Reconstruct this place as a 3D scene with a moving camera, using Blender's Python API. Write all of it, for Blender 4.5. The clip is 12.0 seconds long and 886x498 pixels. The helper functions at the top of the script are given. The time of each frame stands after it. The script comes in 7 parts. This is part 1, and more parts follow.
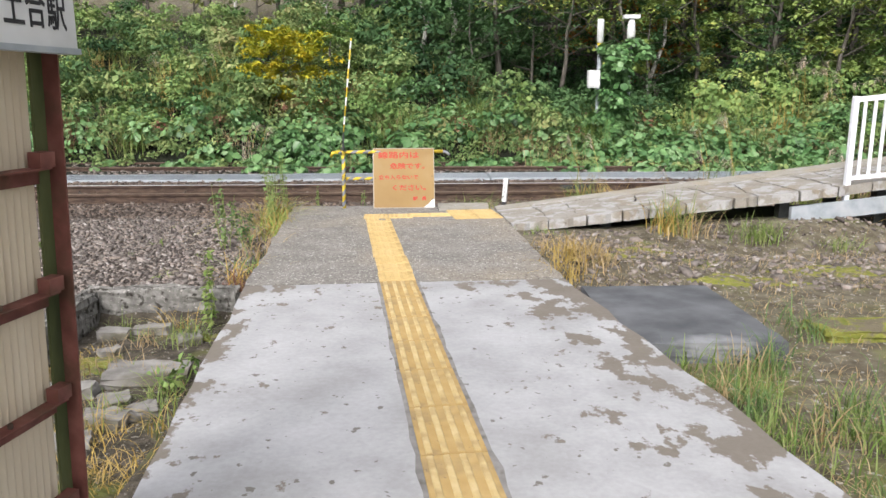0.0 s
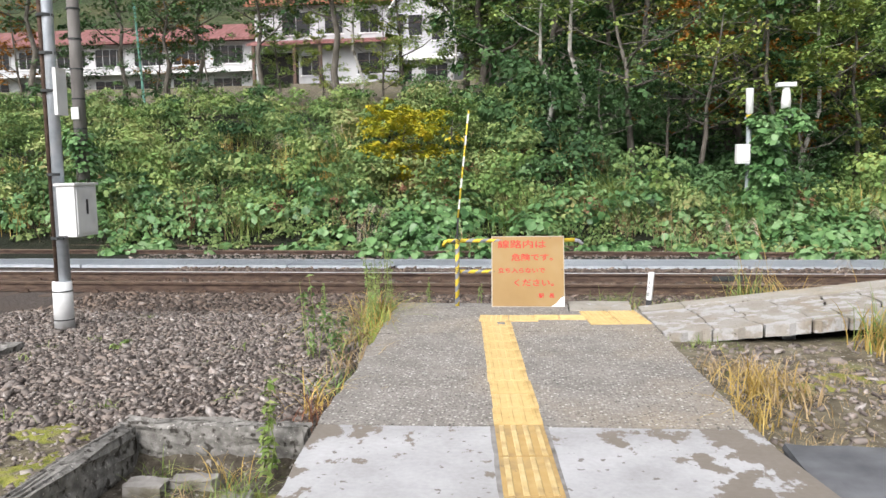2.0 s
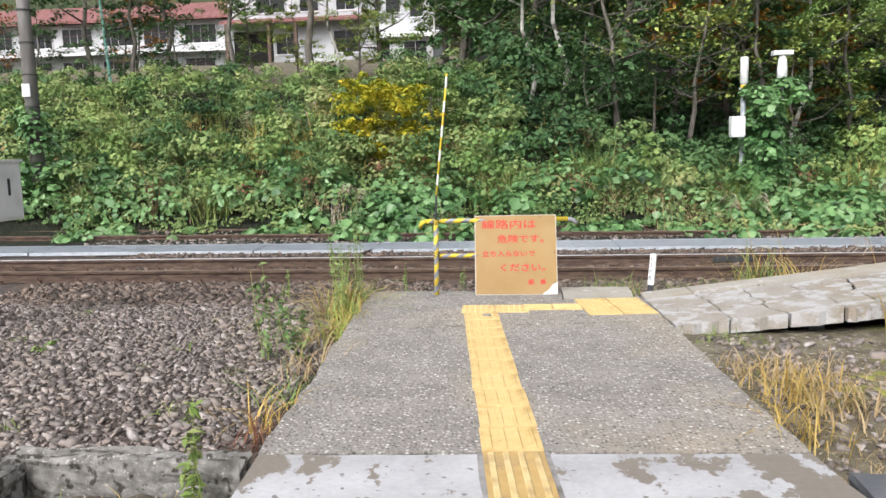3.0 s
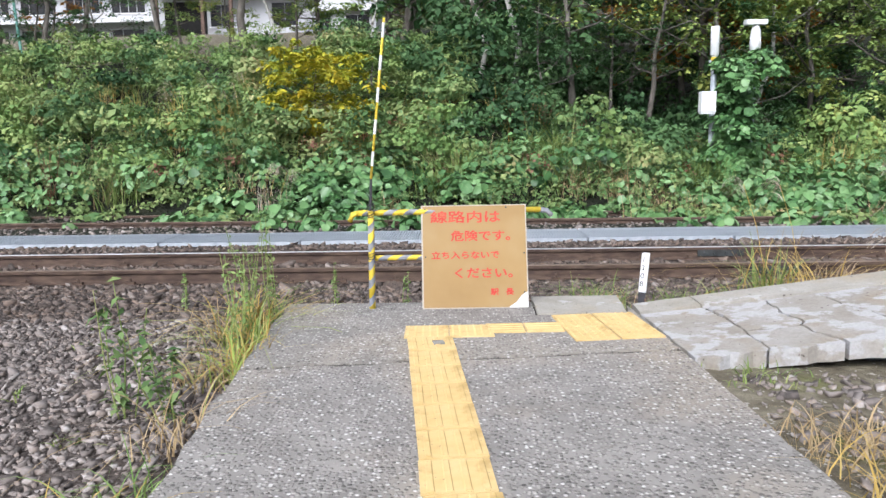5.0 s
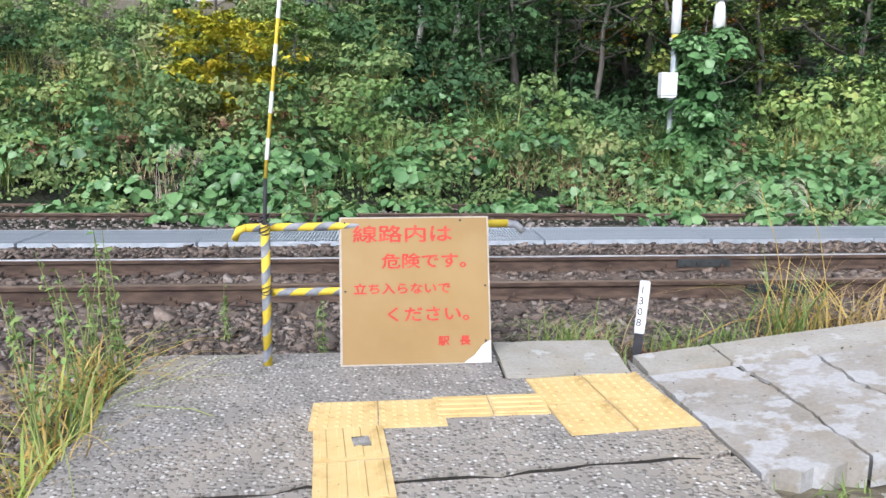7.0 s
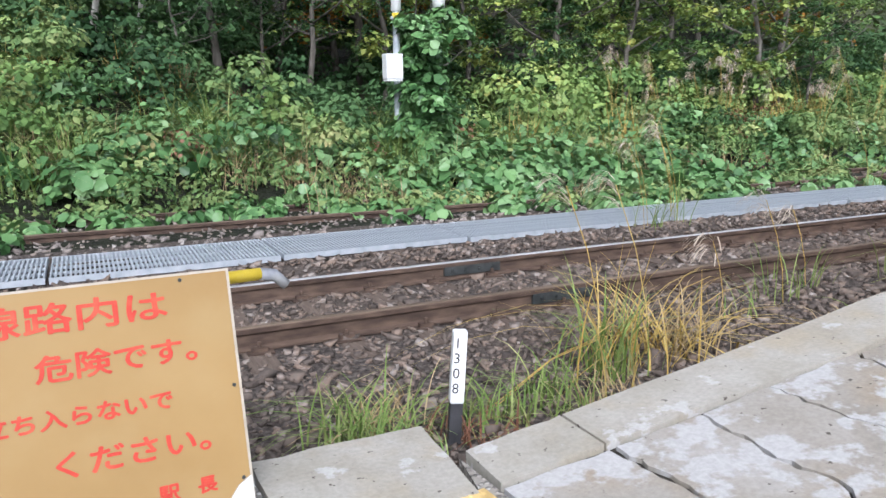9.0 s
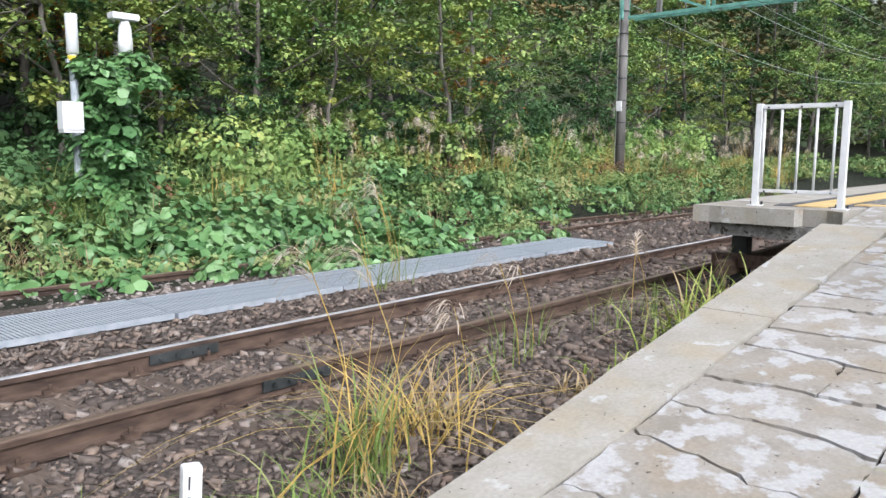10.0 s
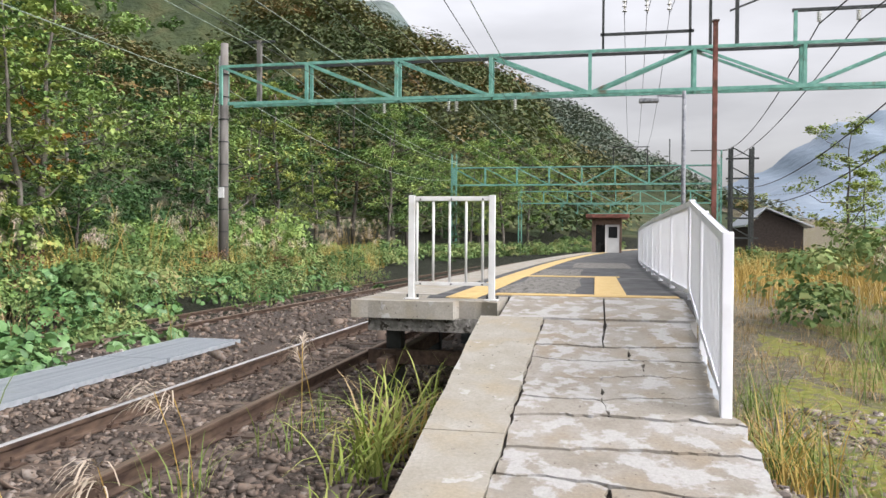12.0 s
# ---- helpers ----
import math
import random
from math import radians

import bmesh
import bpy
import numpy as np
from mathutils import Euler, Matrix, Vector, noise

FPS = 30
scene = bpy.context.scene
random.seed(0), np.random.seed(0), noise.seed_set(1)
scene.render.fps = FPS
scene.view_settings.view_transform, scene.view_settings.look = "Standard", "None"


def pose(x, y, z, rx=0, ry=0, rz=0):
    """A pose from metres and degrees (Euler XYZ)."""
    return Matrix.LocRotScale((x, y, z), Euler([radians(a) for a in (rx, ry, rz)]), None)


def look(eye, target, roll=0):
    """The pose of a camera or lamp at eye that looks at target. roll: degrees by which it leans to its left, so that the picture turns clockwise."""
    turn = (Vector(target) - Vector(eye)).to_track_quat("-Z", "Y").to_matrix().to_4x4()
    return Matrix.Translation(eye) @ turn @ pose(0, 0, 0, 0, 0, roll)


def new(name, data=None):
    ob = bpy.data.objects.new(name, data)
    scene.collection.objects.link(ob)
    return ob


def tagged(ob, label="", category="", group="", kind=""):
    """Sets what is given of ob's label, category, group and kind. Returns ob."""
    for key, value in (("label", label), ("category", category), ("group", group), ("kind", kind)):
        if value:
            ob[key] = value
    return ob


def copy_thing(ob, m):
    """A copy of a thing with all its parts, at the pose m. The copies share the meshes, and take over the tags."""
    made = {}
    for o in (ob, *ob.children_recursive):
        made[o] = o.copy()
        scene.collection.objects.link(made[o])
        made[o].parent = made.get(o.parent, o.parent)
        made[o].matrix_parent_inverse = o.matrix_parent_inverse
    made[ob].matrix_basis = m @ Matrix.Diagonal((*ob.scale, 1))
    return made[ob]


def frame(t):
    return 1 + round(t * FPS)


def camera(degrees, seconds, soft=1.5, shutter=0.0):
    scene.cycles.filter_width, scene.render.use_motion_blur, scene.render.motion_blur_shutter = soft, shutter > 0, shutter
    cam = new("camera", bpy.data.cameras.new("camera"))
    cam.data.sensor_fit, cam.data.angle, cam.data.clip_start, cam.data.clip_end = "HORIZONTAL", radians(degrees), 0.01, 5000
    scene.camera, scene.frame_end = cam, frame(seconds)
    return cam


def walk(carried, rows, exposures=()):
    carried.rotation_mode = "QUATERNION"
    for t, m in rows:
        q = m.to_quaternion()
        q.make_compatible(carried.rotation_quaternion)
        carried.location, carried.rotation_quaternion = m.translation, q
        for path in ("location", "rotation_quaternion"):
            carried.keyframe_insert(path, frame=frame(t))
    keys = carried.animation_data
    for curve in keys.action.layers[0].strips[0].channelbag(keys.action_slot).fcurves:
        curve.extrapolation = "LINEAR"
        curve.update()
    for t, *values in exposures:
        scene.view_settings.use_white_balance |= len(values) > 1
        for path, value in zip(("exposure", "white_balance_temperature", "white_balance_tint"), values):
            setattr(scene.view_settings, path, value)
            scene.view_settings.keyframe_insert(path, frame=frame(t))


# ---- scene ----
cam = camera(60.92, 12.0)
PATH = (
    (0.0, pose(0.618, -9.372, 1.536, 78.08, 0.09, -2.28)),
    (0.5, pose(0.650, -9.023, 1.518, 78.90, -0.19, 4.35)),
    (1.0, pose(0.683, -8.607, 1.545, 81.02, -0.22, 7.50)),
    (1.5, pose(0.637, -8.173, 1.562, 83.11, 0.62, 6.62)),
    (2.0, pose(0.590, -7.805, 1.541, 83.98, 0.77, 7.03)),
    (2.5, pose(0.533, -7.324, 1.485, 83.66, 1.57, 6.65)),
    (3.0, pose(0.519, -6.833, 1.434, 82.58, 1.34, 5.58)),
    (3.5, pose(0.476, -6.407, 1.399, 81.69, 0.94, 4.31)),
    (5.3, pose(0.412, -4.836, 1.354, 80.91, 0.93, 1.05)),
    (5.5, pose(0.423, -4.664, 1.369, 80.77, 0.86, 0.75)),
    (6.0, pose(0.398, -4.235, 1.352, 80.41, 0.82, -0.65)),
    (6.5, pose(0.420, -3.783, 1.350, 79.89, 0.90, -2.02)),
    (6.7, pose(0.398, -3.600, 1.356, 79.74, 0.24, -2.62)),
    (8.3, pose(0.384, -2.315, 1.315, 78.28, 1.26, -12.98)),
    (8.5, pose(0.427, -2.140, 1.309, 78.23, 1.03, -16.02)),
    (9.0, pose(0.499, -1.743, 1.326, 78.57, 0.53, -25.48)),
    (9.5, pose(0.585, -1.402, 1.329, 79.53, 0.18, -35.93)),
    (10.0, pose(0.716, -1.102, 1.343, 82.70, -0.39, -47.95)),
    (10.5, pose(0.837, -0.756, 1.338, 84.94, -0.88, -56.45)),
    (11.0, pose(1.003, -0.503, 1.359, 86.38, -0.40, -63.68)),
    (11.5, pose(1.211, -0.300, 1.402, 88.06, -0.62, -70.52)),
    (12.0, pose(1.314, -0.105, 1.394, 89.44, -0.43, -78.57)),
)
walk(cam, PATH, exposures=((0.0, 0.79, 6500, 13), (1.0, 0.87, 6500, 13), (3.0, 0.90, 6400, 13), (6.0, 0.90, 5850, 14), (9.0, 0.87, 5850, 14), (10.5, 1.07, 6150, 13), (11.3, 1.12, 6350, 13), (12.0, 0.97, 6500, 14)))

# ---- world and light: a bright overcast day ----
world = bpy.data.worlds.new("overcast_sky")
scene.world = world
world.use_nodes = True
wn, wl = world.node_tree.nodes, world.node_tree.links
SUN_EL, SUN_AZ = radians(40), radians(202)
sky = wn.new("ShaderNodeTexSky")
sky.sky_type, sky.sun_disc = "NISHITA", False
sky.sun_elevation, sky.sun_rotation = SUN_EL, SUN_AZ
sky.air_density, sky.dust_density, sky.ozone_density = 1.0, 4.0, 1.0
grey = wn.new("ShaderNodeHueSaturation")
grey.inputs["Saturation"].default_value = 0.16
wcoord = wn.new("ShaderNodeTexCoord")
wmap = wn.new("ShaderNodeMapping")
wmap.inputs["Scale"].default_value = (1.0, 1.0, 3.5)
clouds = wn.new("ShaderNodeTexNoise")
clouds.inputs["Scale"].default_value, clouds.inputs["Detail"].default_value = 2.3, 6.0
cramp = wn.new("ShaderNodeMapRange")
cramp.inputs["From Min"].default_value, cramp.inputs["From Max"].default_value = 0.35, 0.65
cramp.inputs["To Min"].default_value, cramp.inputs["To Max"].default_value = 0.8, 1.15
zen = wn.new("ShaderNodeSeparateXYZ")
grad = wn.new("ShaderNodeMapRange")
grad.inputs["To Min"].default_value, grad.inputs["To Max"].default_value = 0.60, 1.33
cg = wn.new("ShaderNodeMath")
cg.operation = "MULTIPLY"
cmul = wn.new("ShaderNodeMix")
cmul.data_type, cmul.blend_type = "RGBA", "MULTIPLY"
cmul.inputs["Factor"].default_value = 1.0
wl.new(wcoord.outputs["Generated"], wmap.inputs["Vector"])
wl.new(wmap.outputs["Vector"], clouds.inputs["Vector"])
wl.new(clouds.outputs["Fac"], cramp.inputs["Value"])
wl.new(sky.outputs["Color"], grey.inputs["Color"])
wl.new(grey.outputs["Color"], cmul.inputs["A"])
wl.new(wcoord.outputs["Generated"], zen.inputs["Vector"])
wl.new(zen.outputs["Z"], grad.inputs["Value"])
wl.new(grad.outputs["Result"], cg.inputs[0])
wl.new(cramp.outputs["Result"], cg.inputs[1])
wl.new(cg.outputs[0], cmul.inputs["B"])
wl.new(cmul.outputs["Result"], wn["Background"].inputs["Color"])
wn["Background"].inputs["Strength"].default_value = 0.165
sun = new("sun", bpy.data.lights.new("sun", "SUN"))
sun.data.energy, sun.data.angle, sun.data.color = 1.15, radians(30), (1.0, 0.97, 0.92)
sun.matrix_world = look((-12, -30, 27), (0, 0, 0))

# ---- materials ----
def mat(name, stops, scale=6.0, detail=6.0, rough=0.8, metal=0.0, bump=0.3, bump_scale=None, bump_dist=0.01,
        island=0.0, objrand=0.0, stain=None, stain_scale=0.8, stain_at=(0.5, 0.6), speck=None, speck_scale=60.0,
        speck_at=(0.55, 0.6), trans=None, spec=0.25, stretch=(1, 1, 1), rough_var=0.1):
    """A surface: a colour ramp over noise, larger stains, fine specks, relief, and a random shift by island or object."""
    m = bpy.data.materials.new(name)
    m.use_nodes = True
    n, l = m.node_tree.nodes, m.node_tree.links
    b = n["Principled BSDF"]
    co = n.new("ShaderNodeTexCoord")
    mp = n.new("ShaderNodeMapping")
    mp.inputs["Scale"].default_value = stretch
    l.new(co.outputs["Object"], mp.inputs["Vector"])

    def tex(sc, de=6.0):
        t = n.new("ShaderNodeTexNoise")
        t.inputs["Scale"].default_value, t.inputs["Detail"].default_value = sc, de
        l.new(mp.outputs["Vector"], t.inputs["Vector"])
        return t.outputs["Fac"]

    def span(src, lo, hi, a=0.0, z=1.0):
        r = n.new("ShaderNodeMapRange")
        for key, v in (("From Min", lo), ("From Max", hi), ("To Min", a), ("To Max", z)):
            r.inputs[key].default_value = v
        l.new(src, r.inputs["Value"])
        return r.outputs["Result"]

    def mix(fac, a, c, kind="MIX"):
        x = n.new("ShaderNodeMix")
        x.data_type, x.blend_type = "RGBA", kind
        for sock, v in (("Factor", fac), ("A", a), ("B", c)):
            if isinstance(v, (tuple, float, int)):
                x.inputs[sock].default_value = (*v, 1) if isinstance(v, tuple) else v
            else:
                l.new(v, x.inputs[sock])
        return x.outputs["Result"]

    fac = span(tex(scale, detail), 0.3, 0.7)
    if island or objrand:
        rnd = n.new("ShaderNodeNewGeometry").outputs["Random Per Island"] if island else n.new("ShaderNodeObjectInfo").outputs["Random"]
        k = island or objrand
        ad = n.new("ShaderNodeMath")
        ad.operation = "MULTIPLY_ADD"
        l.new(rnd, ad.inputs[0])
        ad.inputs[1].default_value = k
        l.new(span(fac, 0, 1, 0, 1 - k), ad.inputs[2])
        fac = ad.outputs[0]
    cr = n.new("ShaderNodeValToRGB")
    while len(cr.color_ramp.elements) < len(stops):
        cr.color_ramp.elements.new(0.5)
    for i, c in enumerate(stops):
        cr.color_ramp.elements[i].position = i / max(1, len(stops) - 1)
        cr.color_ramp.elements[i].color = (*c, 1)
    l.new(fac, cr.inputs["Fac"])
    col = cr.outputs["Color"]
    if stain:
        col = mix(span(tex(stain_scale, 8.0), *stain_at), col, stain)
    if speck:
        col = mix(span(tex(speck_scale, 3.0), *speck_at), col, speck)
    l.new(col, b.inputs["Base Color"])
    b.inputs["Metallic"].default_value = metal
    b.inputs["Specular IOR Level"].default_value = spec
    l.new(span(tex(scale * 2.3, 4.0), 0.3, 0.7, max(0.03, rough - rough_var), min(1, rough + rough_var)), b.inputs["Roughness"])
    if bump:
        bp = n.new("ShaderNodeBump")
        bp.inputs["Strength"].default_value, bp.inputs["Distance"].default_value = bump, bump_dist
        l.new(tex(bump_scale or scale * 4, 6.0), bp.inputs["Height"])
        l.new(bp.outputs["Normal"], b.inputs["Normal"])
    if trans:
        out = n["Material Output"]
        tr = n.new("ShaderNodeBsdfTranslucent")
        l.new(mix(1.0, col, trans, "MULTIPLY"), tr.inputs["Color"])
        ms = n.new("ShaderNodeMixShader")
        ms.inputs["Fac"].default_value = 0.12
        l.new(b.outputs["BSDF"], ms.inputs[1])
        l.new(tr.outputs["BSDF"], ms.inputs[2])
        l.new(ms.outputs["Shader"], out.inputs["Surface"])
    return m


def footway_material():
    """Pale smooth screed that has peeled to brown mortar, most along its edges."""
    m = mat("peeling_screed", ((0.30, 0.302, 0.306), (0.37, 0.376, 0.384), (0.43, 0.437, 0.448)), 2.2, 8, 0.7, bump=0.2, bump_scale=45, bump_dist=0.004,
            speck=(0.17, 0.16, 0.145), speck_scale=13, speck_at=(0.665, 0.685))
    n, l = m.node_tree.nodes, m.node_tree.links
    b = n["Principled BSDF"]
    col = b.inputs["Base Color"].links[0].from_socket
    co = n.new("ShaderNodeTexCoord")
    sep = n.new("ShaderNodeSeparateXYZ")
    l.new(co.outputs["Object"], sep.inputs[0])

    def op(kind, u, v):
        x = n.new("ShaderNodeMath")
        x.operation = kind
        for i, w in enumerate((u, v)):
            if isinstance(w, (int, float)):
                x.inputs[i].default_value = w
            else:
                l.new(w, x.inputs[i])
        return x.outputs[0]

    def span(src, lo, hi, p, q):
        r = n.new("ShaderNodeMapRange")
        for key, w in (("From Min", lo), ("From Max", hi), ("To Min", p), ("To Max", q)):
            r.inputs[key].default_value = w
        l.new(src, r.inputs["Value"])
        return r.outputs["Result"]

    def noise_(sc, de, st=(1, 1, 1)):
        mp = n.new("ShaderNodeMapping")
        mp.inputs["Scale"].default_value = st
        l.new(co.outputs["Object"], mp.inputs["Vector"])
        t = n.new("ShaderNodeTexNoise")
        t.inputs["Scale"].default_value, t.inputs["Detail"].default_value = sc, de
        t.inputs["Roughness"].default_value = 0.62
        l.new(mp.outputs["Vector"], t.inputs["Vector"])
        return t.outputs["Fac"]

    right = op("SUBTRACT", op("SUBTRACT", 1.465, op("MULTIPLY", sep.outputs["Y"], 0.121)), sep.outputs["X"])
    left_ = op("SUBTRACT", sep.outputs["X"], op("SUBTRACT", -1.0, op("MULTIPLY", sep.outputs["Y"], 0.0763)))
    edge = op("MAXIMUM", span(right, 0.0, 0.9, 0.19, 0.0), span(left_, 0.0, 0.45, 0.14, 0.0))
    far = span(sep.outputs["Y"], -4.6, -3.45, 0.0, 0.06)
    v = op("ADD", op("ADD", noise_(4.2, 12, (1, 0.7, 1)), edge), far)
    x = n.new("ShaderNodeMix")
    x.data_type = "RGBA"
    l.new(span(v, 0.64, 0.665, 0.0, 1.0), x.inputs["Factor"])
    l.new(col, x.inputs["A"])
    x.inputs["B"].default_value = (0.185, 0.165, 0.14, 1)
    y = n.new("ShaderNodeMix")
    y.data_type, y.blend_type = "RGBA", "MULTIPLY"
    l.new(span(noise_(30, 6), 0.3, 0.7, 0.0, 0.5), y.inputs["Factor"])
    l.new(x.outputs["Result"], y.inputs["A"])
    y.inputs["B"].default_value = (0.72, 0.70, 0.68, 1)
    l.new(y.outputs["Result"], b.inputs["Base Color"])
    return m


def pebble_material():
    """Concrete whose skin has worn off small pebbles."""
    m = mat("exposed_pebbles", ((0.175, 0.165, 0.15), (0.26, 0.247, 0.226)), 3, 6, 0.9, bump=0, stain=(0.30, 0.26, 0.205), stain_scale=0.8, stain_at=(0.48, 0.72))
    n, l = m.node_tree.nodes, m.node_tree.links
    b = n["Principled BSDF"]
    base = b.inputs["Base Color"].links[0].from_socket
    co = n.new("ShaderNodeTexCoord")
    vo = n.new("ShaderNodeTexVoronoi")
    vo.inputs["Scale"].default_value = 46
    l.new(co.outputs["Object"], vo.inputs["Vector"])
    cr = n.new("ShaderNodeValToRGB")
    sp = n.new("ShaderNodeSeparateColor")
    l.new(vo.outputs["Color"], sp.inputs[0])
    l.new(sp.outputs[0], cr.inputs["Fac"])
    e = cr.color_ramp.elements
    e[0].color, e[1].color = (0.06, 0.056, 0.053, 1), (0.62, 0.60, 0.57, 1)
    for pos, c in ((0.25, (0.17, 0.158, 0.143, 1)), (0.6, (0.28, 0.263, 0.237, 1)), (0.85, (0.41, 0.388, 0.355, 1))):
        k = e.new(pos)
        k.color = c
    mr = n.new("ShaderNodeMapRange")
    mr.inputs["From Min"].default_value, mr.inputs["From Max"].default_value = 0.30, 0.55
    mr.inputs["To Min"].default_value, mr.inputs["To Max"].default_value = 0.85, 0.0
    l.new(vo.outputs["Distance"], mr.inputs["Value"])
    x = n.new("ShaderNodeMix")
    x.data_type = "RGBA"
    l.new(mr.outputs["Result"], x.inputs["Factor"])
    l.new(base, x.inputs["A"])
    l.new(cr.outputs["Color"], x.inputs["B"])
    l.new(x.outputs["Result"], b.inputs["Base Color"])
    bp = n.new("ShaderNodeBump")
    bp.inputs["Strength"].default_value, bp.inputs["Distance"].default_value = 0.9, 0.009
    l.new(mr.outputs["Result"], bp.inputs["Height"])
    l.new(bp.outputs["Normal"], b.inputs["Normal"])
    return m


def slab_material(name, base, skin, dirt, skin_at, scale):
    """Old concrete whose pale skin survives in sharp-edged flakes, with brown dirt and dark pits."""
    m = mat(name, base, 3.5, 9, 0.85, bump=0, objrand=0.25, stain=dirt, stain_scale=2.6, stain_at=(0.50, 0.66), speck=(0.085, 0.075, 0.062), speck_scale=30, speck_at=(0.68, 0.72))
    n, l = m.node_tree.nodes, m.node_tree.links
    b = n["Principled BSDF"]
    col = b.inputs["Base Color"].links[0].from_socket
    co = n.new("ShaderNodeTexCoord")

    def field(sc, de, ro, lo, hi):
        t = n.new("ShaderNodeTexNoise")
        t.inputs["Scale"].default_value, t.inputs["Detail"].default_value, t.inputs["Roughness"].default_value = sc, de, ro
        l.new(co.outputs["Object"], t.inputs["Vector"])
        r = n.new("ShaderNodeMapRange")
        r.inputs["From Min"].default_value, r.inputs["From Max"].default_value = lo, hi
        l.new(t.outputs["Fac"], r.inputs["Value"])
        return t.outputs["Fac"], r.outputs["Result"]

    _, flakes = field(scale, 10, 0.58, *skin_at)
    grain, veins = field(48, 6, 0.6, 0.35, 0.65)
    x = n.new("ShaderNodeMix")
    x.data_type = "RGBA"
    l.new(flakes, x.inputs["Factor"])
    l.new(col, x.inputs["A"])
    x.inputs["B"].default_value = (*skin, 1)
    y = n.new("ShaderNodeMix")
    y.data_type, y.blend_type = "RGBA", "MULTIPLY"
    y.inputs["Factor"].default_value = 0.28
    l.new(x.outputs["Result"], y.inputs["A"])
    g = n.new("ShaderNodeMapRange")
    g.inputs["To Min"].default_value, g.inputs["To Max"].default_value = 0.62, 1.25
    l.new(veins, g.inputs["Value"])
    l.new(g.outputs["Result"], y.inputs["B"])
    l.new(y.outputs["Result"], b.inputs["Base Color"])
    h = n.new("ShaderNodeMath")
    h.operation = "MULTIPLY_ADD"
    l.new(flakes, h.inputs[0])
    h.inputs[1].default_value = 0.5
    l.new(grain, h.inputs[2])
    bp = n.new("ShaderNodeBump")
    bp.inputs["Strength"].default_value, bp.inputs["Distance"].default_value = 0.45, 0.007
    l.new(h.outputs[0], bp.inputs["Height"])
    l.new(bp.outputs["Normal"], b.inputs["Normal"])
    return m


M_SMOOTH = footway_material()
M_AGG = pebble_material()
M_RAMP = slab_material("old_slab_concrete", ((0.20, 0.18, 0.148), (0.262, 0.243, 0.212), (0.31, 0.296, 0.272)), (0.355, 0.35, 0.342), (0.25, 0.215, 0.168), (0.505, 0.56), 5.0)
M_KERBTOP = slab_material("kerb_concrete", ((0.24, 0.222, 0.183), (0.29, 0.273, 0.235), (0.335, 0.32, 0.29)), (0.38, 0.37, 0.355), (0.30, 0.265, 0.205), (0.60, 0.63), 4.0)
M_OLDCON = mat("weathered_concrete", ((0.10, 0.096, 0.088), (0.17, 0.165, 0.152), (0.26, 0.254, 0.238)), 14, 9, 0.92, bump=0.9, bump_scale=34, bump_dist=0.016,
               stain=(0.045, 0.041, 0.035), stain_scale=16, stain_at=(0.55, 0.62), speck=(0.36, 0.345, 0.32), speck_scale=45, speck_at=(0.64, 0.69))
M_DARKSLAB = mat("dark_mortar_slab", ((0.065, 0.07, 0.075), (0.10, 0.105, 0.113), (0.14, 0.145, 0.155)), 3, 8, 0.85, bump=0.5, bump_scale=40, bump_dist=0.006,
                 stain=(0.3, 0.31, 0.32), stain_scale=1.3, stain_at=(0.6, 0.72))
# Dirt in the joints; under the ramp the same near-black paints the void's shade.
M_GAP = mat("joint_dirt_and_shade", ((0.012, 0.011, 0.009), (0.035, 0.03, 0.024)), 20, 6, 0.95, bump=0.5)
M_ASPHALT = mat("asphalt", ((0.045, 0.047, 0.05), (0.075, 0.077, 0.08), (0.10, 0.10, 0.105)), 3, 8, 0.9, bump=0.5, bump_scale=80, bump_dist=0.004,
                stain=(0.17, 0.17, 0.17), stain_scale=0.9, stain_at=(0.58, 0.75))
M_YEL = mat("yellow_tactile", ((0.45, 0.315, 0.125), (0.52, 0.375, 0.16), (0.56, 0.42, 0.20)), 9, 7, 0.7, bump=0.2, bump_scale=60, bump_dist=0.003, objrand=0.3,
            stain=(0.36, 0.25, 0.09), stain_scale=5, stain_at=(0.6, 0.75), speck=(0.25, 0.19, 0.1), speck_scale=34, speck_at=(0.69, 0.72))
M_YELOLD = mat("worn_orange_tactile", ((0.34, 0.225, 0.085), (0.40, 0.275, 0.11), (0.45, 0.325, 0.145)), 7, 7, 0.75, bump=0.25, bump_scale=50, bump_dist=0.003,
               objrand=0.3, stain=(0.25, 0.185, 0.10), stain_scale=4, stain_at=(0.52, 0.72), speck=(0.17, 0.13, 0.085), speck_scale=28, speck_at=(0.66, 0.71))
M_YELRIB = mat("worn_rib_top", ((0.47, 0.35, 0.155), (0.54, 0.43, 0.23)), 20, 6, 0.7, bump=0.2, stain=(0.36, 0.26, 0.12), stain_scale=6, stain_at=(0.52, 0.68))
M_STONE = mat("ballast_stone", ((0.048, 0.042, 0.039), (0.135, 0.115, 0.103), (0.20, 0.178, 0.163), (0.24, 0.198, 0.168), (0.41, 0.395, 0.38)), 30, 5, 0.92, bump=0.4, bump_scale=120, bump_dist=0.003, island=0.8)
M_STONERUST = mat("rust_dusted_ballast", ((0.03, 0.025, 0.022), (0.088, 0.071, 0.06), (0.138, 0.112, 0.095), (0.178, 0.132, 0.103), (0.28, 0.26, 0.24)), 30, 5, 0.92, bump=0.4, bump_scale=120, bump_dist=0.003, island=0.8)
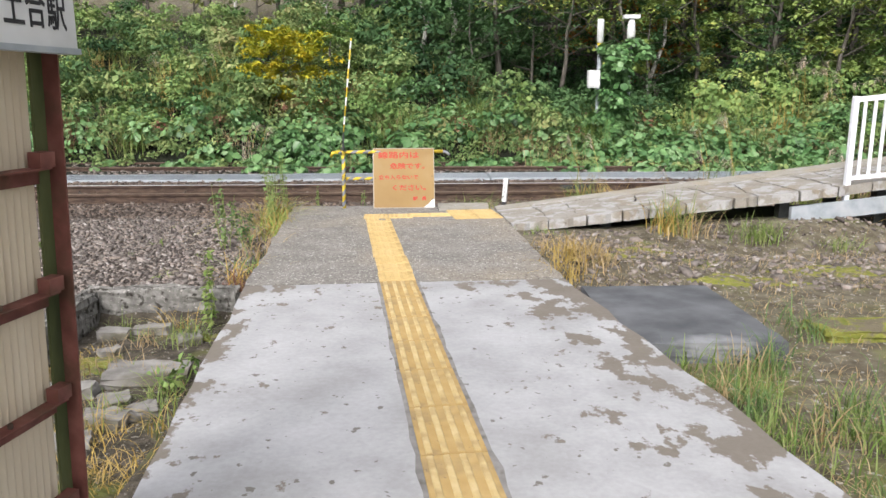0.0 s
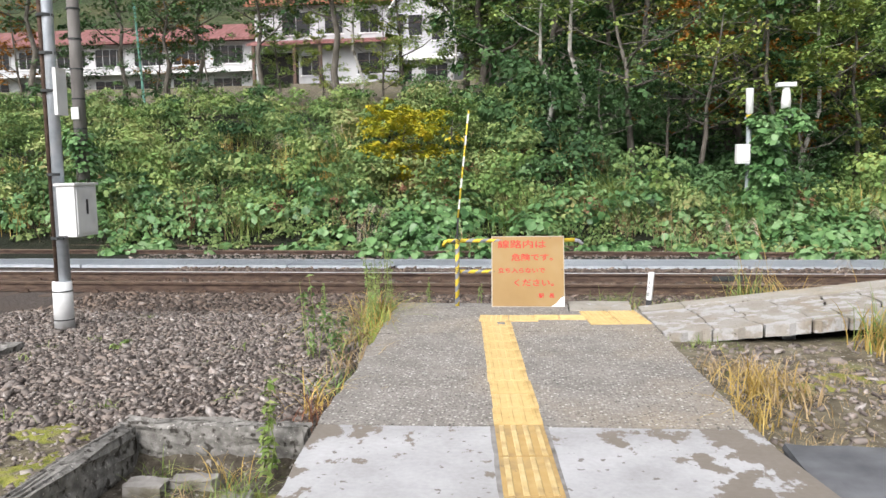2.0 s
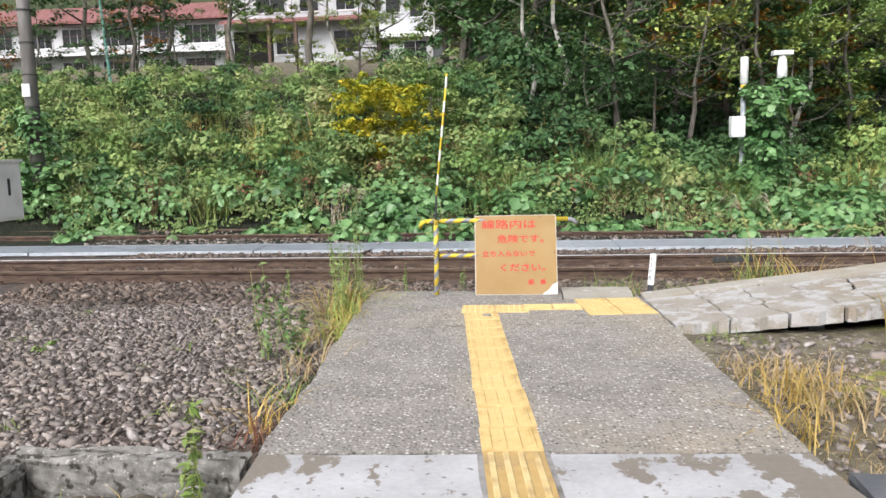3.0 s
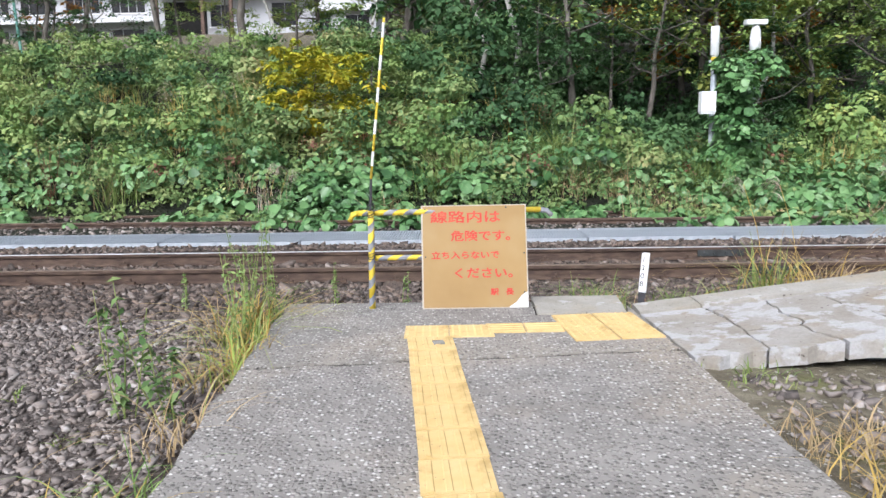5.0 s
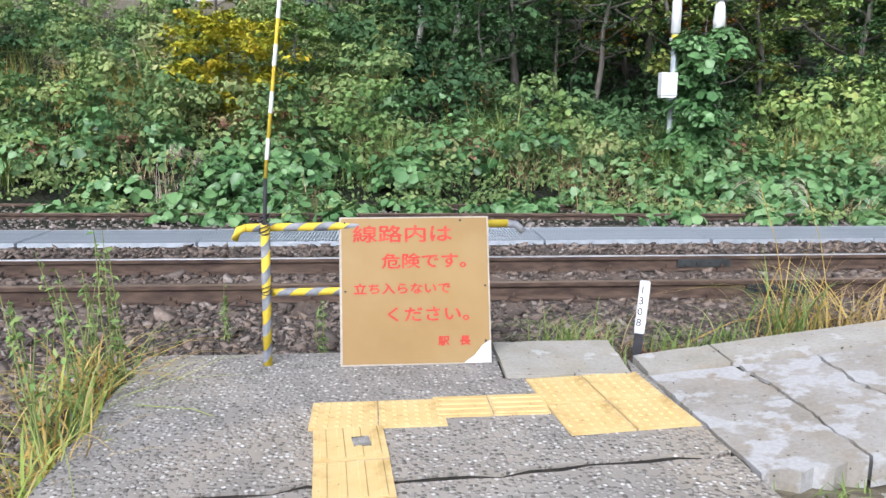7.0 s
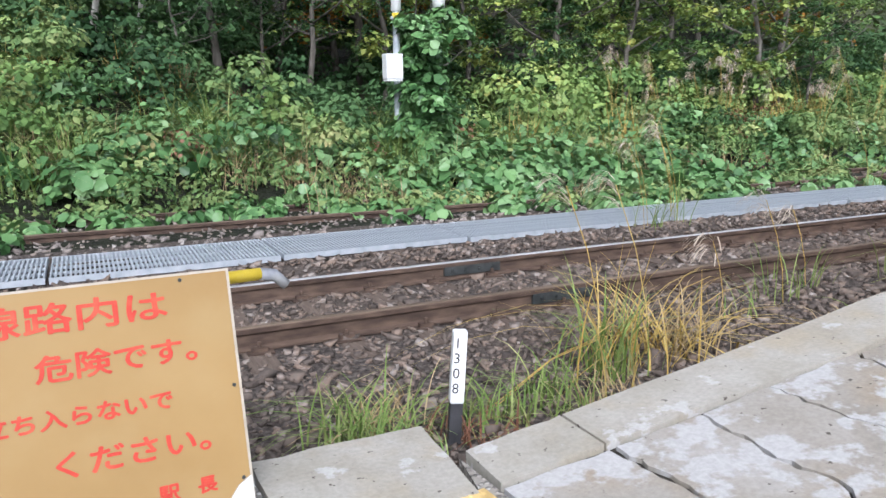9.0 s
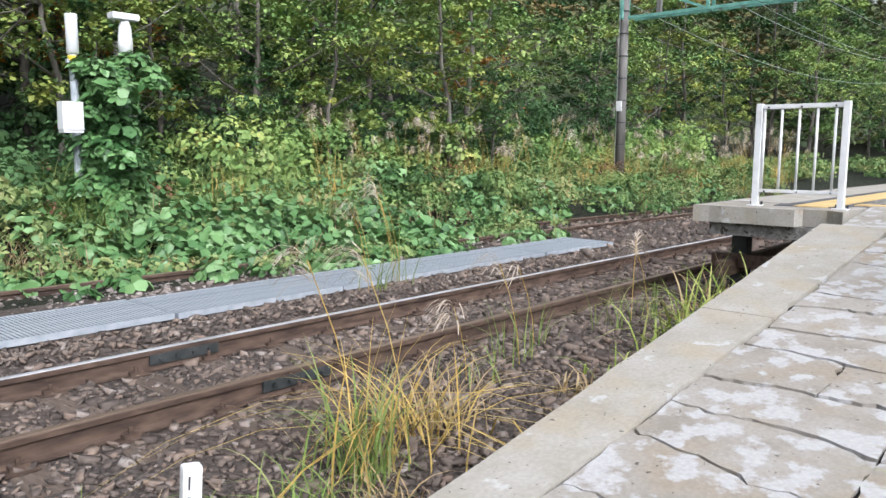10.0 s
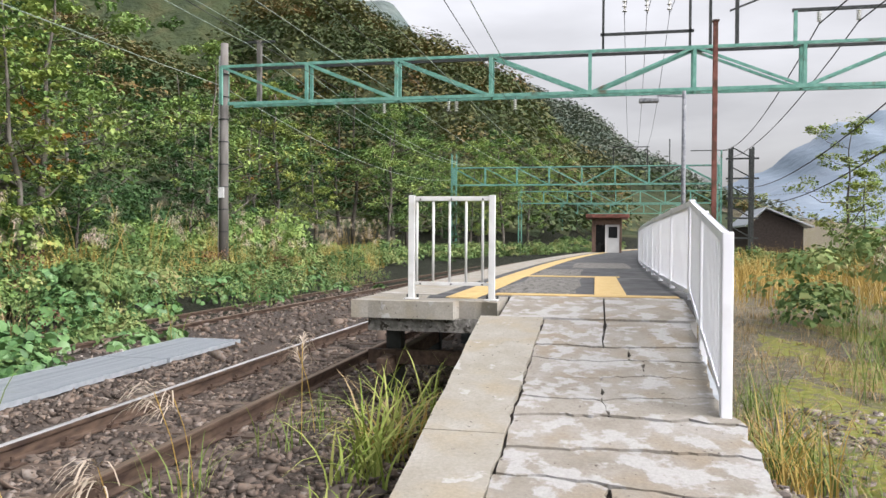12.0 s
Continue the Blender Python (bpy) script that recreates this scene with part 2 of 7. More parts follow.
M_STONEBIG = mat("rough_stone", ((0.14, 0.133, 0.12), (0.23, 0.222, 0.208), (0.31, 0.30, 0.285)), 6, 8, 0.92, bump=0.6, bump_scale=25, bump_dist=0.012, stain=(0.13, 0.12, 0.09), stain_scale=3)
# Kept darker than the stones: the shade in their gaps is in this colour.
M_BALLAST = mat("shaded_ballast_bed", ((0.022, 0.018, 0.016), (0.062, 0.051, 0.044), (0.13, 0.113, 0.10)), 26, 4, 0.95, bump=1.0, bump_scale=24, bump_dist=0.04,
                stain=(0.075, 0.058, 0.047), stain_scale=0.6, stain_at=(0.45, 0.7))
M_SOIL = mat("weedy_soil", ((0.065, 0.055, 0.038), (0.115, 0.10, 0.068), (0.18, 0.16, 0.115)), 7, 8, 0.95, bump=0.8, bump_scale=30, bump_dist=0.03,
             stain=(0.14, 0.15, 0.04), stain_scale=1.6, stain_at=(0.56, 0.70), speck=(0.33, 0.31, 0.28), speck_scale=26, speck_at=(0.63, 0.66))
# Near-black ground: the shade beneath the plants is put into its colour.
M_FLOOR = mat("shaded_undergrowth_floor", ((0.006, 0.008, 0.004), (0.012, 0.015, 0.007), (0.02, 0.021, 0.011)), 4, 8, 0.95, bump=1.0, bump_scale=12, bump_dist=0.1)
M_BED = mat("dark_damp_soil", ((0.035, 0.03, 0.022), (0.07, 0.06, 0.045), (0.12, 0.105, 0.085)), 12, 8, 0.95, bump=0.9, bump_scale=35, bump_dist=0.03, stain=(0.10, 0.11, 0.03), stain_scale=2.5, stain_at=(0.56, 0.66), speck=(0.25, 0.235, 0.21), speck_scale=30, speck_at=(0.62, 0.66))
M_MOSS = mat("bright_moss", ((0.11, 0.125, 0.022), (0.19, 0.20, 0.038), (0.26, 0.25, 0.07)), 14, 8, 0.95, bump=0.9, bump_scale=60, bump_dist=0.015,
             stain=(0.13, 0.112, 0.075), stain_scale=7, stain_at=(0.51, 0.60), speck=(0.2, 0.17, 0.11), speck_scale=40, speck_at=(0.62, 0.68))
M_RUST = mat("rusty_rail_steel", ((0.045, 0.03, 0.024), (0.085, 0.058, 0.044), (0.13, 0.09, 0.066)), 18, 7, 0.75, metal=0.25, bump=0.3, bump_scale=90, bump_dist=0.002, stretch=(0.3, 1, 1))
M_RUSTTOP = mat("dull_rail_head", ((0.12, 0.085, 0.06), (0.2, 0.15, 0.11)), 10, 6, 0.55, metal=0.5, bump=0.1, stretch=(0.1, 1, 1))
M_RAILTOP = mat("polished_rail_head", ((0.55, 0.55, 0.56), (0.72, 0.72, 0.73)), 10, 5, 0.5, metal=0.9, bump=0.05, stretch=(0.1, 1, 1))
M_SLEEPER = mat("weathered_sleeper_wood", ((0.05, 0.036, 0.028), (0.10, 0.076, 0.06), (0.16, 0.125, 0.10)), 9, 8, 0.92, bump=0.7, bump_scale=20, bump_dist=0.01, stretch=(4, 0.5, 1), objrand=0.4)
M_GALV = mat("galvanised_steel", ((0.33, 0.37, 0.41), (0.42, 0.46, 0.50), (0.50, 0.53, 0.56)), 8, 6, 0.5, metal=0.45, bump=0.05)
M_WHITE = mat("white_paint", ((0.52, 0.53, 0.53), (0.60, 0.61, 0.61), (0.65, 0.66, 0.66)), 5, 7, 0.45, bump=0.08, stain=(0.42, 0.39, 0.34), stain_scale=3, stain_at=(0.60, 0.76))
M_WALLWHITE = mat("white_fence_panel", ((0.66, 0.68, 0.73), (0.72, 0.74, 0.79), (0.76, 0.78, 0.83)), 2, 8, 0.55, bump=0.08, stain=(0.5, 0.5, 0.5), stain_scale=2, stain_at=(0.62, 0.78))
M_BOARD = mat("ochre_signboard", ((0.235, 0.145, 0.052), (0.27, 0.175, 0.068), (0.295, 0.20, 0.085)), 1.6, 6, 0.5, bump=0.05, stain=(0.29, 0.205, 0.092), stain_scale=2.5, stain_at=(0.5, 0.8))
M_BOARDEDGE = mat("pale_board_edge", ((0.30, 0.27, 0.22), (0.40, 0.37, 0.32)), 12, 6, 0.7, bump=0.2)
M_RED = mat("faded_red_paint", ((0.36, 0.03, 0.02), (0.42, 0.05, 0.03), (0.45, 0.10, 0.05)), 12, 8, 0.6, bump=0)
M_BLACK = mat("black_paint", ((0.02, 0.02, 0.022), (0.05, 0.05, 0.055)), 10, 6, 0.6, bump=0.05)
M_GREYSTRIPE = mat("faded_black_stripe", ((0.10, 0.11, 0.13), (0.19, 0.20, 0.22), (0.27, 0.28, 0.29)), 14, 7, 0.65, bump=0.1)
M_YELSTRIPE = mat("yellow_stripe_paint", ((0.50, 0.37, 0.03), (0.60, 0.46, 0.05)), 12, 7, 0.6, bump=0.1, stain=(0.5, 0.42, 0.2), stain_scale=9, stain_at=(0.6, 0.75))
M_GREENSTEEL = mat("green_gantry_paint", ((0.10, 0.26, 0.215), (0.14, 0.33, 0.275), (0.19, 0.39, 0.335)), 5, 7, 0.55, metal=0.1, bump=0.05, stain=(0.11, 0.10, 0.07), stain_scale=2, stain_at=(0.6, 0.75))
M_DARKSTEEL = mat("dark_steel", ((0.03, 0.035, 0.035), (0.07, 0.075, 0.075)), 8, 6, 0.6, metal=0.4, bump=0.05)
M_POLECON = mat("concrete_mast", ((0.10, 0.094, 0.088), (0.15, 0.143, 0.135), (0.21, 0.20, 0.19)), 3, 8, 0.85, bump=0.3, bump_scale=30, bump_dist=0.004, stain=(0.12, 0.10, 0.08), stain_scale=1.3, stain_at=(0.55, 0.7), stretch=(1, 1, 0.25))
M_REDOXIDE = mat("red_oxide_paint", ((0.10, 0.035, 0.028), (0.16, 0.06, 0.048), (0.22, 0.095, 0.075)), 9, 8, 0.65, bump=0.3, bump_scale=40, bump_dist=0.003, stain=(0.09, 0.045, 0.03), stain_scale=4)
M_MOSSWOOD = mat("mossy_green_timber", ((0.035, 0.045, 0.018), (0.075, 0.09, 0.035), (0.12, 0.125, 0.06)), 6, 8, 0.9, bump=0.5, bump_scale=30, bump_dist=0.006, stretch=(1, 1, 0.3))
M_CORR = mat("yellowed_corrugated_plastic", ((0.44, 0.37, 0.26), (0.56, 0.485, 0.37), (0.64, 0.58, 0.47)), 2.5, 8, 0.55, bump=0.1, stain=(0.17, 0.11, 0.06), stain_scale=2.0, stain_at=(0.55, 0.72), stretch=(1, 1, 0.25), trans=(0.8, 0.75, 0.6))
M_PLASTER = mat("white_plaster", ((0.34, 0.345, 0.355), (0.42, 0.43, 0.44), (0.48, 0.485, 0.49)), 0.6, 8, 0.85, bump=0.1, stain=(0.30, 0.29, 0.27), stain_scale=0.5, stain_at=(0.55, 0.75))
M_REDROOF = mat("faded_red_roof", ((0.13, 0.055, 0.05), (0.19, 0.08, 0.075), (0.24, 0.12, 0.11)), 0.8, 8, 0.7, bump=0.2, stretch=(6, 1, 1))
M_ORANGEROOF = mat("orange_roof", ((0.19, 0.075, 0.045), (0.26, 0.105, 0.06)), 0.8, 8, 0.7, bump=0.2)
M_GLASS = mat("dark_window_glass", ((0.008, 0.009, 0.010), (0.02, 0.021, 0.022)), 0.7, 4, 0.25, bump=0, spec=0.18)
# Near-black that paints the shade within the lodge porch.
M_PORCHSHADE = mat("porch_shade", ((0.006, 0.006, 0.005), (0.014, 0.013, 0.012)), 2, 4, 0.9, bump=0)
M_WIRE = mat("wire_black", ((0.03, 0.03, 0.032), (0.05, 0.05, 0.05)), 10, 3, 0.6, bump=0)
M_WIREPALE = mat("wire_grey_green", ((0.22, 0.28, 0.24), (0.3, 0.36, 0.32)), 10, 3, 0.5, metal=0.3, bump=0)
M_BROWNWOOD = mat("brown_timber", ((0.09, 0.06, 0.045), (0.15, 0.10, 0.08)), 6, 7, 0.8, bump=0.2)
M_CERAMIC = mat("white_ceramic", ((0.55, 0.55, 0.54), (0.7, 0.7, 0.69)), 9, 4, 0.3, bump=0)
M_DARKTIMBER = mat("tarred_timber", ((0.022, 0.017, 0.015), (0.04, 0.031, 0.027)), 6, 7, 0.8, bump=0.2)
# plants
M_BARK = mat("grey_bark", ((0.055, 0.048, 0.04), (0.11, 0.10, 0.085), (0.19, 0.175, 0.155)), 8, 8, 0.95, bump=0.8, bump_scale=25, bump_dist=0.02, stretch=(1, 1, 0.35), objrand=0.3)
M_BIRCH = mat("pale_bark", ((0.22, 0.21, 0.19), (0.38, 0.37, 0.34), (0.46, 0.45, 0.42)), 6, 8, 0.9, bump=0.5, bump_scale=25, bump_dist=0.01, stain=(0.1, 0.09, 0.075), stain_scale=3, stain_at=(0.55, 0.65))


def leaf(name, stops, tr=(1.0, 1.0, 0.75), scale=0.45, rough=0.55, island=0.65, objrand=0.0, spec=0.12):
    return mat(name, stops, scale, 3, rough, bump=0, island=island, objrand=objrand, trans=tr, spec=spec)


M_KUDZU = leaf("vine_leaf", ((0.016, 0.05, 0.015), (0.068, 0.16, 0.052), (0.14, 0.265, 0.095), (0.26, 0.38, 0.195)), rough=0.40, scale=0.8, island=0.45, spec=0.35)
M_WEED = leaf("weed_leaf", ((0.016, 0.038, 0.013), (0.062, 0.12, 0.04), (0.14, 0.215, 0.075), (0.25, 0.295, 0.115), (0.30, 0.21, 0.115)), scale=0.55, island=0.28)
M_WEEDLIGHT = leaf("pale_weed_leaf", ((0.045, 0.10, 0.028), (0.14, 0.235, 0.07), (0.26, 0.335, 0.115), (0.38, 0.36, 0.18)), scale=0.7, island=0.28)
M_YELBUSH = leaf("yellow_autumn_leaf", ((0.12, 0.18, 0.02), (0.26, 0.28, 0.024), (0.43, 0.375, 0.028), (0.48, 0.33, 0.024)), scale=1.6, island=0.35)
M_DRY = leaf("dry_straw", ((0.24, 0.17, 0.085), (0.36, 0.27, 0.15), (0.46, 0.37, 0.23)), (1, 0.9, 0.6))
M_STRAWGOLD = leaf("golden_straw", ((0.30, 0.20, 0.05), (0.42, 0.30, 0.09), (0.52, 0.42, 0.18)), (1, 0.9, 0.6))
M_REDDRY = leaf("red_brown_weed", ((0.10, 0.045, 0.03), (0.17, 0.08, 0.05), (0.24, 0.14, 0.09)), (1, 0.8, 0.6))
M_BLADE = leaf("grass_blade", ((0.08, 0.14, 0.033), (0.14, 0.21, 0.053), (0.22, 0.27, 0.092), (0.32, 0.30, 0.145)), scale=1.5)
M_FRESH = leaf("fresh_broad_blade", ((0.14, 0.21, 0.04), (0.23, 0.31, 0.065), (0.34, 0.38, 0.11), (0.42, 0.38, 0.16)), scale=1.5)
M_PLUME = leaf("silver_plume", ((0.33, 0.27, 0.205), (0.44, 0.375, 0.30), (0.56, 0.50, 0.42)), (1, 0.95, 0.85))
M_TREELEAF = leaf("tree_leaf", ((0.03, 0.07, 0.022), (0.10, 0.18, 0.055), (0.18, 0.28, 0.085), (0.27, 0.36, 0.11), (0.38, 0.38, 0.115)), scale=0.5, island=0.25)
M_TREEYEL = leaf("yellowing_tree_leaf", ((0.09, 0.16, 0.045), (0.18, 0.26, 0.07), (0.28, 0.33, 0.085), (0.42, 0.34, 0.07)), scale=0.5, island=0.3)
# Dark leaf green, deepened so it also holds the woods' inner shade.
M_TREEDARK = leaf("dark_shaded_tree_leaf", ((0.012, 0.03, 0.012), (0.034, 0.078, 0.03), (0.075, 0.145, 0.055), (0.14, 0.21, 0.08)), scale=0.5, island=0.25)
M_TREEORANGE = leaf("russet_tree_leaf", ((0.16, 0.09, 0.02), (0.28, 0.13, 0.025), (0.36, 0.17, 0.03)), scale=0.5, island=0.4)
M_HILL = leaf("hillside_wood_leaf", ((0.04, 0.068, 0.034), (0.066, 0.098, 0.044), (0.105, 0.122, 0.052), (0.15, 0.122, 0.05), (0.21, 0.115, 0.048)), scale=0.06, island=0.25)
# Far leaves are bluer and paler: distance haze is mixed into their colour.
M_HILLFAR = leaf("haze_tinted_leaf", ((0.07, 0.10, 0.085), (0.095, 0.125, 0.10), (0.125, 0.145, 0.115), (0.15, 0.145, 0.115)), scale=0.06, island=0.3)
M_HILLBASE = mat("hillside_wood_floor", ((0.022, 0.035, 0.016), (0.04, 0.054, 0.023), (0.065, 0.066, 0.03)), 0.15, 8, 0.95, bump=1.0, bump_scale=0.25, bump_dist=2.0)
# Both backdrop colours have the valley haze painted in.
M_FARHILL = mat("haze_tinted_mountain", ((0.16, 0.21, 0.26), (0.20, 0.25, 0.31), (0.23, 0.28, 0.34)), 0.006, 8, 1.0, bump=0.6, bump_scale=0.03, bump_dist=8.0)
M_MIDHILL = mat("haze_tinted_ridge", ((0.075, 0.10, 0.10), (0.10, 0.13, 0.125), (0.14, 0.16, 0.15)), 0.012, 8, 1.0, bump=0.8, bump_scale=0.08, bump_dist=5.0)

# ---- shape helpers ----
RNG = np.random.default_rng(7)


def raw(name, V, F, material, parent=None, smooth=False, slots=None):
    """A mesh object from arrays; F is one array of triangles or quads."""
    V, F = np.asarray(V, dtype=np.float32), np.asarray(F, dtype=np.int32)
    me = bpy.data.meshes.new(name)
    me.vertices.add(len(V))
    me.vertices.foreach_set("co", V.ravel())
    k = F.shape[1]
    me.loops.add(F.size)
    me.loops.foreach_set("vertex_index", F.ravel())
    me.polygons.add(len(F))
    me.polygons.foreach_set("loop_start", np.arange(0, F.size, k, dtype=np.int32))
    me.polygons.foreach_set("loop_total", np.full(len(F), k, dtype=np.int32))
    if smooth:
        me.polygons.foreach_set("use_smooth", np.ones(len(F), dtype=bool))
    for m in (material if isinstance(material, (list, tuple)) else [material]):
        me.materials.append(m)
    if slots is not None:
        me.polygons.foreach_set("material_index", np.asarray(slots, dtype=np.int32))
    me.update(calc_edges=True)
    ob = new(name, me)
    ob.parent = parent
    return ob


def part(name, bm, material, parent=None, label="", smooth=False, bevel=0.0):
    if bevel:
        bmesh.ops.bevel(bm, geom=[e for e in bm.edges], offset=bevel, segments=2, profile=0.6, affect="EDGES", clamp_overlap=True)
    me = bpy.data.meshes.new(name)
    bmesh.ops.recalc_face_normals(bm, faces=bm.faces)
    bm.to_mesh(me)
    bm.free()
    for p in me.polygons:
        p.use_smooth = smooth
    me.materials.append(material)
    ob = new(name, me)
    ob.parent = parent
    if label:
        ob["label"] = label
    return ob


def empty(name, x=0, y=0, z=0, rz=0, **tags):
    ob = new(name)
    ob.matrix_world = pose(x, y, z, 0, 0, rz)
    return tagged(ob, **tags)


def box(bm, x0, x1, y0, y1, z0, z1):
    r = bmesh.ops.create_cube(bm, size=1)
    for v in r["verts"]:
        v.co = Vector(((x0 + x1) / 2 + v.co.x * (x1 - x0), (y0 + y1) / 2 + v.co.y * (y1 - y0), (z0 + z1) / 2 + v.co.z * (z1 - z0)))
    return r["verts"]


def bx(x0, x1, y0, y1, z0, z1):
    bm = bmesh.new()
    box(bm, x0, x1, y0, y1, z0, z1)
    return bm


def tube(bm, pts, radii, seg=8, cap=True):
    """A tube through pts with the radius at each."""
    rings = []
    for i, p in enumerate(pts):
        p = Vector(p)
        d = (Vector(pts[min(i + 1, len(pts) - 1)]) - Vector(pts[max(i - 1, 0)])).normalized()
        a = d.orthogonal().normalized() if abs(d.z) > 0.9 else d.cross(Vector((0, 0, 1))).normalized()
        if abs(d.z) > 0.9:
            a = (Vector((1, 0, 0)) - d * d.x).normalized()
        b = d.cross(a)
        r = radii[i] if isinstance(radii, (list, tuple)) else radii
        rings.append([bm.verts.new(p + (a * math.cos(2 * math.pi * k / seg) + b * math.sin(2 * math.pi * k / seg)) * r) for k in range(seg)])
    for u, w in zip(rings, rings[1:]):
        for k in range(seg):
            bm.faces.new((u[k], u[(k + 1) % seg], w[(k + 1) % seg], w[k]))
    if cap:
        bm.faces.new(rings[0][::-1])
        bm.faces.new(rings[-1])
    return bm


def rod(p, q, r, seg=8):
    return tube(bmesh.new(), (p, q), [r, r], seg)


def bar(p, q, w, h):
    """A straight bar of section w (sideways) by h (upwards)."""
    bm = bmesh.new()
    p, q = Vector(p), Vector(q)
    d = q - p
    vs = box(bm, -w / 2, w / 2, 0, d.length, -h / 2, h / 2)
    m = d.to_track_quat("Y", "Z").to_matrix().to_4x4()
    for v in vs:
        v.co = p + m @ v.co
    return bm


def prism(pts, z0, z1):
    """An upright prism over the outline pts; z0 and z1 are heights or functions of (x, y)."""
    bm = bmesh.new()
    f = lambda z, x, y: z(x, y) if callable(z) else z
    lo = [bm.verts.new((x, y, f(z0, x, y))) for x, y in pts]
    hi = [bm.verts.new((x, y, f(z1, x, y))) for x, y in pts]
    n = len(pts)
    bm.faces.new(hi)
    bm.faces.new(lo[::-1])
    for i in range(n):
        bm.faces.new((lo[i], lo[(i + 1) % n], hi[(i + 1) % n], hi[i]))
    return bm


def words(text, size, material, parent, m, name="lettering", depth=0.0008, bold=0.0):
    cu = bpy.data.curves.new(name, "FONT")
    cu.body, cu.size, cu.extrude, cu.resolution_u = text, size, depth, 3
    tmp = new(name, cu)
    bpy.context.view_layer.update()
    me = bpy.data.meshes.new_from_object(tmp.evaluated_get(bpy.context.evaluated_depsgraph_get()))
    bpy.data.objects.remove(tmp)
    if bold:
        bm = bmesh.new()
        for k, (u, v) in enumerate(((0, 0), (bold, 0), (-bold, 0), (0, bold), (0, -bold))):
            old = set(bm.verts)
            bm.from_mesh(me)
            for w in bm.verts:
                if w not in old:
                    w.co += Vector((u, v, 0.0002 * k))
        bm.to_mesh(me)
        bm.free()
    me.materials.clear()
    me.materials.append(material)
    ob = new(name, me)
    ob.parent = parent
    ob.matrix_local = m
    return ob


def smooth01(a, b, v):
    t = np.clip((v - a) / (b - a), 0, 1)
    return t * t * (3 - 2 * t)


def bend(x):
    """How far the line and platform swing aside beyond the platform's head."""
    return -0.00135 * np.maximum(0, x - 9.0) ** 2


def lumps(x, y):
    return 0.5 * np.sin(x * 0.9 + 1.3 * np.sin(y * 0.5)) * np.cos(y * 0.8 + 0.7) + 0.3 * np.sin(x * 2.1 + y * 1.7)


def height(x, y):
    """The lie of the land."""
    x, y = np.asarray(x, dtype=float), np.asarray(y, dtype=float)
    h = np.full(np.broadcast(x, y).shape, -0.17)
    yb = y - bend(x)
    h = h - 0.098 * smooth01(0.6, 1.6, yb) * (1 - smooth01(8.8, 10.2, yb))
    h = h + 0.085 * smooth01(4.5, 4.8, yb) * (1 - smooth01(5.1, 5.27, yb)) * (1 - smooth01(12, 14, x))
    h = h - 0.22 * smooth01(1.9, 3.2, x) * smooth01(-2.2, -0.6, y) * (1 - smooth01(0.8, 1.4, y))
    left = 1 - smooth01(0.0, 7.0, x - 0.12 * (y - 10))
    up_l = 0.75 * smooth01(8.8, 11.5, y) + 3.7 * smooth01(11, 25, y) * 0.55 + 3.7 * np.clip((y - 11) / 14, 0, 1) * 0.45
    up_l = up_l + 3.4 * smooth01(26, 46, y) + 90 * smooth01(75, 260, y)
    yh = y - bend(np.minimum(x, 110)) * 0.8
    up_r = 0.35 * smooth01(8.8, 12, yb) + 1.0 * smooth01(15, 30, yh) + 0.50 * np.maximum(0, yh - 32) * (1 - 0.45 * smooth01(100, 300, yh))
    spur = np.interp(y, (-75, -41, 3.5, 58, 127, 300), (0, 24, 55, 77, 112, 170)) * smooth01(110, 400, x) * (1 + 0.06 * np.sin(y * 0.07) + 0.03 * np.sin(y * 0.19 + x * 0.02))
    shoulder = np.interp(y, (-3, 5, 8.5, 18, 25, 48, 90), (0, 12, 19, 33, 38, 47, 68)) * smooth01(85, 180, x) * (1 + 0.05 * np.sin(y * 0.31 + x * 0.05))
    up_r = np.maximum(np.minimum(up_r, 140), np.maximum(spur, shoulder))
    h = h + left * up_l + (1 - left) * up_r
    pit = smooth01(-1.92, -1.86, x) * (1 - smooth01(-0.72, -0.68, x)) * (1 - smooth01(-3.62, -3.56, y)) * smooth01(-7.2, -6.8, y)
    h = h - 0.10 * pit
    beside = smooth01(1.5, 1.75, x) * (1 - smooth01(2.7, 4.2, x)) * (1 - smooth01(-0.6, -0.3, y)) * smooth01(-3.3, -2.4, y)
    h = h * (1 - beside) - 0.065 * beside
    rubble = smooth01(2.3, 3.4, x) * (1 - smooth01(5.6, 7.0, x)) * (1 - smooth01(-0.55, -0.3, y)) * smooth01(-1.75, -1.05, y)
    h = h * (1 - rubble) + rubble * (-0.07 + 0.045 * np.clip(x - 2.4, 0, 3.2))
    h = h + 0.08 * lumps(x, y) * smooth01(9, 13, y)
    return h


def on_ground(x, y):
    return float(height(x, y))


# ---- the ground ----
gx = np.unique(np.concatenate([np.linspace(-3000, -60, 22), np.linspace(-60, -14, 30), np.linspace(-14, 16, 121), np.linspace(-2.2, -0.6, 25), np.linspace(16, 60, 50), np.linspace(60, 600, 60), np.linspace(700, 3500, 8)]))
gy = np.unique(np.concatenate([np.linspace(-3000, -40, 30), np.linspace(-40, -10, 16), np.linspace(-10, 12, 111), np.linspace(-3.8, -3.3, 13), np.linspace(12, 60, 40), np.linspace(60, 400, 50), np.linspace(460, 3000, 8)]))
GX, GY = np.meshgrid(gx, gy)
GZ = height(GX, GY)
idx = np.arange(GX.size).reshape(GX.shape)
quads = np.stack([idx[:-1, :-1], idx[:-1, 1:], idx[1:, 1:], idx[1:, :-1]], -1).reshape(-1, 4)
qc_x = ((GX[:-1, :-1] + GX[1:, 1:]) / 2).ravel()
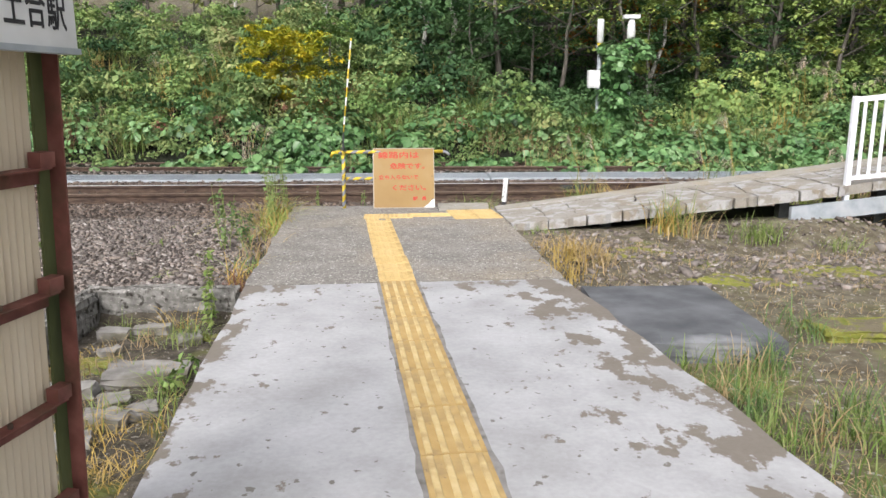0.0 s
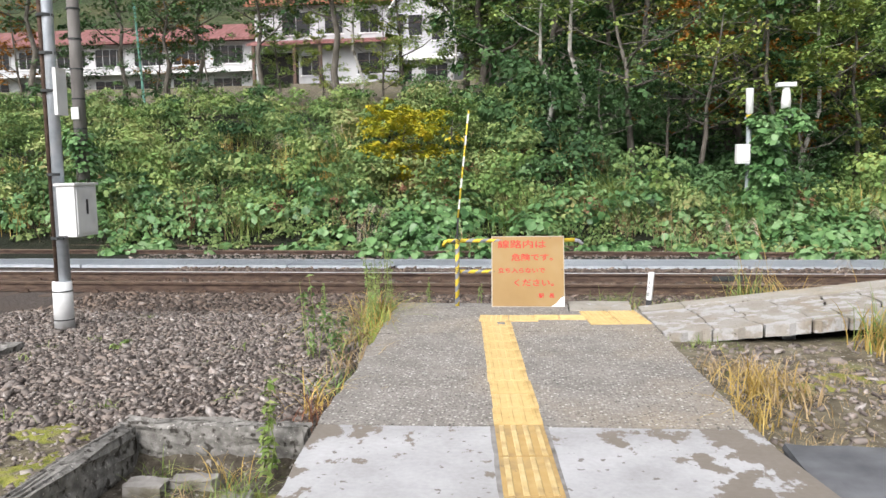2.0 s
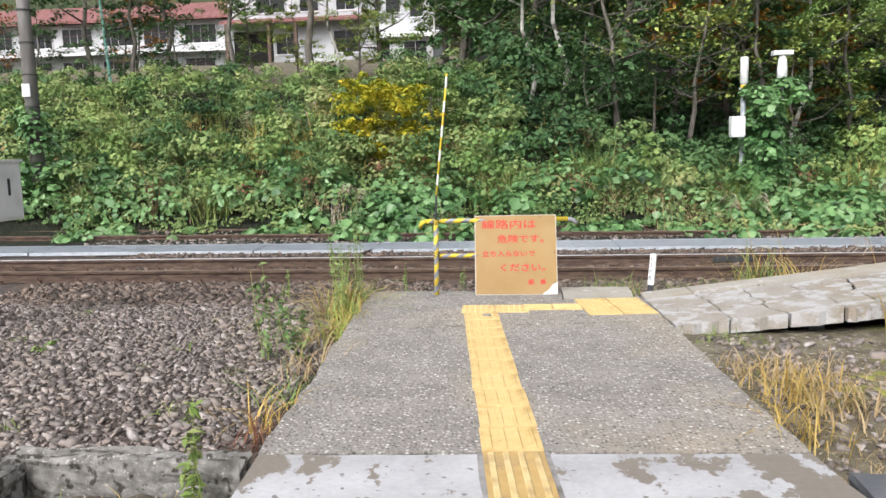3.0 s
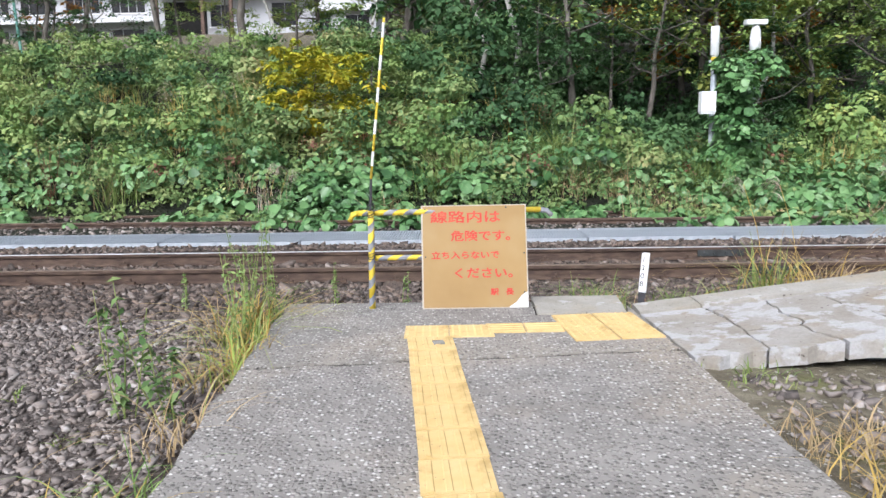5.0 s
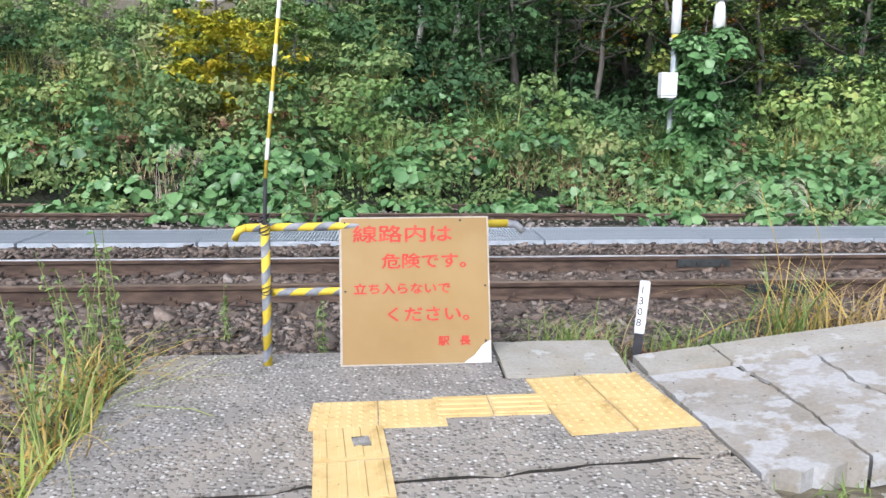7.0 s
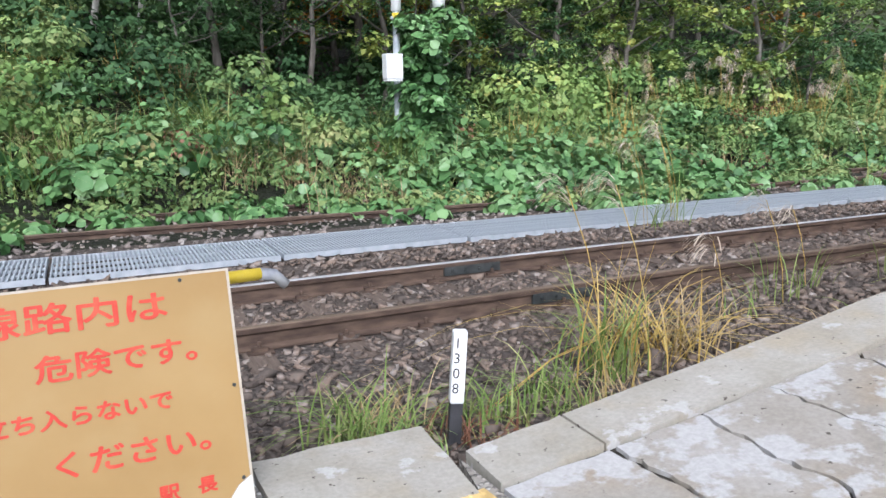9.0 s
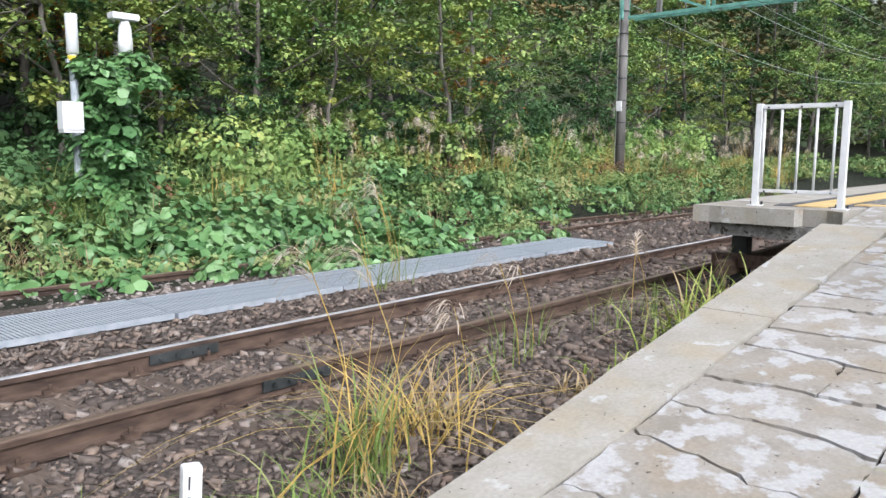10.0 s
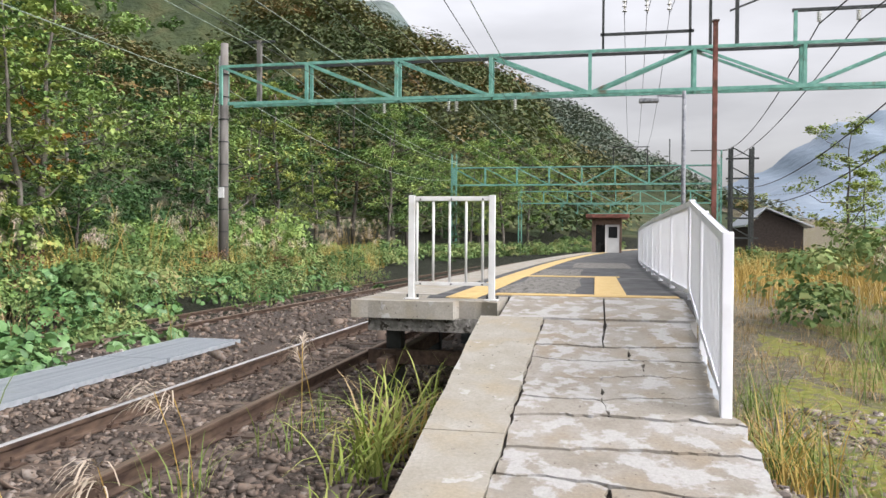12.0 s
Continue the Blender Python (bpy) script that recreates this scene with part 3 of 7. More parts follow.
qc_y = ((GY[:-1, :-1] + GY[1:, 1:]) / 2).ravel()
qb = qc_y - bend(qc_x)
slot = np.zeros(len(quads), int)
slot[(qb > 0.3) & (qb < 7.2)] = 1
slot[(qc_x < -0.7) & (qc_y > -3.45) & (qb <= 7.2)] = 1
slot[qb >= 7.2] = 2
slot[(qc_y > 23.2) & (qc_y < 52) & (qc_x < -2)] = 0
slot[(qc_x > -1.95) & (qc_x < -0.5) & (qc_y < -3.5) & (qc_y > -8)] = 4
slot[(height(qc_x, qc_y) > 3) & ((qc_x > 45) | (qc_y > 50))] = 3
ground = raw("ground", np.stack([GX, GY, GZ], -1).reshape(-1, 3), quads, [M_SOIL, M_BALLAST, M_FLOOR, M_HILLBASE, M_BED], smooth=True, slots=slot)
tagged(ground, "stony weedy soil, track ballast and overgrown bank", "ground", kind="structure")

# ---- the footway to the line ----
def jag(p, q, n=8, amp=0.012):
    """Points from p to q with a broken edge."""
    p, q = np.array(p, float), np.array(q, float)
    d = q - p
    nrm = np.array([-d[1], d[0]]) / np.hypot(*d)
    return [tuple(p + d * i / n + nrm * (RNG.normal() * amp if 0 < i < n else 0)) for i in range(n + 1)]


def outline(*sides):
    pts = []
    for s in sides:
        pts += s[:-1]
    return pts


footway = empty("footway", 0.5, -3, -0.2, label="concrete footway with a yellow tactile strip", category="pavement", kind="structure")


def keep(ob, parent):
    """Parent an object that was made in world space."""
    ob.parent = parent
    ob.matrix_parent_inverse = parent.matrix_world.inverted()
    return ob


bpy.context.view_layer.update()
JL, JR = (-0.74, -3.46), (1.87, -3.34)
near = outline(jag((-0.05, -12.5), JL, 30, 0.010), jag(JL, JR, 14, 0.004), jag(JR, (2.98, -12.5), 30, 0.012), jag((2.98, -12.5), (-0.05, -12.5), 2, 0))
keep(part("smooth_slab", prism(near[::-1], -0.25, 0.0), M_SMOOTH, None, "pale smooth concrete, peeling at its edges"), footway)
JL2, JR2 = (-0.745, -3.445), (1.865, -3.325)
CL, CR = (-0.90, -0.93), (1.735, -0.62)
crack_line = jag(CL, CR, 22, 0.016)
a1 = outline(jag(JL2, CL, 14, 0.012), crack_line, jag(CR, JR2, 14, 0.010), jag(JR2, JL2, 14, 0.004))
keep(part("pebbly_slab", prism(a1[::-1], -0.25, 0.003), M_AGG, None, "grey concrete with exposed pebbles"), footway)
shift = [(x, y + 0.024 + 0.024 * abs(math.sin(i * 0.9)) ) for i, (x, y) in enumerate(crack_line)]
a2 = outline(shift[::-1][-1:] * 0 + shift, jag(shift[-1], (1.66, 0.58), 8, 0.006), jag((1.66, 0.58), (1.61, 0.30), 2, 0), jag((1.61, 0.30), (0.93, 0.30), 4, 0.006),
             jag((0.93, 0.30), (0.93, 0.76), 4, 0.008), jag((0.93, 0.76), (-0.99, 0.74), 12, 0.012), jag((-0.99, 0.74), shift[0], 10, 0.014))
keep(part("pebbly_slab", prism(a2, -0.25, 0.004), M_AGG, None, "grey concrete with exposed pebbles"), footway)
a3 = outline(jag((0.95, 0.31), (1.60, 0.31), 4, 0.008), jag((1.60, 0.31), (1.635, 0.875), 4, 0.006), jag((1.635, 0.875), (0.95, 0.87), 6, 0.008), jag((0.95, 0.87), (0.95, 0.31), 4, 0.008))
keep(part("patch_slab", prism(a3, -0.22, 0.018), M_KERBTOP, None, "smooth grey concrete patch"), footway)
keep(part("joint_bed", bx(-0.7, 1.60, -3.7, 0.6, -0.2, -0.007), M_GAP), footway)


def tile_mesh(kind, wide, long, material, rib):
    bm = bmesh.new()
    box(bm, 0.002, wide - 0.002, -long + 0.002, -0.002, -0.02, 0.010)
    if kind == "bars":
        for i in range(4):
            x = wide * (0.14 + 0.24 * i)
            vs = box(bm, x - 0.016, x + 0.016, -long + 0.012, -0.012, 0.010, 0.015)
            for v in vs:
                if v.co.z > 0.012:
                    v.co.x = x + (v.co.x - x) * 0.7
    else:
        for i in range(6):
            for j in range(6):
                r = bmesh.ops.create_cone(bm, cap_ends=True, segments=7, radius1=0.013, radius2=0.007, depth=0.005)
                for v in r["verts"]:
                    v.co += Vector((wide * (i + 0.5) / 6, -long * (j + 0.5) / 6, 0.0125))
    me = bpy.data.meshes.new("tactile_tile")
    bm.to_mesh(me)
    bm.free()
    me.materials.append(material)
    me.materials.append(rib)
    if kind == "bars" and material is M_YELOLD:
        for p in me.polygons:
            if p.center.z > 0.0105:
                p.material_index = 1
    return me


T_BAR, T_DOT = tile_mesh("bars", 0.30, 0.30, M_YEL, M_YEL), tile_mesh("dots", 0.30, 0.30, M_YEL, M_YEL)
T_OLD = tile_mesh("bars", 0.295, 0.50, M_YELOLD, M_YELRIB)
T_THIN = tile_mesh("bars", 0.24, 0.26, M_YEL, M_YEL)


def tile(me, m, z=0.0):
    ob = new("tactile_tile", me)
    ob.parent = footway
    ob.matrix_parent_inverse = footway.matrix_world.inverted()
    ob.matrix_basis = m
    return ob


LEAN = 5.65
UX, UY = math.sin(radians(LEAN)), -math.cos(radians(LEAN))
tile(T_DOT, pose(0.0, 0.0, 0.003, 0, 0, 1.5))
tile(T_DOT, pose(0.30, 0.012, 0.002, 0, 0, 2.0))
M_MORTAR = mat("dark_bedding_mortar", ((0.17, 0.165, 0.158), (0.225, 0.22, 0.212), (0.27, 0.265, 0.258)), 12, 8, 0.9, bump=0.5, bump_scale=60, bump_dist=0.004, stain=(0.12, 0.11, 0.095), stain_scale=7, stain_at=(0.52, 0.66))
bed_l = jag((-0.024 + UX * 3.42, UY * 3.42), (-0.024 + UX * 12.4, UY * 12.4), 60, 0.006)
bed_r = jag((0.322 + UX * 12.4, UY * 12.4), (0.322 + UX * 3.39, UY * 3.39), 60, 0.006)
keep(part("bedding_mortar", prism(outline(bed_l, [bed_l[-1], bed_r[0]], bed_r, [bed_r[-1], bed_l[0]]), -0.02, 0.0024), M_MORTAR, None, "grey mortar margins beside the tactile tiles"), footway)
for i in range(10):
    s = 0.305 + i * 0.312
    tile(T_BAR, pose(0.0 + UX * s + RNG.normal() * 0.003, UY * s, 0.001 + RNG.uniform(0, 0.003), 0, 0, LEAN + RNG.normal() * 0.5))
for i in range(18):
    s = 3.43 + i * 0.503
    tile(T_OLD, pose(0.0 + UX * s, UY * s, 0.0005 + RNG.uniform(0, 0.002), 0, 0, LEAN + RNG.normal() * 0.2))
for i in range(2):
    ob = tile(T_THIN, pose(0.565 + i * 0.265, 0.05 + i * 0.014, 0.001, 0, 0, 93))
    ob.matrix_basis = pose(0.565 + i * 0.262, -0.19 + i * 0.012, 0.001, 0, 0, 92) @ pose(0, 0, 0, 0, 0, 0)
BA = 7.0
for i in range(2):
    for j in range(2):
        tile(T_DOT, pose(1.04, 0.265, 0.003, 0, 0, BA) @ pose(i * 0.302, -j * 0.345, RNG.uniform(0, 0.002), 0, 0, RNG.normal() * 0.4) @ Matrix.Diagonal((0.98, 1.1, 1, 1)))

# ---- the ramp up to the platform ----
SLOPE, X0 = 0.113, 1.75


def ramp_z(x, y=0.0):
    return SLOPE * (x - X0)


ramp = empty("platform_ramp", 1.7, 0, 0, label="cracked concrete slab ramp climbing to the platform", category="ramp", kind="structure")
bpy.context.view_layer.update()


def side_left(x):
    return 0.62 + (x - 1.7) * 0.045


def side_right(x):
    return -0.765 - (x - 1.7) * 0.036 if x < 5.75 else -0.80 - (x - 5.75) * 0.05


KX = [1.70, 2.15, 5.2, 8.08]
for a, b in zip(KX, KX[1:]):
    e1 = jag((a + 0.006, 0.349), (b - 0.005, 0.349), 26 if b - a > 1 else 6, 0.007)
    e2 = jag((b - 0.006, side_left(b)), (a + 0.008, side_left(a)), 8, 0.004)
    pts = outline(e1, [e1[-1], e2[0]], e2, [e2[-1], e1[0]])
    keep(part("kerb_slab", prism(pts, lambda x, y: ramp_z(x) - 0.16, lambda x, y: ramp_z(x) + 0.012), M_KERBTOP, None, "plain kerb slab along the track"), ramp)
cuts = [1.74]
while cuts[-1] < 7.6:
    cuts.append(cuts[-1] + RNG.uniform(0.32, 0.50))
cuts[-1] = 8.08


def cut_edge(x, amp):
    return [(x + RNG.normal() * amp, 0) for _ in range(9)]


NE = 26
edges = []
for i, c in enumerate(cuts):
    wander = np.cumsum(RNG.normal(0, 0.012, NE + 1))
    wander = wander - np.linspace(wander[0], wander[-1], NE + 1) + RNG.normal(0, 0.05) * np.linspace(-1, 1, NE + 1) + RNG.normal(0, 0.004, NE + 1)
    edges.append(c + wander * (0 < i < len(cuts) - 1))
edges[0] = 1.752 - 0.0625 * (np.linspace(side_right(1.74), 0.336, NE + 1) + 0.62)
gap = [0.009 + 0.022 * np.clip(np.cumsum(RNG.normal(0, 0.25, NE + 1)) * 0.5 + 0.4, 0.0, 1.3) for _ in cuts]
for i in range(len(cuts) - 1):
    ys = lambda x, j: (side_right(x) + (0.336 - side_right(x)) * j / NE)
    tilt, lift = RNG.normal() * 0.010, RNG.normal() * 0.0035
    chip = np.clip(RNG.normal(-0.004, 0.009, (2, NE + 1)), 0, 0.03)
    lo = [(edges[i][j] + gap[i][j] / 2 + chip[0][j], ys(cuts[i], j) + (RNG.normal() * 0.005 - 0.003 if j == NE else 0)) for j in range(NE + 1)]
    hi = [(edges[i + 1][j] - gap[i + 1][j] / 2 - chip[1][j], ys(cuts[i + 1], j) + (RNG.normal() * 0.005 - 0.003 if j == NE else 0)) for j in range(NE + 1)]
    zt = lambda x, y, tilt=tilt, lift=lift, c=(cuts[i] + cuts[i + 1]) / 2: ramp_z(x) + lift + tilt * (x - c)
    breaks = [0, NE] if RNG.uniform() < 0.45 else [0, int(RNG.integers(7, 19)), NE]
    for j0, j1 in zip(breaks, breaks[1:]):
        g0, g1 = (0.006 if j0 else 0), (0.006 if j1 < NE else 0)
        low = [(x, y + (g0 if k == 0 else -g1 if k == j1 - j0 else 0)) for k, (x, y) in enumerate(lo[j0:j1 + 1])]
        high = [(x, y + (g0 if k == 0 else -g1 if k == j1 - j0 else 0)) for k, (x, y) in enumerate(hi[j0:j1 + 1])]
        end = jag(low[-1], high[-1], 6, 0.009 if j1 < NE else 0.005)[1:-1]
        start = jag(high[0], low[0], 6, 0.009 if j0 else 0.014)[1:-1]
        keep(part("ramp_slab", prism((low + end + high[::-1] + start)[::-1], lambda x, y: ramp_z(x) - 0.11, zt), M_RAMP, None), ramp)
keep(part("ramp_bed", prism([(1.75, -0.68), (9.1, -0.88), (9.1, 0.6), (1.75, 0.55)], lambda x, y: ramp_z(x) - 0.12, lambda x, y: ramp_z(x) - 0.022), M_GAP, None, "dirt-filled joints"), ramp)
for y0, y1 in ((-0.97, -0.20), (-0.185, 0.74)):
    e1 = jag((8.10, y0), (8.10, y1), 6, 0.012)
    e2 = jag((9.13, y1), (9.13, y0), 6, 0.006)
    keep(part("top_slab", prism((outline(e1, [e1[-1], e2[0]], e2, [e2[-1], e1[0]]))[::-1], lambda x, y: ramp_z(x) - 0.14, lambda x, y: ramp_z(x) + 0.008), M_RAMP, None), ramp)
for x in (2.9, 3.9, 5.0, 6.2, 7.4):
    for y in (side_right(x) + 0.22, 0.45):
        keep(part("ramp_post", bx(x - 0.06, x + 0.06, y - 0.06, y + 0.06, -0.5, ramp_z(x) - 0.11), M_DARKSTEEL, None, "dark supporting post"), ramp)
keep(part("side_beam", prism([(5.0, -0.90), (9.0, -0.99), (9.0, -0.93), (5.0, -0.84)], lambda x, y: ramp_z(x) - 0.36, lambda x, y: ramp_z(x) - 0.17), M_GALV, None, "grey steel side beam"), ramp)
# Near-black fill below the slabs, with the void's shade in its colour.
keep(part("bank", prism([(1.9, -0.55), (8.2, -0.7), (8.2, 0.4), (1.9, 0.45)], -0.45, lambda x, y: ramp_z(x) * 0.35 - 0.13), M_GAP), ramp)

# ---- the platform ----
PZ = 0.83
platform = empty("platform", 9, 0, 0, label="asphalt platform with a pale edge and yellow tactile line", category="platform", kind="structure")
bpy.context.view_layer.update()


def strip(name, y0, y1, x0, x1, z0, z1, material, label="", step=2.0):
    """A band along the line between two offsets, following its curve."""
    bm = bmesh.new()
    xs = np.linspace(x0, x1, max(2, int((x1 - x0) / step) + 1))
    rings = [[bm.verts.new((x, y + bend(x), z)) for y, z in ((y0, z0), (y1, z0), (y1, z1), (y0, z1))] for x in xs]
    for u, w in zip(rings, rings[1:]):
        for k in range(4):
            bm.faces.new((u[k], u[(k + 1) % 4], w[(k + 1) % 4], w[k]))
    bm.faces.new(rings[0][::-1])
    bm.faces.new(rings[-1])
    return keep(part(name, bm, material, None, label), platform)


strip("deck", -1.15, 1.56, 9.15, 150, PZ - 0.2, PZ - 0.006, M_ASPHALT, "dark patched asphalt deck")
strip("edge_slab", 1.56, 2.2, 9.15, 150, PZ - 0.2, PZ, M_KERBTOP, "pale concrete edge")
strip("yellow_line", 1.05, 1.37, 8.75, 150, PZ - 0.05, PZ + 0.006, M_YEL, "yellow tactile warning line")
strip("side_wall", -1.1, 2.0, 14, 150, -0.4, PZ - 0.2, M_OLDCON, "weathered concrete side")
keep(part("end_slab", prism(outline(jag((8.26, 0.78), (9.14, 0.78), 5, 0.006), jag((9.14, 0.78), (9.14, 2.2), 3, 0), jag((9.14, 2.2), (8.26, 2.2), 4, 0.004), jag((8.26, 2.2), (8.26, 1.2), 6, 0.006), jag((8.26, 1.2), (8.42, 1.17), 3, 0.008), jag((8.42, 1.17), (8.40, 0.95), 3, 0.01), jag((8.40, 0.95), (8.26, 0.78), 3, 0.01)), PZ - 0.17, PZ - 0.004), M_KERBTOP, None, "broken concrete end slab"), platform)
keep(part("end_beam", bx(8.34, 14, 0.80, 2.05, PZ - 0.30, PZ - 0.174), M_OLDCON, None, "stained concrete beam"), platform)
keep(part("asphalt_patch", prism([(8.8, 0.95), (9.13, 0.9), (9.13, 1.6), (8.72, 1.55)], PZ - 0.05, PZ + 0.001), M_ASPHALT), platform)
for x, y in ((9.4, 1.0), (9.0, 1.95), (11, 1.0), (11, 1.95), (13.5, 1.95)):
    keep(part("platform_post", bx(x - 0.08, x + 0.08, y - 0.08, y + 0.08, -0.5, PZ - 0.3), M_DARKSTEEL, None, "dark supporting post"), platform)
keep(part("cross_beam", bar((8.5, 0.7, 0.27), (8.75, 2.15, 0.22), 0.1, 0.14), M_RUST, None, "rusty steel cross beam"), platform)
keep(part("cross_beam", bar((8.3, 1.9, 0.18), (12.5, 1.95, 0.16), 0.1, 0.16), M_RUST, None, "rusty steel beam"), platform)
keep(part("stop_bars", bx(9.35, 9.62, -0.96, 0.95, PZ - 0.05, PZ + 0.004), M_YEL, None, "yellow tactile band across"), platform)
keep(part("guide_tiles", bx(9.62, 14.1, -0.44, -0.10, PZ - 0.05, PZ + 0.005), M_YEL, None, "yellow guiding tiles"), platform)
keep(part("cross_band", bx(13.9, 14.2, -0.5, 1.05, PZ - 0.05, PZ + 0.004), M_YEL, None, "yellow tactile band across"), platform)
for x0, x1, y0, y1 in ((9.8, 13.7, 0.1, 0.95), (14.6, 17.5, 0.15, 0.98), (18.5, 23, -0.9, 0.4)):
    keep(part("repair_patch", prism(outline(jag((x0, y0), (x1, y0), 5, 0.03), jag((x1, y0), (x1, y1), 3, 0.03), jag((x1, y1), (x0, y1), 5, 0.03), jag((x0, y1), (x0, y0), 3, 0.03)), PZ - 0.05, PZ - 0.002), M_OLDCON, None, "paler repair patch"), platform)

# ---- the lines ----
RAIL_PROFILE = ((-0.062, 0.0), (0.062, 0.0), (0.062, 0.012), (0.012, 0.03), (0.009, 0.1), (0.032, 0.112), (0.034, 0.143), (0.026, 0.150), (-0.026, 0.150), (-0.034, 0.143), (-0.032, 0.112), (-0.009, 0.1), (-0.012, 0.03), (-0.062, 0.012))


def rail(yfun, x0, x1, top, parent, head):
    xs = np.unique(np.concatenate([np.arange(x0, x1, 3.0), [x1]]))
    bm = bmesh.new()
    rings = [[bm.verts.new((x, yfun(x) + u, top - 0.15 + w)) for u, w in RAIL_PROFILE] for x in xs]
    n = len(RAIL_PROFILE)
    for a, b in zip(rings, rings[1:]):
        for k in range(n):
            bm.faces.new((a[k], a[(k + 1) % n], b[(k + 1) % n], b[k]))
    bm.faces.new(rings[0])
    bm.faces.new(rings[-1][::-1])
    r = keep(part("rail", bm, M_RUST, None), parent)
    bm = bmesh.new()
    rows_ = [[bm.verts.new((x, yfun(x) + u, top + w)) for u, w in ((-0.029, -0.002), (-0.024, 0.0022), (0.024, 0.0022), (0.029, -0.002))] for x in xs]
    for a, b in zip(rows_, rows_[1:]):
        for k in range(3):
            bm.faces.new((a[k], a[k + 1], b[k + 1], b[k]))
    bpy.context.view_layer.update()
    keep(part("rail_head", bm, head, None, "worn running surface"), r)
    return r


track = empty("railway_track", 0, 3.54, -0.29, label="single railway track on weathered wooden sleepers", category="railway track", kind="structure")
siding = empty("siding_track", 0, 8.3, -0.33, label="overgrown rusty siding beside the vines", category="railway track", kind="structure")
bpy.context.view_layer.update()
RY_F, RY_N, RZ = 4.106, 2.974, -0.108
rail(lambda x: RY_F + float(bend(x)), -90, 130, RZ, track, M_RAILTOP)
rail(lambda x: RY_N + float(bend(x)), -90, 130, RZ, track, M_RUSTTOP)
rail(lambda x: 7.85 - 0.035 * x, -60, 60, -0.17, siding, M_RUSTTOP)
rail(lambda x: 8.95 - 0.035 * x, -60, 60, -0.17, siding, M_RUSTTOP)


def sleeper_mesh(seed):
    r = np.random.default_rng(seed)
    bm = bx(-0.10, 0.10, -1.05, 1.05, -0.14, 0)
    bmesh.ops.subdivide_edges(bm, edges=[e for e in bm.edges if abs(e.verts[0].co.y - e.verts[1].co.y) > 1], cuts=5)
    for v in bm.verts:
        v.co += Vector((r.normal() * 0.006, r.normal() * 0.008, r.normal() * 0.005))
    me = bpy.data.meshes.new("sleeper")
    bm.to_mesh(me)
    bm.free()
    me.materials.append(M_SLEEPER)
    return me


SLEEPERS = [sleeper_mesh(k) for k in range(5)]


def spike_mesh():
    bm = bmesh.new()
    box(bm, -0.05, 0.05, -0.10, -0.055, 0, 0.035)
    box(bm, -0.05, 0.05, 0.055, 0.10, 0, 0.035)
    box(bm, -0.085, 0.085, -0.14, 0.14, -0.005, 0.008)
    for s in (-0.078, 0.078):
        bmesh.ops.create_cone(bm, cap_ends=True, segments=6, radius1=0.016, radius2=0.014, depth=0.05, matrix=Matrix.Translation((0, s, 0.045)))
    me = bpy.data.meshes.new("rail_clip")
    bm.to_mesh(me)
    bm.free()
    me.materials.append(M_RUST)
    return me


CLIP = spike_mesh()
for i in range(74):
    x = -16.0 + i * 0.58
    o = new("sleeper", SLEEPERS[i % 5])
    o.parent, o.matrix_parent_inverse = track, track.matrix_world.inverted()
    o.matrix_basis = pose(x + RNG.normal() * 0.015, (RY_F + RY_N) / 2 + float(bend(x)) + RNG.normal() * 0.03, RZ - 0.152, RNG.normal() * 0.3, 0, RNG.normal() * 0.8)
    if x > -8:
        for ry in (RY_F, RY_N):
            c = new("rail_clip", CLIP)
            c.parent, c.matrix_parent_inverse = track, track.matrix_world.inverted()
            c.matrix_basis = pose(x, ry + float(bend(x)), RZ - 0.150)
for ry, x in ((RY_F, 3.55), (RY_N, 3.75)):
    for s in (-1, 1):
        keep(part("fishplate", bx(x - 0.28, x + 0.28, ry + s * 0.022 - 0.012, ry + s * 0.022 + 0.012, RZ - 0.115, RZ - 0.035), M_DARKSTEEL, None, "black bolted joint plate"), track)
        for k in (-0.2, -0.07, 0.07, 0.2):
            bm = bmesh.new()
            bmesh.ops.create_cone(bm, cap_ends=True, segments=6, radius1=0.017, radius2=0.017, depth=0.03, matrix=pose(x + k, ry + s * 0.045, RZ - 0.075, 90))
            keep(part("bolt", bm, M_DARKSTEEL), track)

# ---- steel grating walk between the lines ----
def mesh_box(name, x0, x1, y0, y1, z0, z1, m):
    bm = bx(x0, x1, y0, y1, z0, z1)
    me = bpy.data.meshes.new(name)
    bm.to_mesh(me)
    bm.free()
    me.materials.append(m)
    return me


first = empty("walkway_grating", 10.18, 5.28, -0.15, label="galvanised steel grating panel laid beside the track", category="grating", group="walkway between the tracks")
bm = bmesh.new()
for y in (0.02, 0.98):
    box(bm, 0.01, 1.99, y - 0.006, y + 0.006, -0.055, 0.0)
for x in (0.02, 1.98):
    box(bm, x - 0.006, x + 0.006, 0.02, 0.98, -0.055, 0.0)
part("frame", bm, M_GALV, first)
for y in (0.26, 0.5, 0.74):
    part("cross_rod", bx(0.02, 1.98, y - 0.004, y + 0.004, -0.03, -0.004), M_GALV, first)
BARM = mesh_box("bearing_bar", -0.0085, 0.0085, 0.03, 0.97, -0.035, 0.0, M_GALV)
for i in range(1, 50):
    o = new("bearing_bar", BARM)
    o.parent = first
    o.matrix_local = pose(0.02 + i * 0.0392, 0, 0)
bpy.context.view_layer.update()
for i in range(1, 15):
    copy_thing(first, pose(10.18 - i * 2.01, 5.28 + RNG.normal() * 0.012, -0.15 + RNG.normal() * 0.004, 0, 0, RNG.normal() * 0.25))

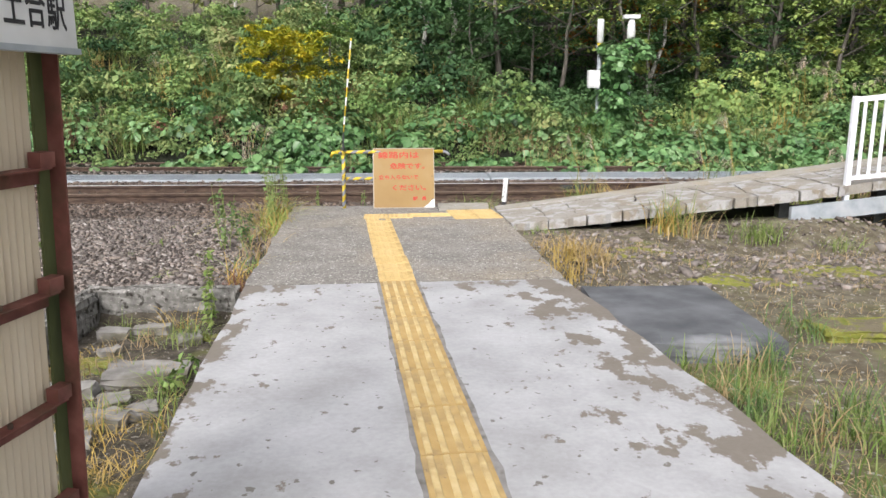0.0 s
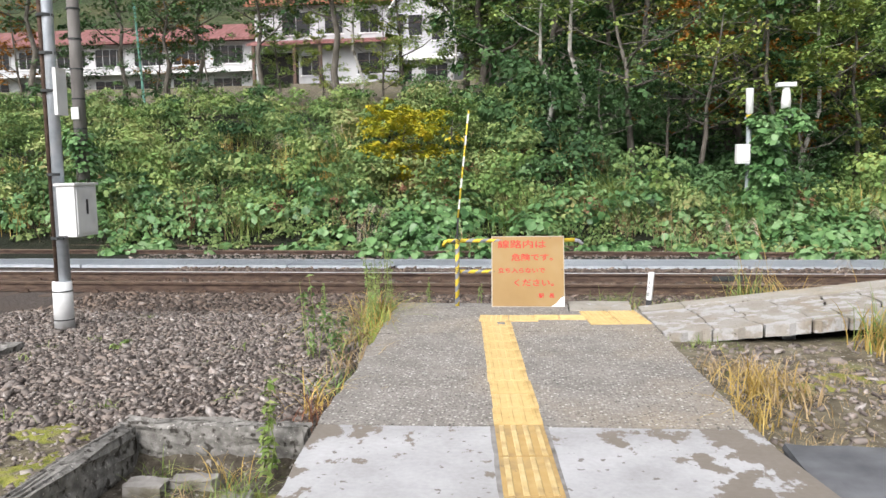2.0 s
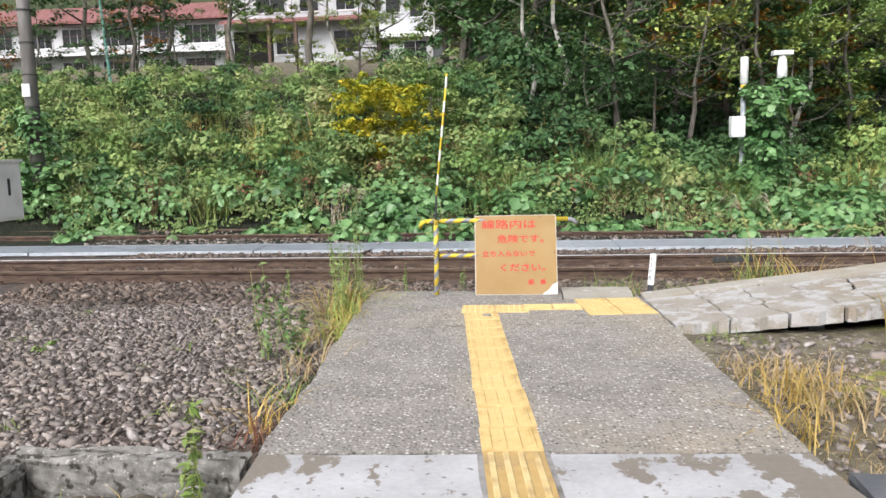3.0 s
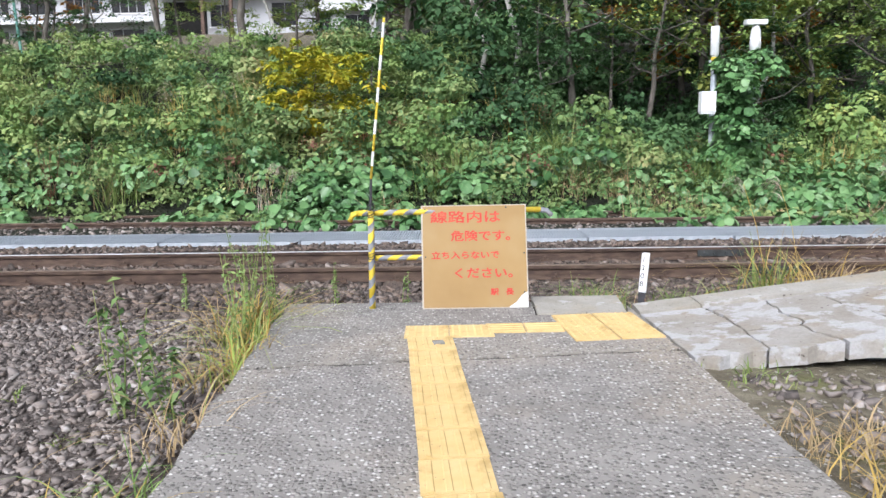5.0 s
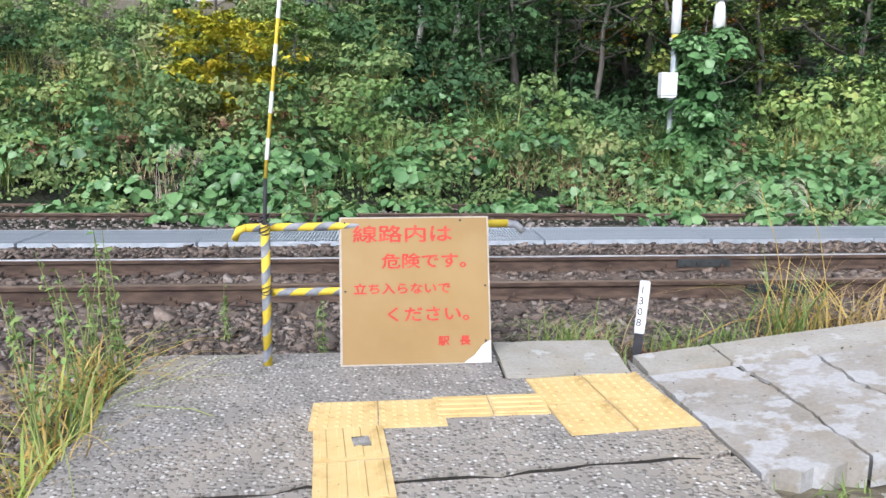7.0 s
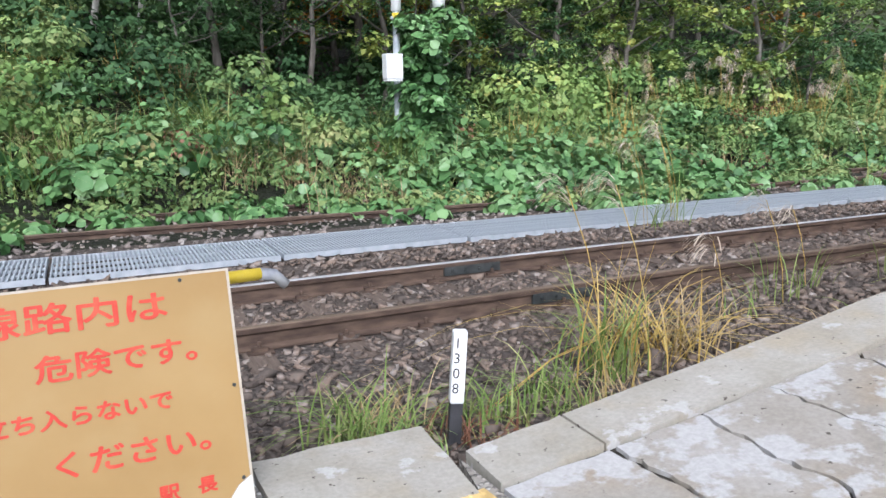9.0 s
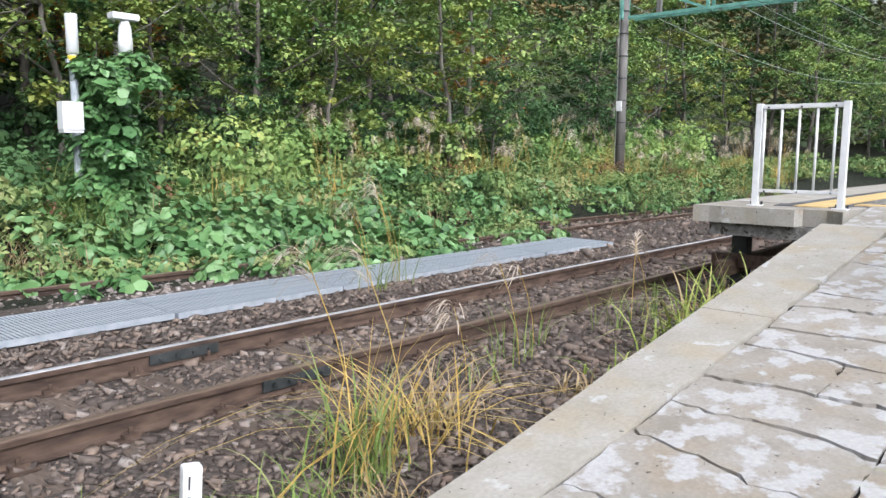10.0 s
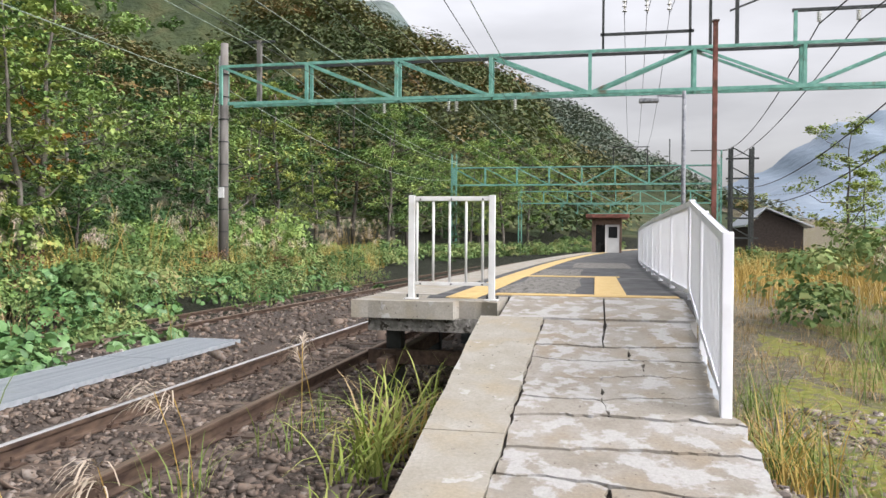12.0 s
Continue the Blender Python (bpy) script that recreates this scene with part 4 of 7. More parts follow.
# ---- ballast ----
def stones(name, n, area, size, label, zoff=0.0, keepout=None, material=None):
    """Loose angular stones scattered over a rectangle of the ground."""
    base = bmesh.new()
    bmesh.ops.create_cube(base, size=1.25)
    bmesh.ops.triangulate(base, faces=base.faces)
    bv = np.array([v.co for v in base.verts])
    bf = np.array([[v.index for v in f.verts] for f in base.faces])
    base.free()
    x, y = RNG.uniform(area[0], area[1], n), RNG.uniform(area[2], area[3], n)
    if keepout is not None:
        ok = ~keepout(x, y)
        x, y = x[ok], y[ok]
    n = len(x)
    s = size * np.exp(RNG.normal(0, 0.38, n))
    V = bv[None] * (1 + RNG.normal(0, 0.3, (n, len(bv), 1)))
    V = V * (s[:, None, None] * np.stack([RNG.uniform(0.8, 1.5, n), RNG.uniform(0.7, 1.1, n), RNG.uniform(0.45, 0.8, n)], -1)[:, None, :])
    a = RNG.uniform(0, 6.3, n)
    c, sn = np.cos(a), np.sin(a)
    tl = RNG.normal(0, 0.35, n)
    X = V[..., 0] * c[:, None] - V[..., 1] * sn[:, None]
    Y = V[..., 0] * sn[:, None] + V[..., 1] * c[:, None]
    Z = V[..., 2] + X * tl[:, None]
    P = np.stack([X + x[:, None], Y + y[:, None], Z + (height(x, y) + zoff + s * 0.25)[:, None]], -1).reshape(-1, 3)
    F = (bf[None] + (np.arange(n) * len(bv))[:, None, None]).reshape(-1, 3)
    ob = raw(name, P, F, material or M_STONE)
    return tagged(ob, label, "ballast", kind="stuff")


def off_line(x, y):
    b = y - bend(x)
    near_rail = (abs(b - RY_F) < 0.075) | (abs(b - RY_N) < 0.075)
    on_sleeper = (abs(((x + 16.0 + 0.29) % 0.58) - 0.29) < 0.1) & (b > 2.45) & (b < 4.65) & (RNG.uniform(0, 1, x.shape) < 0.45)
    on_path = (x > -1.0) & (x < 1.75) & (y < 0.85)
    under_ramp = (x > 1.6) & (x < 9) & (y < 0.75)
    return near_rail | on_sleeper | on_path | under_ramp


stones("track_ballast", 31000, (-6, 11, 0.85, 5.3), 0.0222, "grey and brown crushed stone ballast round the track", keepout=off_line, material=M_STONERUST)
stones("far_ballast", 4500, (11, 27, 1.6, 8.4), 0.034, "grey brown track ballast by the platform", keepout=off_line, material=M_STONERUST)
stones("side_ballast", 19500, (-6, -0.85, -3.3, 1.2), 0.0170, "brownish ballast beside the footway", keepout=off_line)
for gx_ in np.arange(-17, 12.4, 2.01):
    o = part("grating_sleeper", bx(gx_ + 0.1, gx_ + 0.28, 5.25, 6.3, -0.34, -0.206), M_SLEEPER)
    tagged(o, "dark timber bearer under the grating walk", "sleeper", "grating bearers")
stones("siding_ballast", 4500, (-8, 12, 6.3, 9.2), 0.024, "brown ballast under the overgrown siding")
stones("verge_gravel", 2600, (1.9, 9.0, -3.2, -0.9), 0.022, "loose gravel on the weedy ground", keepout=None)

stones("kerb_gravel", 1700, (-3.6, -2.02, -6.4, -3.3), 0.016, "brown gravel and moss outside the kerb")

# ---- vegetation helpers ----
def leaf_mesh(P, N, S, wide=0.7, round_=False):
    """Vertices and quads of leaves at P with normals N and lengths S."""
    n = len(P)
    N = N / np.linalg.norm(N, axis=1, keepdims=True)
    r = RNG.normal(size=(n, 3))
    U = np.cross(N, r)
    U /= np.linalg.norm(U, axis=1, keepdims=True) + 1e-9
    W = np.cross(N, U)
    S = S[:, None]
    fold = RNG.uniform(0.05, 0.3, (n, 1))
    if not round_:
        base, tip = P - U * S * 0.5, P + U * S * 0.5 - N * S * 0.12
        l_, r_ = P + W * S * wide * 0.5 + N * S * fold * 0.5, P - W * S * wide * 0.5 + N * S * fold * 0.5
        V = np.stack([base, l_, tip, r_], 1).reshape(-1, 3)
        F = np.arange(4 * n).reshape(-1, 4)
        return V, F
    pts = [P - U * S * 0.42, P - U * S * 0.18 + W * S * 0.45 + N * S * fold * 0.4, P + U * S * 0.28 + W * S * 0.34 + N * S * fold * 0.25, P + U * S * 0.58 - N * S * 0.12,
           P + U * S * 0.28 - W * S * 0.34 + N * S * fold * 0.25, P - U * S * 0.18 - W * S * 0.45 + N * S * fold * 0.4]
    V = np.stack(pts, 1).reshape(-1, 3)
    k = np.arange(n)[:, None] * 6
    F = np.concatenate([k + np.array([[0, 1, 2, 3]]), k + np.array([[0, 3, 4, 5]])], 1).reshape(-1, 4)
    return V, F


def clump_points(C, R, per, squash=0.8, up=0.5):
    """Leaf places and normals over many rounded clumps."""
    n = len(C)
    cnt = np.maximum(6, (per * (R / R.mean()) ** 1.6).astype(int))
    who = np.repeat(np.arange(n), cnt)
    d = RNG.normal(size=(len(who), 3))
    d[:, 2] = np.abs(d[:, 2]) * 0.9 + 0.02
    d /= np.linalg.norm(d, axis=1, keepdims=True)
    rr = R[who] * RNG.uniform(0.68, 1.08, len(who)) * (1 + 0.22 * np.sin(d[:, 0] * 5 + who) * np.cos(d[:, 1] * 6 + who * 2))
    P = C[who] + d * rr[:, None] * np.array([1, 1, squash])
    N = d + np.array([0, 0, up]) + RNG.normal(0, 0.27, d.shape)
    return P, N


def foliage(name, C, R, per, size, material, label, category="shrubs", squash=0.8, wide=0.7, round_=False, kind="stuff", up=0.22):
    P, N = clump_points(C, R, per, squash, up)
    S = size * np.exp(RNG.normal(0, 0.28, len(P)))
    V, F = leaf_mesh(P, N, S, wide, round_)
    return tagged(raw(name, V, F, material), label, category, kind=kind)


def blade_mesh(P, H, lean, W, seg=4, droop=0.5):
    """Curved tapering blades that rise from P."""
    n = len(P)
    a = RNG.uniform(0, 2 * math.pi, n)
    D = np.stack([np.cos(a), np.sin(a), np.zeros(n)], 1)
    Sd = np.stack([-np.sin(a), np.cos(a), np.zeros(n)], 1)
    L = (lean * RNG.uniform(0.2, 1.6, n))[:, None]
    Vs = []
    for k in range(seg + 1):
        t = k / seg
        c = P + D * (L * H[:, None] * t ** 1.7) + np.array([0, 0, 1.0]) * (H[:, None] * (t - droop * L * t ** 3))
        w = (W * (1 - t ** 1.5) * 0.5 + 0.0006)[:, None]
        Vs += [c - Sd * w, c + Sd * w]
    V = np.stack(Vs, 1).reshape(-1, 3)
    m = 2 * (seg + 1)
    k = np.arange(n)[:, None] * m
    F = np.concatenate([k + np.array([[2 * j, 2 * j + 1, 2 * j + 3, 2 * j + 2]]) for j in range(seg)], 1).reshape(-1, 4)
    return V, F


def merge(parts_):
    V, F, o = [], [], 0
    for v, f in parts_:
        V.append(v)
        F.append(f + o)
        o += len(v)
    return np.concatenate(V), np.concatenate(F)


def tuft(x, y, n, h, spread, lean=0.5, w=0.008, z=None):
    px, py = x + RNG.normal(0, spread, n), y + RNG.normal(0, spread, n)
    pz = height(px, py) if z is None else np.full(n, z)
    return blade_mesh(np.stack([px, py, pz - 0.02], 1), h * RNG.uniform(0.45, 1.1, n), np.full(n, lean), w * RNG.uniform(0.6, 1.3, n))


# ---- undergrowth on the bank ----
def scatter(n, x0, x1, y0, y1, test=None):
    x, y = RNG.uniform(x0, x1, n), RNG.uniform(y0, y1, n)
    if test is not None:
        k = test(x, y)
        x, y = x[k], y[k]
    return x, y


def edge_y(x):
    """The ragged front of the vines."""
    return 8.75 + 0.35 * np.sin(x * 0.9) + 0.3 * np.sin(x * 2.3 + 1) - 0.7 * np.exp(-((x + 2.5) / 2.2) ** 2) - 1.75 * np.exp(-((x - 8.8) / 2.9) ** 2) - 0.05 * x


def place(x, y, r, sink=0.35):
    return np.stack([x, y, height(x, y) - sink * r * 0 + 0.02], 1)


def viny(x):
    """How much of the bank's foot the vines cover."""
    return 0.22 + 0.75 * np.exp(-((x + 2.0) / 2.0) ** 2) + 0.8 * np.exp(-((x - 8.2) / 3.0) ** 2) + 0.3 * np.exp(-((x + 10.5) / 2.0) ** 2)


x, y = scatter(1080, -22, 26, 6.6, 11.6, lambda x, y: (y - bend(x) > edge_y(x) + 0.45) & (RNG.uniform(size=len(x)) < viny(x)))
r = RNG.uniform(0.35, 0.72, len(x)) * (0.7 + 0.5 * smooth01(8.6, 10, y))
foliage("vine_cover", place(x, y, r), r, 60, 0.145, M_KUDZU, "broad green vine leaves sprawling at the foot of the bank", "vines", round_=True)
x, y = scatter(190, -10, 13, 6.0, 9.6, lambda x, y: (y > edge_y(x) - 0.9) & (y <= edge_y(x) + 0.6))
r = RNG.uniform(0.16, 0.34, len(x))
foliage("creeping_vine", place(x, y, r), r, 34, 0.12, M_KUDZU, "vine runners creeping over the rusty siding", "vines", squash=0.55, round_=True)

x, y = scatter(900, -14, 16, 6.6, 10.2, lambda x, y: (y > edge_y(x) + 0.05) & (y < edge_y(x) + 1.1))
r = RNG.uniform(0.14, 0.30, len(x))
foliage("low_creeper", place(x, y, r), r, 34, 0.09, M_WEED, "low weeds and creepers where the bank meets the siding", "weeds", squash=0.8)


def bushes(name, x, y, tall, sub_r, per, size, material, label, sub=6, reach=0.75):
    """Mounded bushes, each of several leafy clumps."""
    C, R = [], []
    for u, v in zip(x, y):
        z = on_ground(u, v)
        w = RNG.uniform(0.6, 1.25)
        for _ in range(sub):
            a, d = RNG.uniform(0, 6.28), reach * w * math.sqrt(RNG.uniform())
            C.append((u + math.cos(a) * d, v + math.sin(a) * d, z + RNG.uniform(0.05, 1) * tall * w * (1 - 0.45 * d / (reach * w))))
            R.append(sub_r * RNG.uniform(0.65, 1.25))
    return foliage(name, np.array(C), np.array(R), per, size, material, label, "bushes", squash=0.75)


for nm, k, m_, sz, lb in (("foot_weeds", 620, M_WEED, 0.07, "mixed green and browning weeds at the foot of the bank"), ("pale_foot_weeds", 150, M_WEEDLIGHT, 0.065, "pale yellow-green weeds at the foot of the bank"),
                          ("brown_foot_weeds", 55, M_REDDRY, 0.05, "red-brown seeding weeds at the foot of the bank")):
    x, y = scatter(k, -24, 30, 7.8, 11.4, lambda x, y: (y - bend(x) > edge_y(x) + 0.15) & (RNG.uniform(size=len(x)) > 1.05 * viny(x)))
    r = RNG.uniform(0.22, 0.5, len(x))
    foliage(nm, place(x, y, r) + np.stack([0 * x, 0 * x, RNG.uniform(0, 0.35, len(x))], 1), r, 75, sz, m_, lb, "weeds", squash=1.15, wide=0.5)
sets = []
for _ in range(60):
    gx_ = RNG.uniform(-22, 12)
    sets.append(tuft(gx_, float(edge_y(gx_)) + RNG.uniform(0.5, 2.6), 30, RNG.uniform(0.6, 1.2), 0.2, 0.7, 0.012))
tagged(raw("foot_grass", *merge(sets), M_DRY), "tan seeding grass among the weeds", "grass", kind="stuff")
shade_side = lambda x, y: (x < 0.3 + 0.1 * (y - 12)) | (y < 12.3)
x, y = scatter(840, -30, 9, 9.9, 26.5, shade_side)
r = RNG.uniform(0.35, 0.75, len(x))
foliage("bank_scrub", place(x, y, r), r, 62, 0.11, M_WEED, "mixed green and browning scrub on the bank", "scrub", squash=0.85)
x, y = scatter(124, -28, 4, 10.6, 25.5, shade_side)
bushes("bank_bushes", x, y, 1.5, 0.42, 84, 0.105, M_WEED, "leafy green bushes mounded on the bank")
x, y = scatter(124, -28, 6, 10.4, 25, shade_side)
bushes("pale_bank_bushes", x, y, 1.3, 0.40, 70, 0.10, M_WEEDLIGHT, "pale yellow-green bushes on the bank")
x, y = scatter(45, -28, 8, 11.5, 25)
# 26 more fill a dark hollow, part of its shade being in their colour.
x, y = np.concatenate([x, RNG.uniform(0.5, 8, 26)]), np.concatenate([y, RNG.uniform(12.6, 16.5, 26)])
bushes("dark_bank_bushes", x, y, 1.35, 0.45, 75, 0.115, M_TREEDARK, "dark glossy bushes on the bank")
x, y = scatter(40, -20, 20, 10.2, 14)
bushes("vine_mounds", x, y, 0.8, 0.4, 45, 0.13, M_KUDZU, "vine-covered mounds at the foot of the bank")
x, y = scatter(600, 5, 42, 9.6, 24, lambda x, y: y - bend(x) > 9.3)
r = RNG.uniform(0.35, 0.7, len(x))
foliage("flat_scrub", place(x, y, r), r, 58, 0.11, M_WEED, "mixed scrub between the line and the woods", "scrub", squash=0.9)
x, y = scatter(110, 4, 42, 10, 17, lambda x, y: y - bend(x) > 9.6)
bushes("flat_bushes", x, y, 1.0, 0.4, 65, 0.105, M_WEED, "green bushes beside the line")
x, y = scatter(70, 4, 42, 9.8, 16, lambda x, y: y - bend(x) > 9.6)
bushes("flat_pale_bushes", x, y, 0.9, 0.36, 60, 0.095, M_WEEDLIGHT, "pale green weeds and bushes beside the line")
x, y = scatter(48, 11, 40, 14.5, 20)
bushes("wood_edge_bushes", x, y, 2.6, 0.6, 85, 0.14, M_TREELEAF, "leafy understorey along the edge of the woods", 9, 1.2)
# Understorey uses the dark palette, so woodland shade sits in its leaf colour.
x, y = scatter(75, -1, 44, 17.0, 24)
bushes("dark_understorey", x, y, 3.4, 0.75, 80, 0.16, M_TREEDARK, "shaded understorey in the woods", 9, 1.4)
x, y = scatter(60, -20, 30, 9.8, 15)
r = RNG.uniform(0.18, 0.38, len(x))
foliage("withered_scrub", place(x, y, r) + np.array([0, 0, 0.45]), r, 60, 0.065, M_REDDRY, "red-brown withered weeds", "scrub", squash=1.3)
x, y = scatter(90, 40, 125, 0, 1)
y = bend(x) * 0.95 + 10.5 + y * 6
bushes("line_bushes", x, y, 1.2, 0.6, 60, 0.17, M_WEED, "scrub beside the curving line", 5, 1.2)
# tall dry grass
sets = []
for x0, x1, y0, y1, k in ((-24, -9, 10, 14, 8), (-6, 4, 11.5, 15, 12), (-12, -4, 11.5, 17, 10), (4, 16, 10, 14, 8), (16, 40, 9.8, 16, 60)):
    for _ in range(k):
        gx_, gy_ = RNG.uniform(x0, x1), RNG.uniform(y0, y1)
        sets.append(tuft(gx_, gy_, 46, RNG.uniform(1.0, 1.7), 0.22, 0.55, 0.016))
tagged(raw("bank_grass", *merge(sets), M_STRAWGOLD), "tall straw-coloured grass in the scrub", "grass", kind="stuff")
sets = [tuft(RNG.uniform(-26, 1), RNG.uniform(23.2, 30), 40, RNG.uniform(0.25, 0.55), 0.4, 0.8, 0.016) for _ in range(150)]
tagged(raw("bank_top_grass", *merge(sets), M_DRY), "tan grass along the top of the bank", "grass", kind="stuff")
sets = []
for _ in range(110):
    gx_ = RNG.uniform(-16, 10)
    gy_ = RNG.uniform(9.6, 19 if gx_ < 0 else 12.3)
    sets.append(tuft(gx_, gy_, 50, RNG.uniform(0.9, 1.7), 0.2, 1.0, 0.02))
tagged(raw("bank_green_grass", *merge(sets), M_BLADE), "tall arching green grass on the bank", "grass", kind="stuff")


# silver grass with plumes
def plume_set(x, y, z, h, lean_dir, n=1, strands=24):
    """Stems and drooping plumes of silver grass."""
    st, pl = [], []
    for _ in range(n):
        a = lean_dir + RNG.normal(0, 0.4)
        hh = h * RNG.uniform(0.85, 1.1)
        d = np.array([math.cos(a), math.sin(a), 0.0])
        p0 = np.array([x + RNG.normal(0, 0.08), y + RNG.normal(0, 0.08), z])
        top = p0 + d * hh * 0.22 + np.array([0, 0, hh])
        side = np.array([-d[1], d[0], 0])
        for s in (side, np.array([0, 0, 1.0]) * 0 + d):
            mids = [p0 + (top - p0) * t + d * (-0.05 * hh * math.sin(math.pi * t)) for t in (0, 0.33, 0.66, 1)]
            V = np.concatenate([[m - s * 0.003, m + s * 0.003] for m in mids])
            F = np.array([[2 * j, 2 * j + 1, 2 * j + 3, 2 * j + 2] for j in range(3)])
            st.append((V, F))
        m = strands
        t0 = RNG.uniform(-0.16, 0.03, m) * 1.0
        P = top + np.outer(t0, (top - p0) / np.linalg.norm(top - p0))
        L = RNG.uniform(0.18, 0.35, m)
        b = a + RNG.normal(0, 0.45, m)
        D = np.stack([np.cos(b), np.sin(b), np.zeros(m)], 1)
        Sd = np.stack([-np.sin(b), np.cos(b), np.zeros(m)], 1)
        rows_ = []
        for k in range(5):
            t = k / 4
            c = P + D * (L[:, None] * t * 0.75) + np.array([0, 0, 1.0]) * (L[:, None] * (0.75 * t - 0.85 * t * t))
            w = 0.0054 * (1 - 0.5 * t) * (0.35 + 0.65 * min(1, t * 4))
            rows_ += [c - Sd * w, c + Sd * w]
            
        V = np.stack(rows_, 1).reshape(-1, 3)
        kk = np.arange(m)[:, None] * 10
        F = np.concatenate([kk + np.array([[2 * j, 2 * j + 1, 2 * j + 3, 2 * j + 2]]) for j in range(4)], 1).reshape(-1, 4)
        pl.append((V, F))
    return st, pl


def silver_grass(x, y, h, stems, blades_n, lean=0.0, label="silver grass clump with pale feathery plumes", z=None, blade_mat=None, bh=0.75, spread=0.12):
    z = on_ground(x, y) if z is None else z
    root = empty("silver_grass", x, y, z, label=label, category="grass")
    st, pl = plume_set(0, 0, 0, h, lean, stems)
    tagged(raw("stem_bundle", *merge(st), M_STRAWGOLD, root), kind="stuff")
    tagged(raw("plume_spray", *merge(pl), M_PLUME, root), kind="stuff")
    if blades_n:
        P = np.stack([RNG.normal(0, spread, blades_n), RNG.normal(0, spread, blades_n), np.full(blades_n, -0.02)], 1)
        tagged(raw("blade_spray", *blade_mesh(P, h * bh * RNG.uniform(0.4, 1.1, blades_n), np.full(blades_n, 0.55), 0.011 * RNG.uniform(0.6, 1.3, blades_n), 5), blade_mat or M_BLADE, root), kind="stuff")
    return root


# ---- trees ----
def tree_data(seed, H, trunk_r, crown_lo, spread, n_leaf, size, limbs=11, lean=0.05, narrow=1.0):
    """Wood mesh and leaf mesh of one tree at the origin."""
    r = np.random.default_rng(seed)
    bm = bmesh.new()
    ld = r.uniform(0, 6.28)
    tp = [np.array([lean * H * (k / 6) ** 1.3 * math.cos(ld) + r.normal() * 0.02 * H * (k > 0) * 0.6, lean * H * (k / 6) ** 1.3 * math.sin(ld) + r.normal() * 0.012 * H * (k > 0), H * 0.93 * k / 6]) for k in range(7)]
    tp[0][2] = -0.3
    tube(bm, [tuple(p) for p in tp], [trunk_r * (1.25 if k == 0 else 1 - 0.86 * k / 6) for k in range(7)], 8)
    ends = []
    for i in range(limbs):
        t = crown_lo + (0.97 - crown_lo) * (i + r.uniform(0, 0.8)) / limbs
        k = min(5, int(t * 6))
        p = tp[k] + (tp[k + 1] - tp[k]) * (t * 6 - k)
        a = i * 2.4 + r.normal() * 0.4
        L = spread * (1 - 0.62 * abs((t - crown_lo) / (1 - crown_lo) - 0.25)) * r.uniform(0.65, 1.15)
        q = p + np.array([math.cos(a) * L * narrow, math.sin(a) * L * narrow, L * r.uniform(0.2, 0.65)])
        mid = (p + q) / 2 + np.array([0, 0, -0.06 * L]) + r.normal(size=3) * 0.05 * L
        br = trunk_r * (1 - 0.8 * t) * 0.5
        tube(bm, [tuple(p), tuple(mid), tuple(q)], [br, br * 0.65, br * 0.18], 5)
        ends.append((q, L * 0.26))
        for _ in range(7):
            s = p + (q - p) * r.uniform(0.25, 1.0)
            e = s + r.normal(size=3) * L * np.array([0.30, 0.30, 0.12]) + np.array([0, 0, L * 0.06])
            tube(bm, [tuple(s), tuple(e)], [br * 0.3, br * 0.08], 3, False)
            ends.append((e, L * r.uniform(0.15, 0.27)))
    ends.append((tp[6] + np.array([0, 0, 0.03 * H]), spread * 0.4))
    C = np.array([e[0] for e in ends])
    R = np.array([e[1] for e in ends])
    who = r.integers(0, len(C), n_leaf)
    d = r.normal(size=(n_leaf, 3))
    d /= np.linalg.norm(d, axis=1, keepdims=True)
    rr = R[who] * r.uniform(0.35, 1.1, n_leaf)
    P = C[who] + d * rr[:, None] * np.array([1, 1, 0.48])
    N = d * 0.4 + np.array([0, 0, 0.9]) + r.normal(0, 0.35, d.shape)
    return bm, leaf_mesh(P, N, size * np.exp(r.normal(0, 0.25, n_leaf)), 0.62)


def make_tree(seed, H, trunk_r, crown_lo, spread, n_leaf, size, leaf_mat, bark, label, **kw):
    bm, (V, F) = tree_data(seed, H, trunk_r, crown_lo, spread, n_leaf, size, **kw)
    root = empty("tree", 0, 0, 0, label=label, category="tree")
    part("trunk", bm, bark, root, smooth=True)
    raw("crown", V, F, leaf_mat, root)
    return root


KINDS = [
    make_tree(11, 11, 0.16, 0.13, 3.5, 5600, 0.185, M_TREELEAF, M_BARK, "broad green deciduous tree at the edge of the woods"),
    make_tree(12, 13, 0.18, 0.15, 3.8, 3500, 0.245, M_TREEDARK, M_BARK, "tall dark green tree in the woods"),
    make_tree(13, 9, 0.11, 0.16, 2.7, 4500, 0.155, M_TREEYEL, M_BARK, "slender tree with yellowing leaves"),
    make_tree(14, 10, 0.095, 0.40, 2.2, 2200, 0.15, M_TREELEAF, M_BIRCH, "pale-barked tree with thin foliage", lean=0.06),
    make_tree(15, 7, 0.09, 0.15, 2.5, 2400, 0.17, M_TREEDARK, M_BARK, "low dark tree in the undergrowth"),
    make_tree(16, 8, 0.10, 0.18, 2.4, 1700, 0.17, M_TREEORANGE, M_BARK, "tree turning russet in autumn"),
    make_tree(17, 6, 0.10, 0.35, 2.6, 650, 0.14, M_TREEYEL, M_BARK, "sparse half-bare grey tree with twisted limbs", lean=0.1, limbs=14),
    make_tree(18, 11, 0.19, 0.40, 3.4, 2600, 0.20, M_TREEDARK, M_BARK, "tall high-crowned tree before the white lodge", limbs=13),
]
used = set()


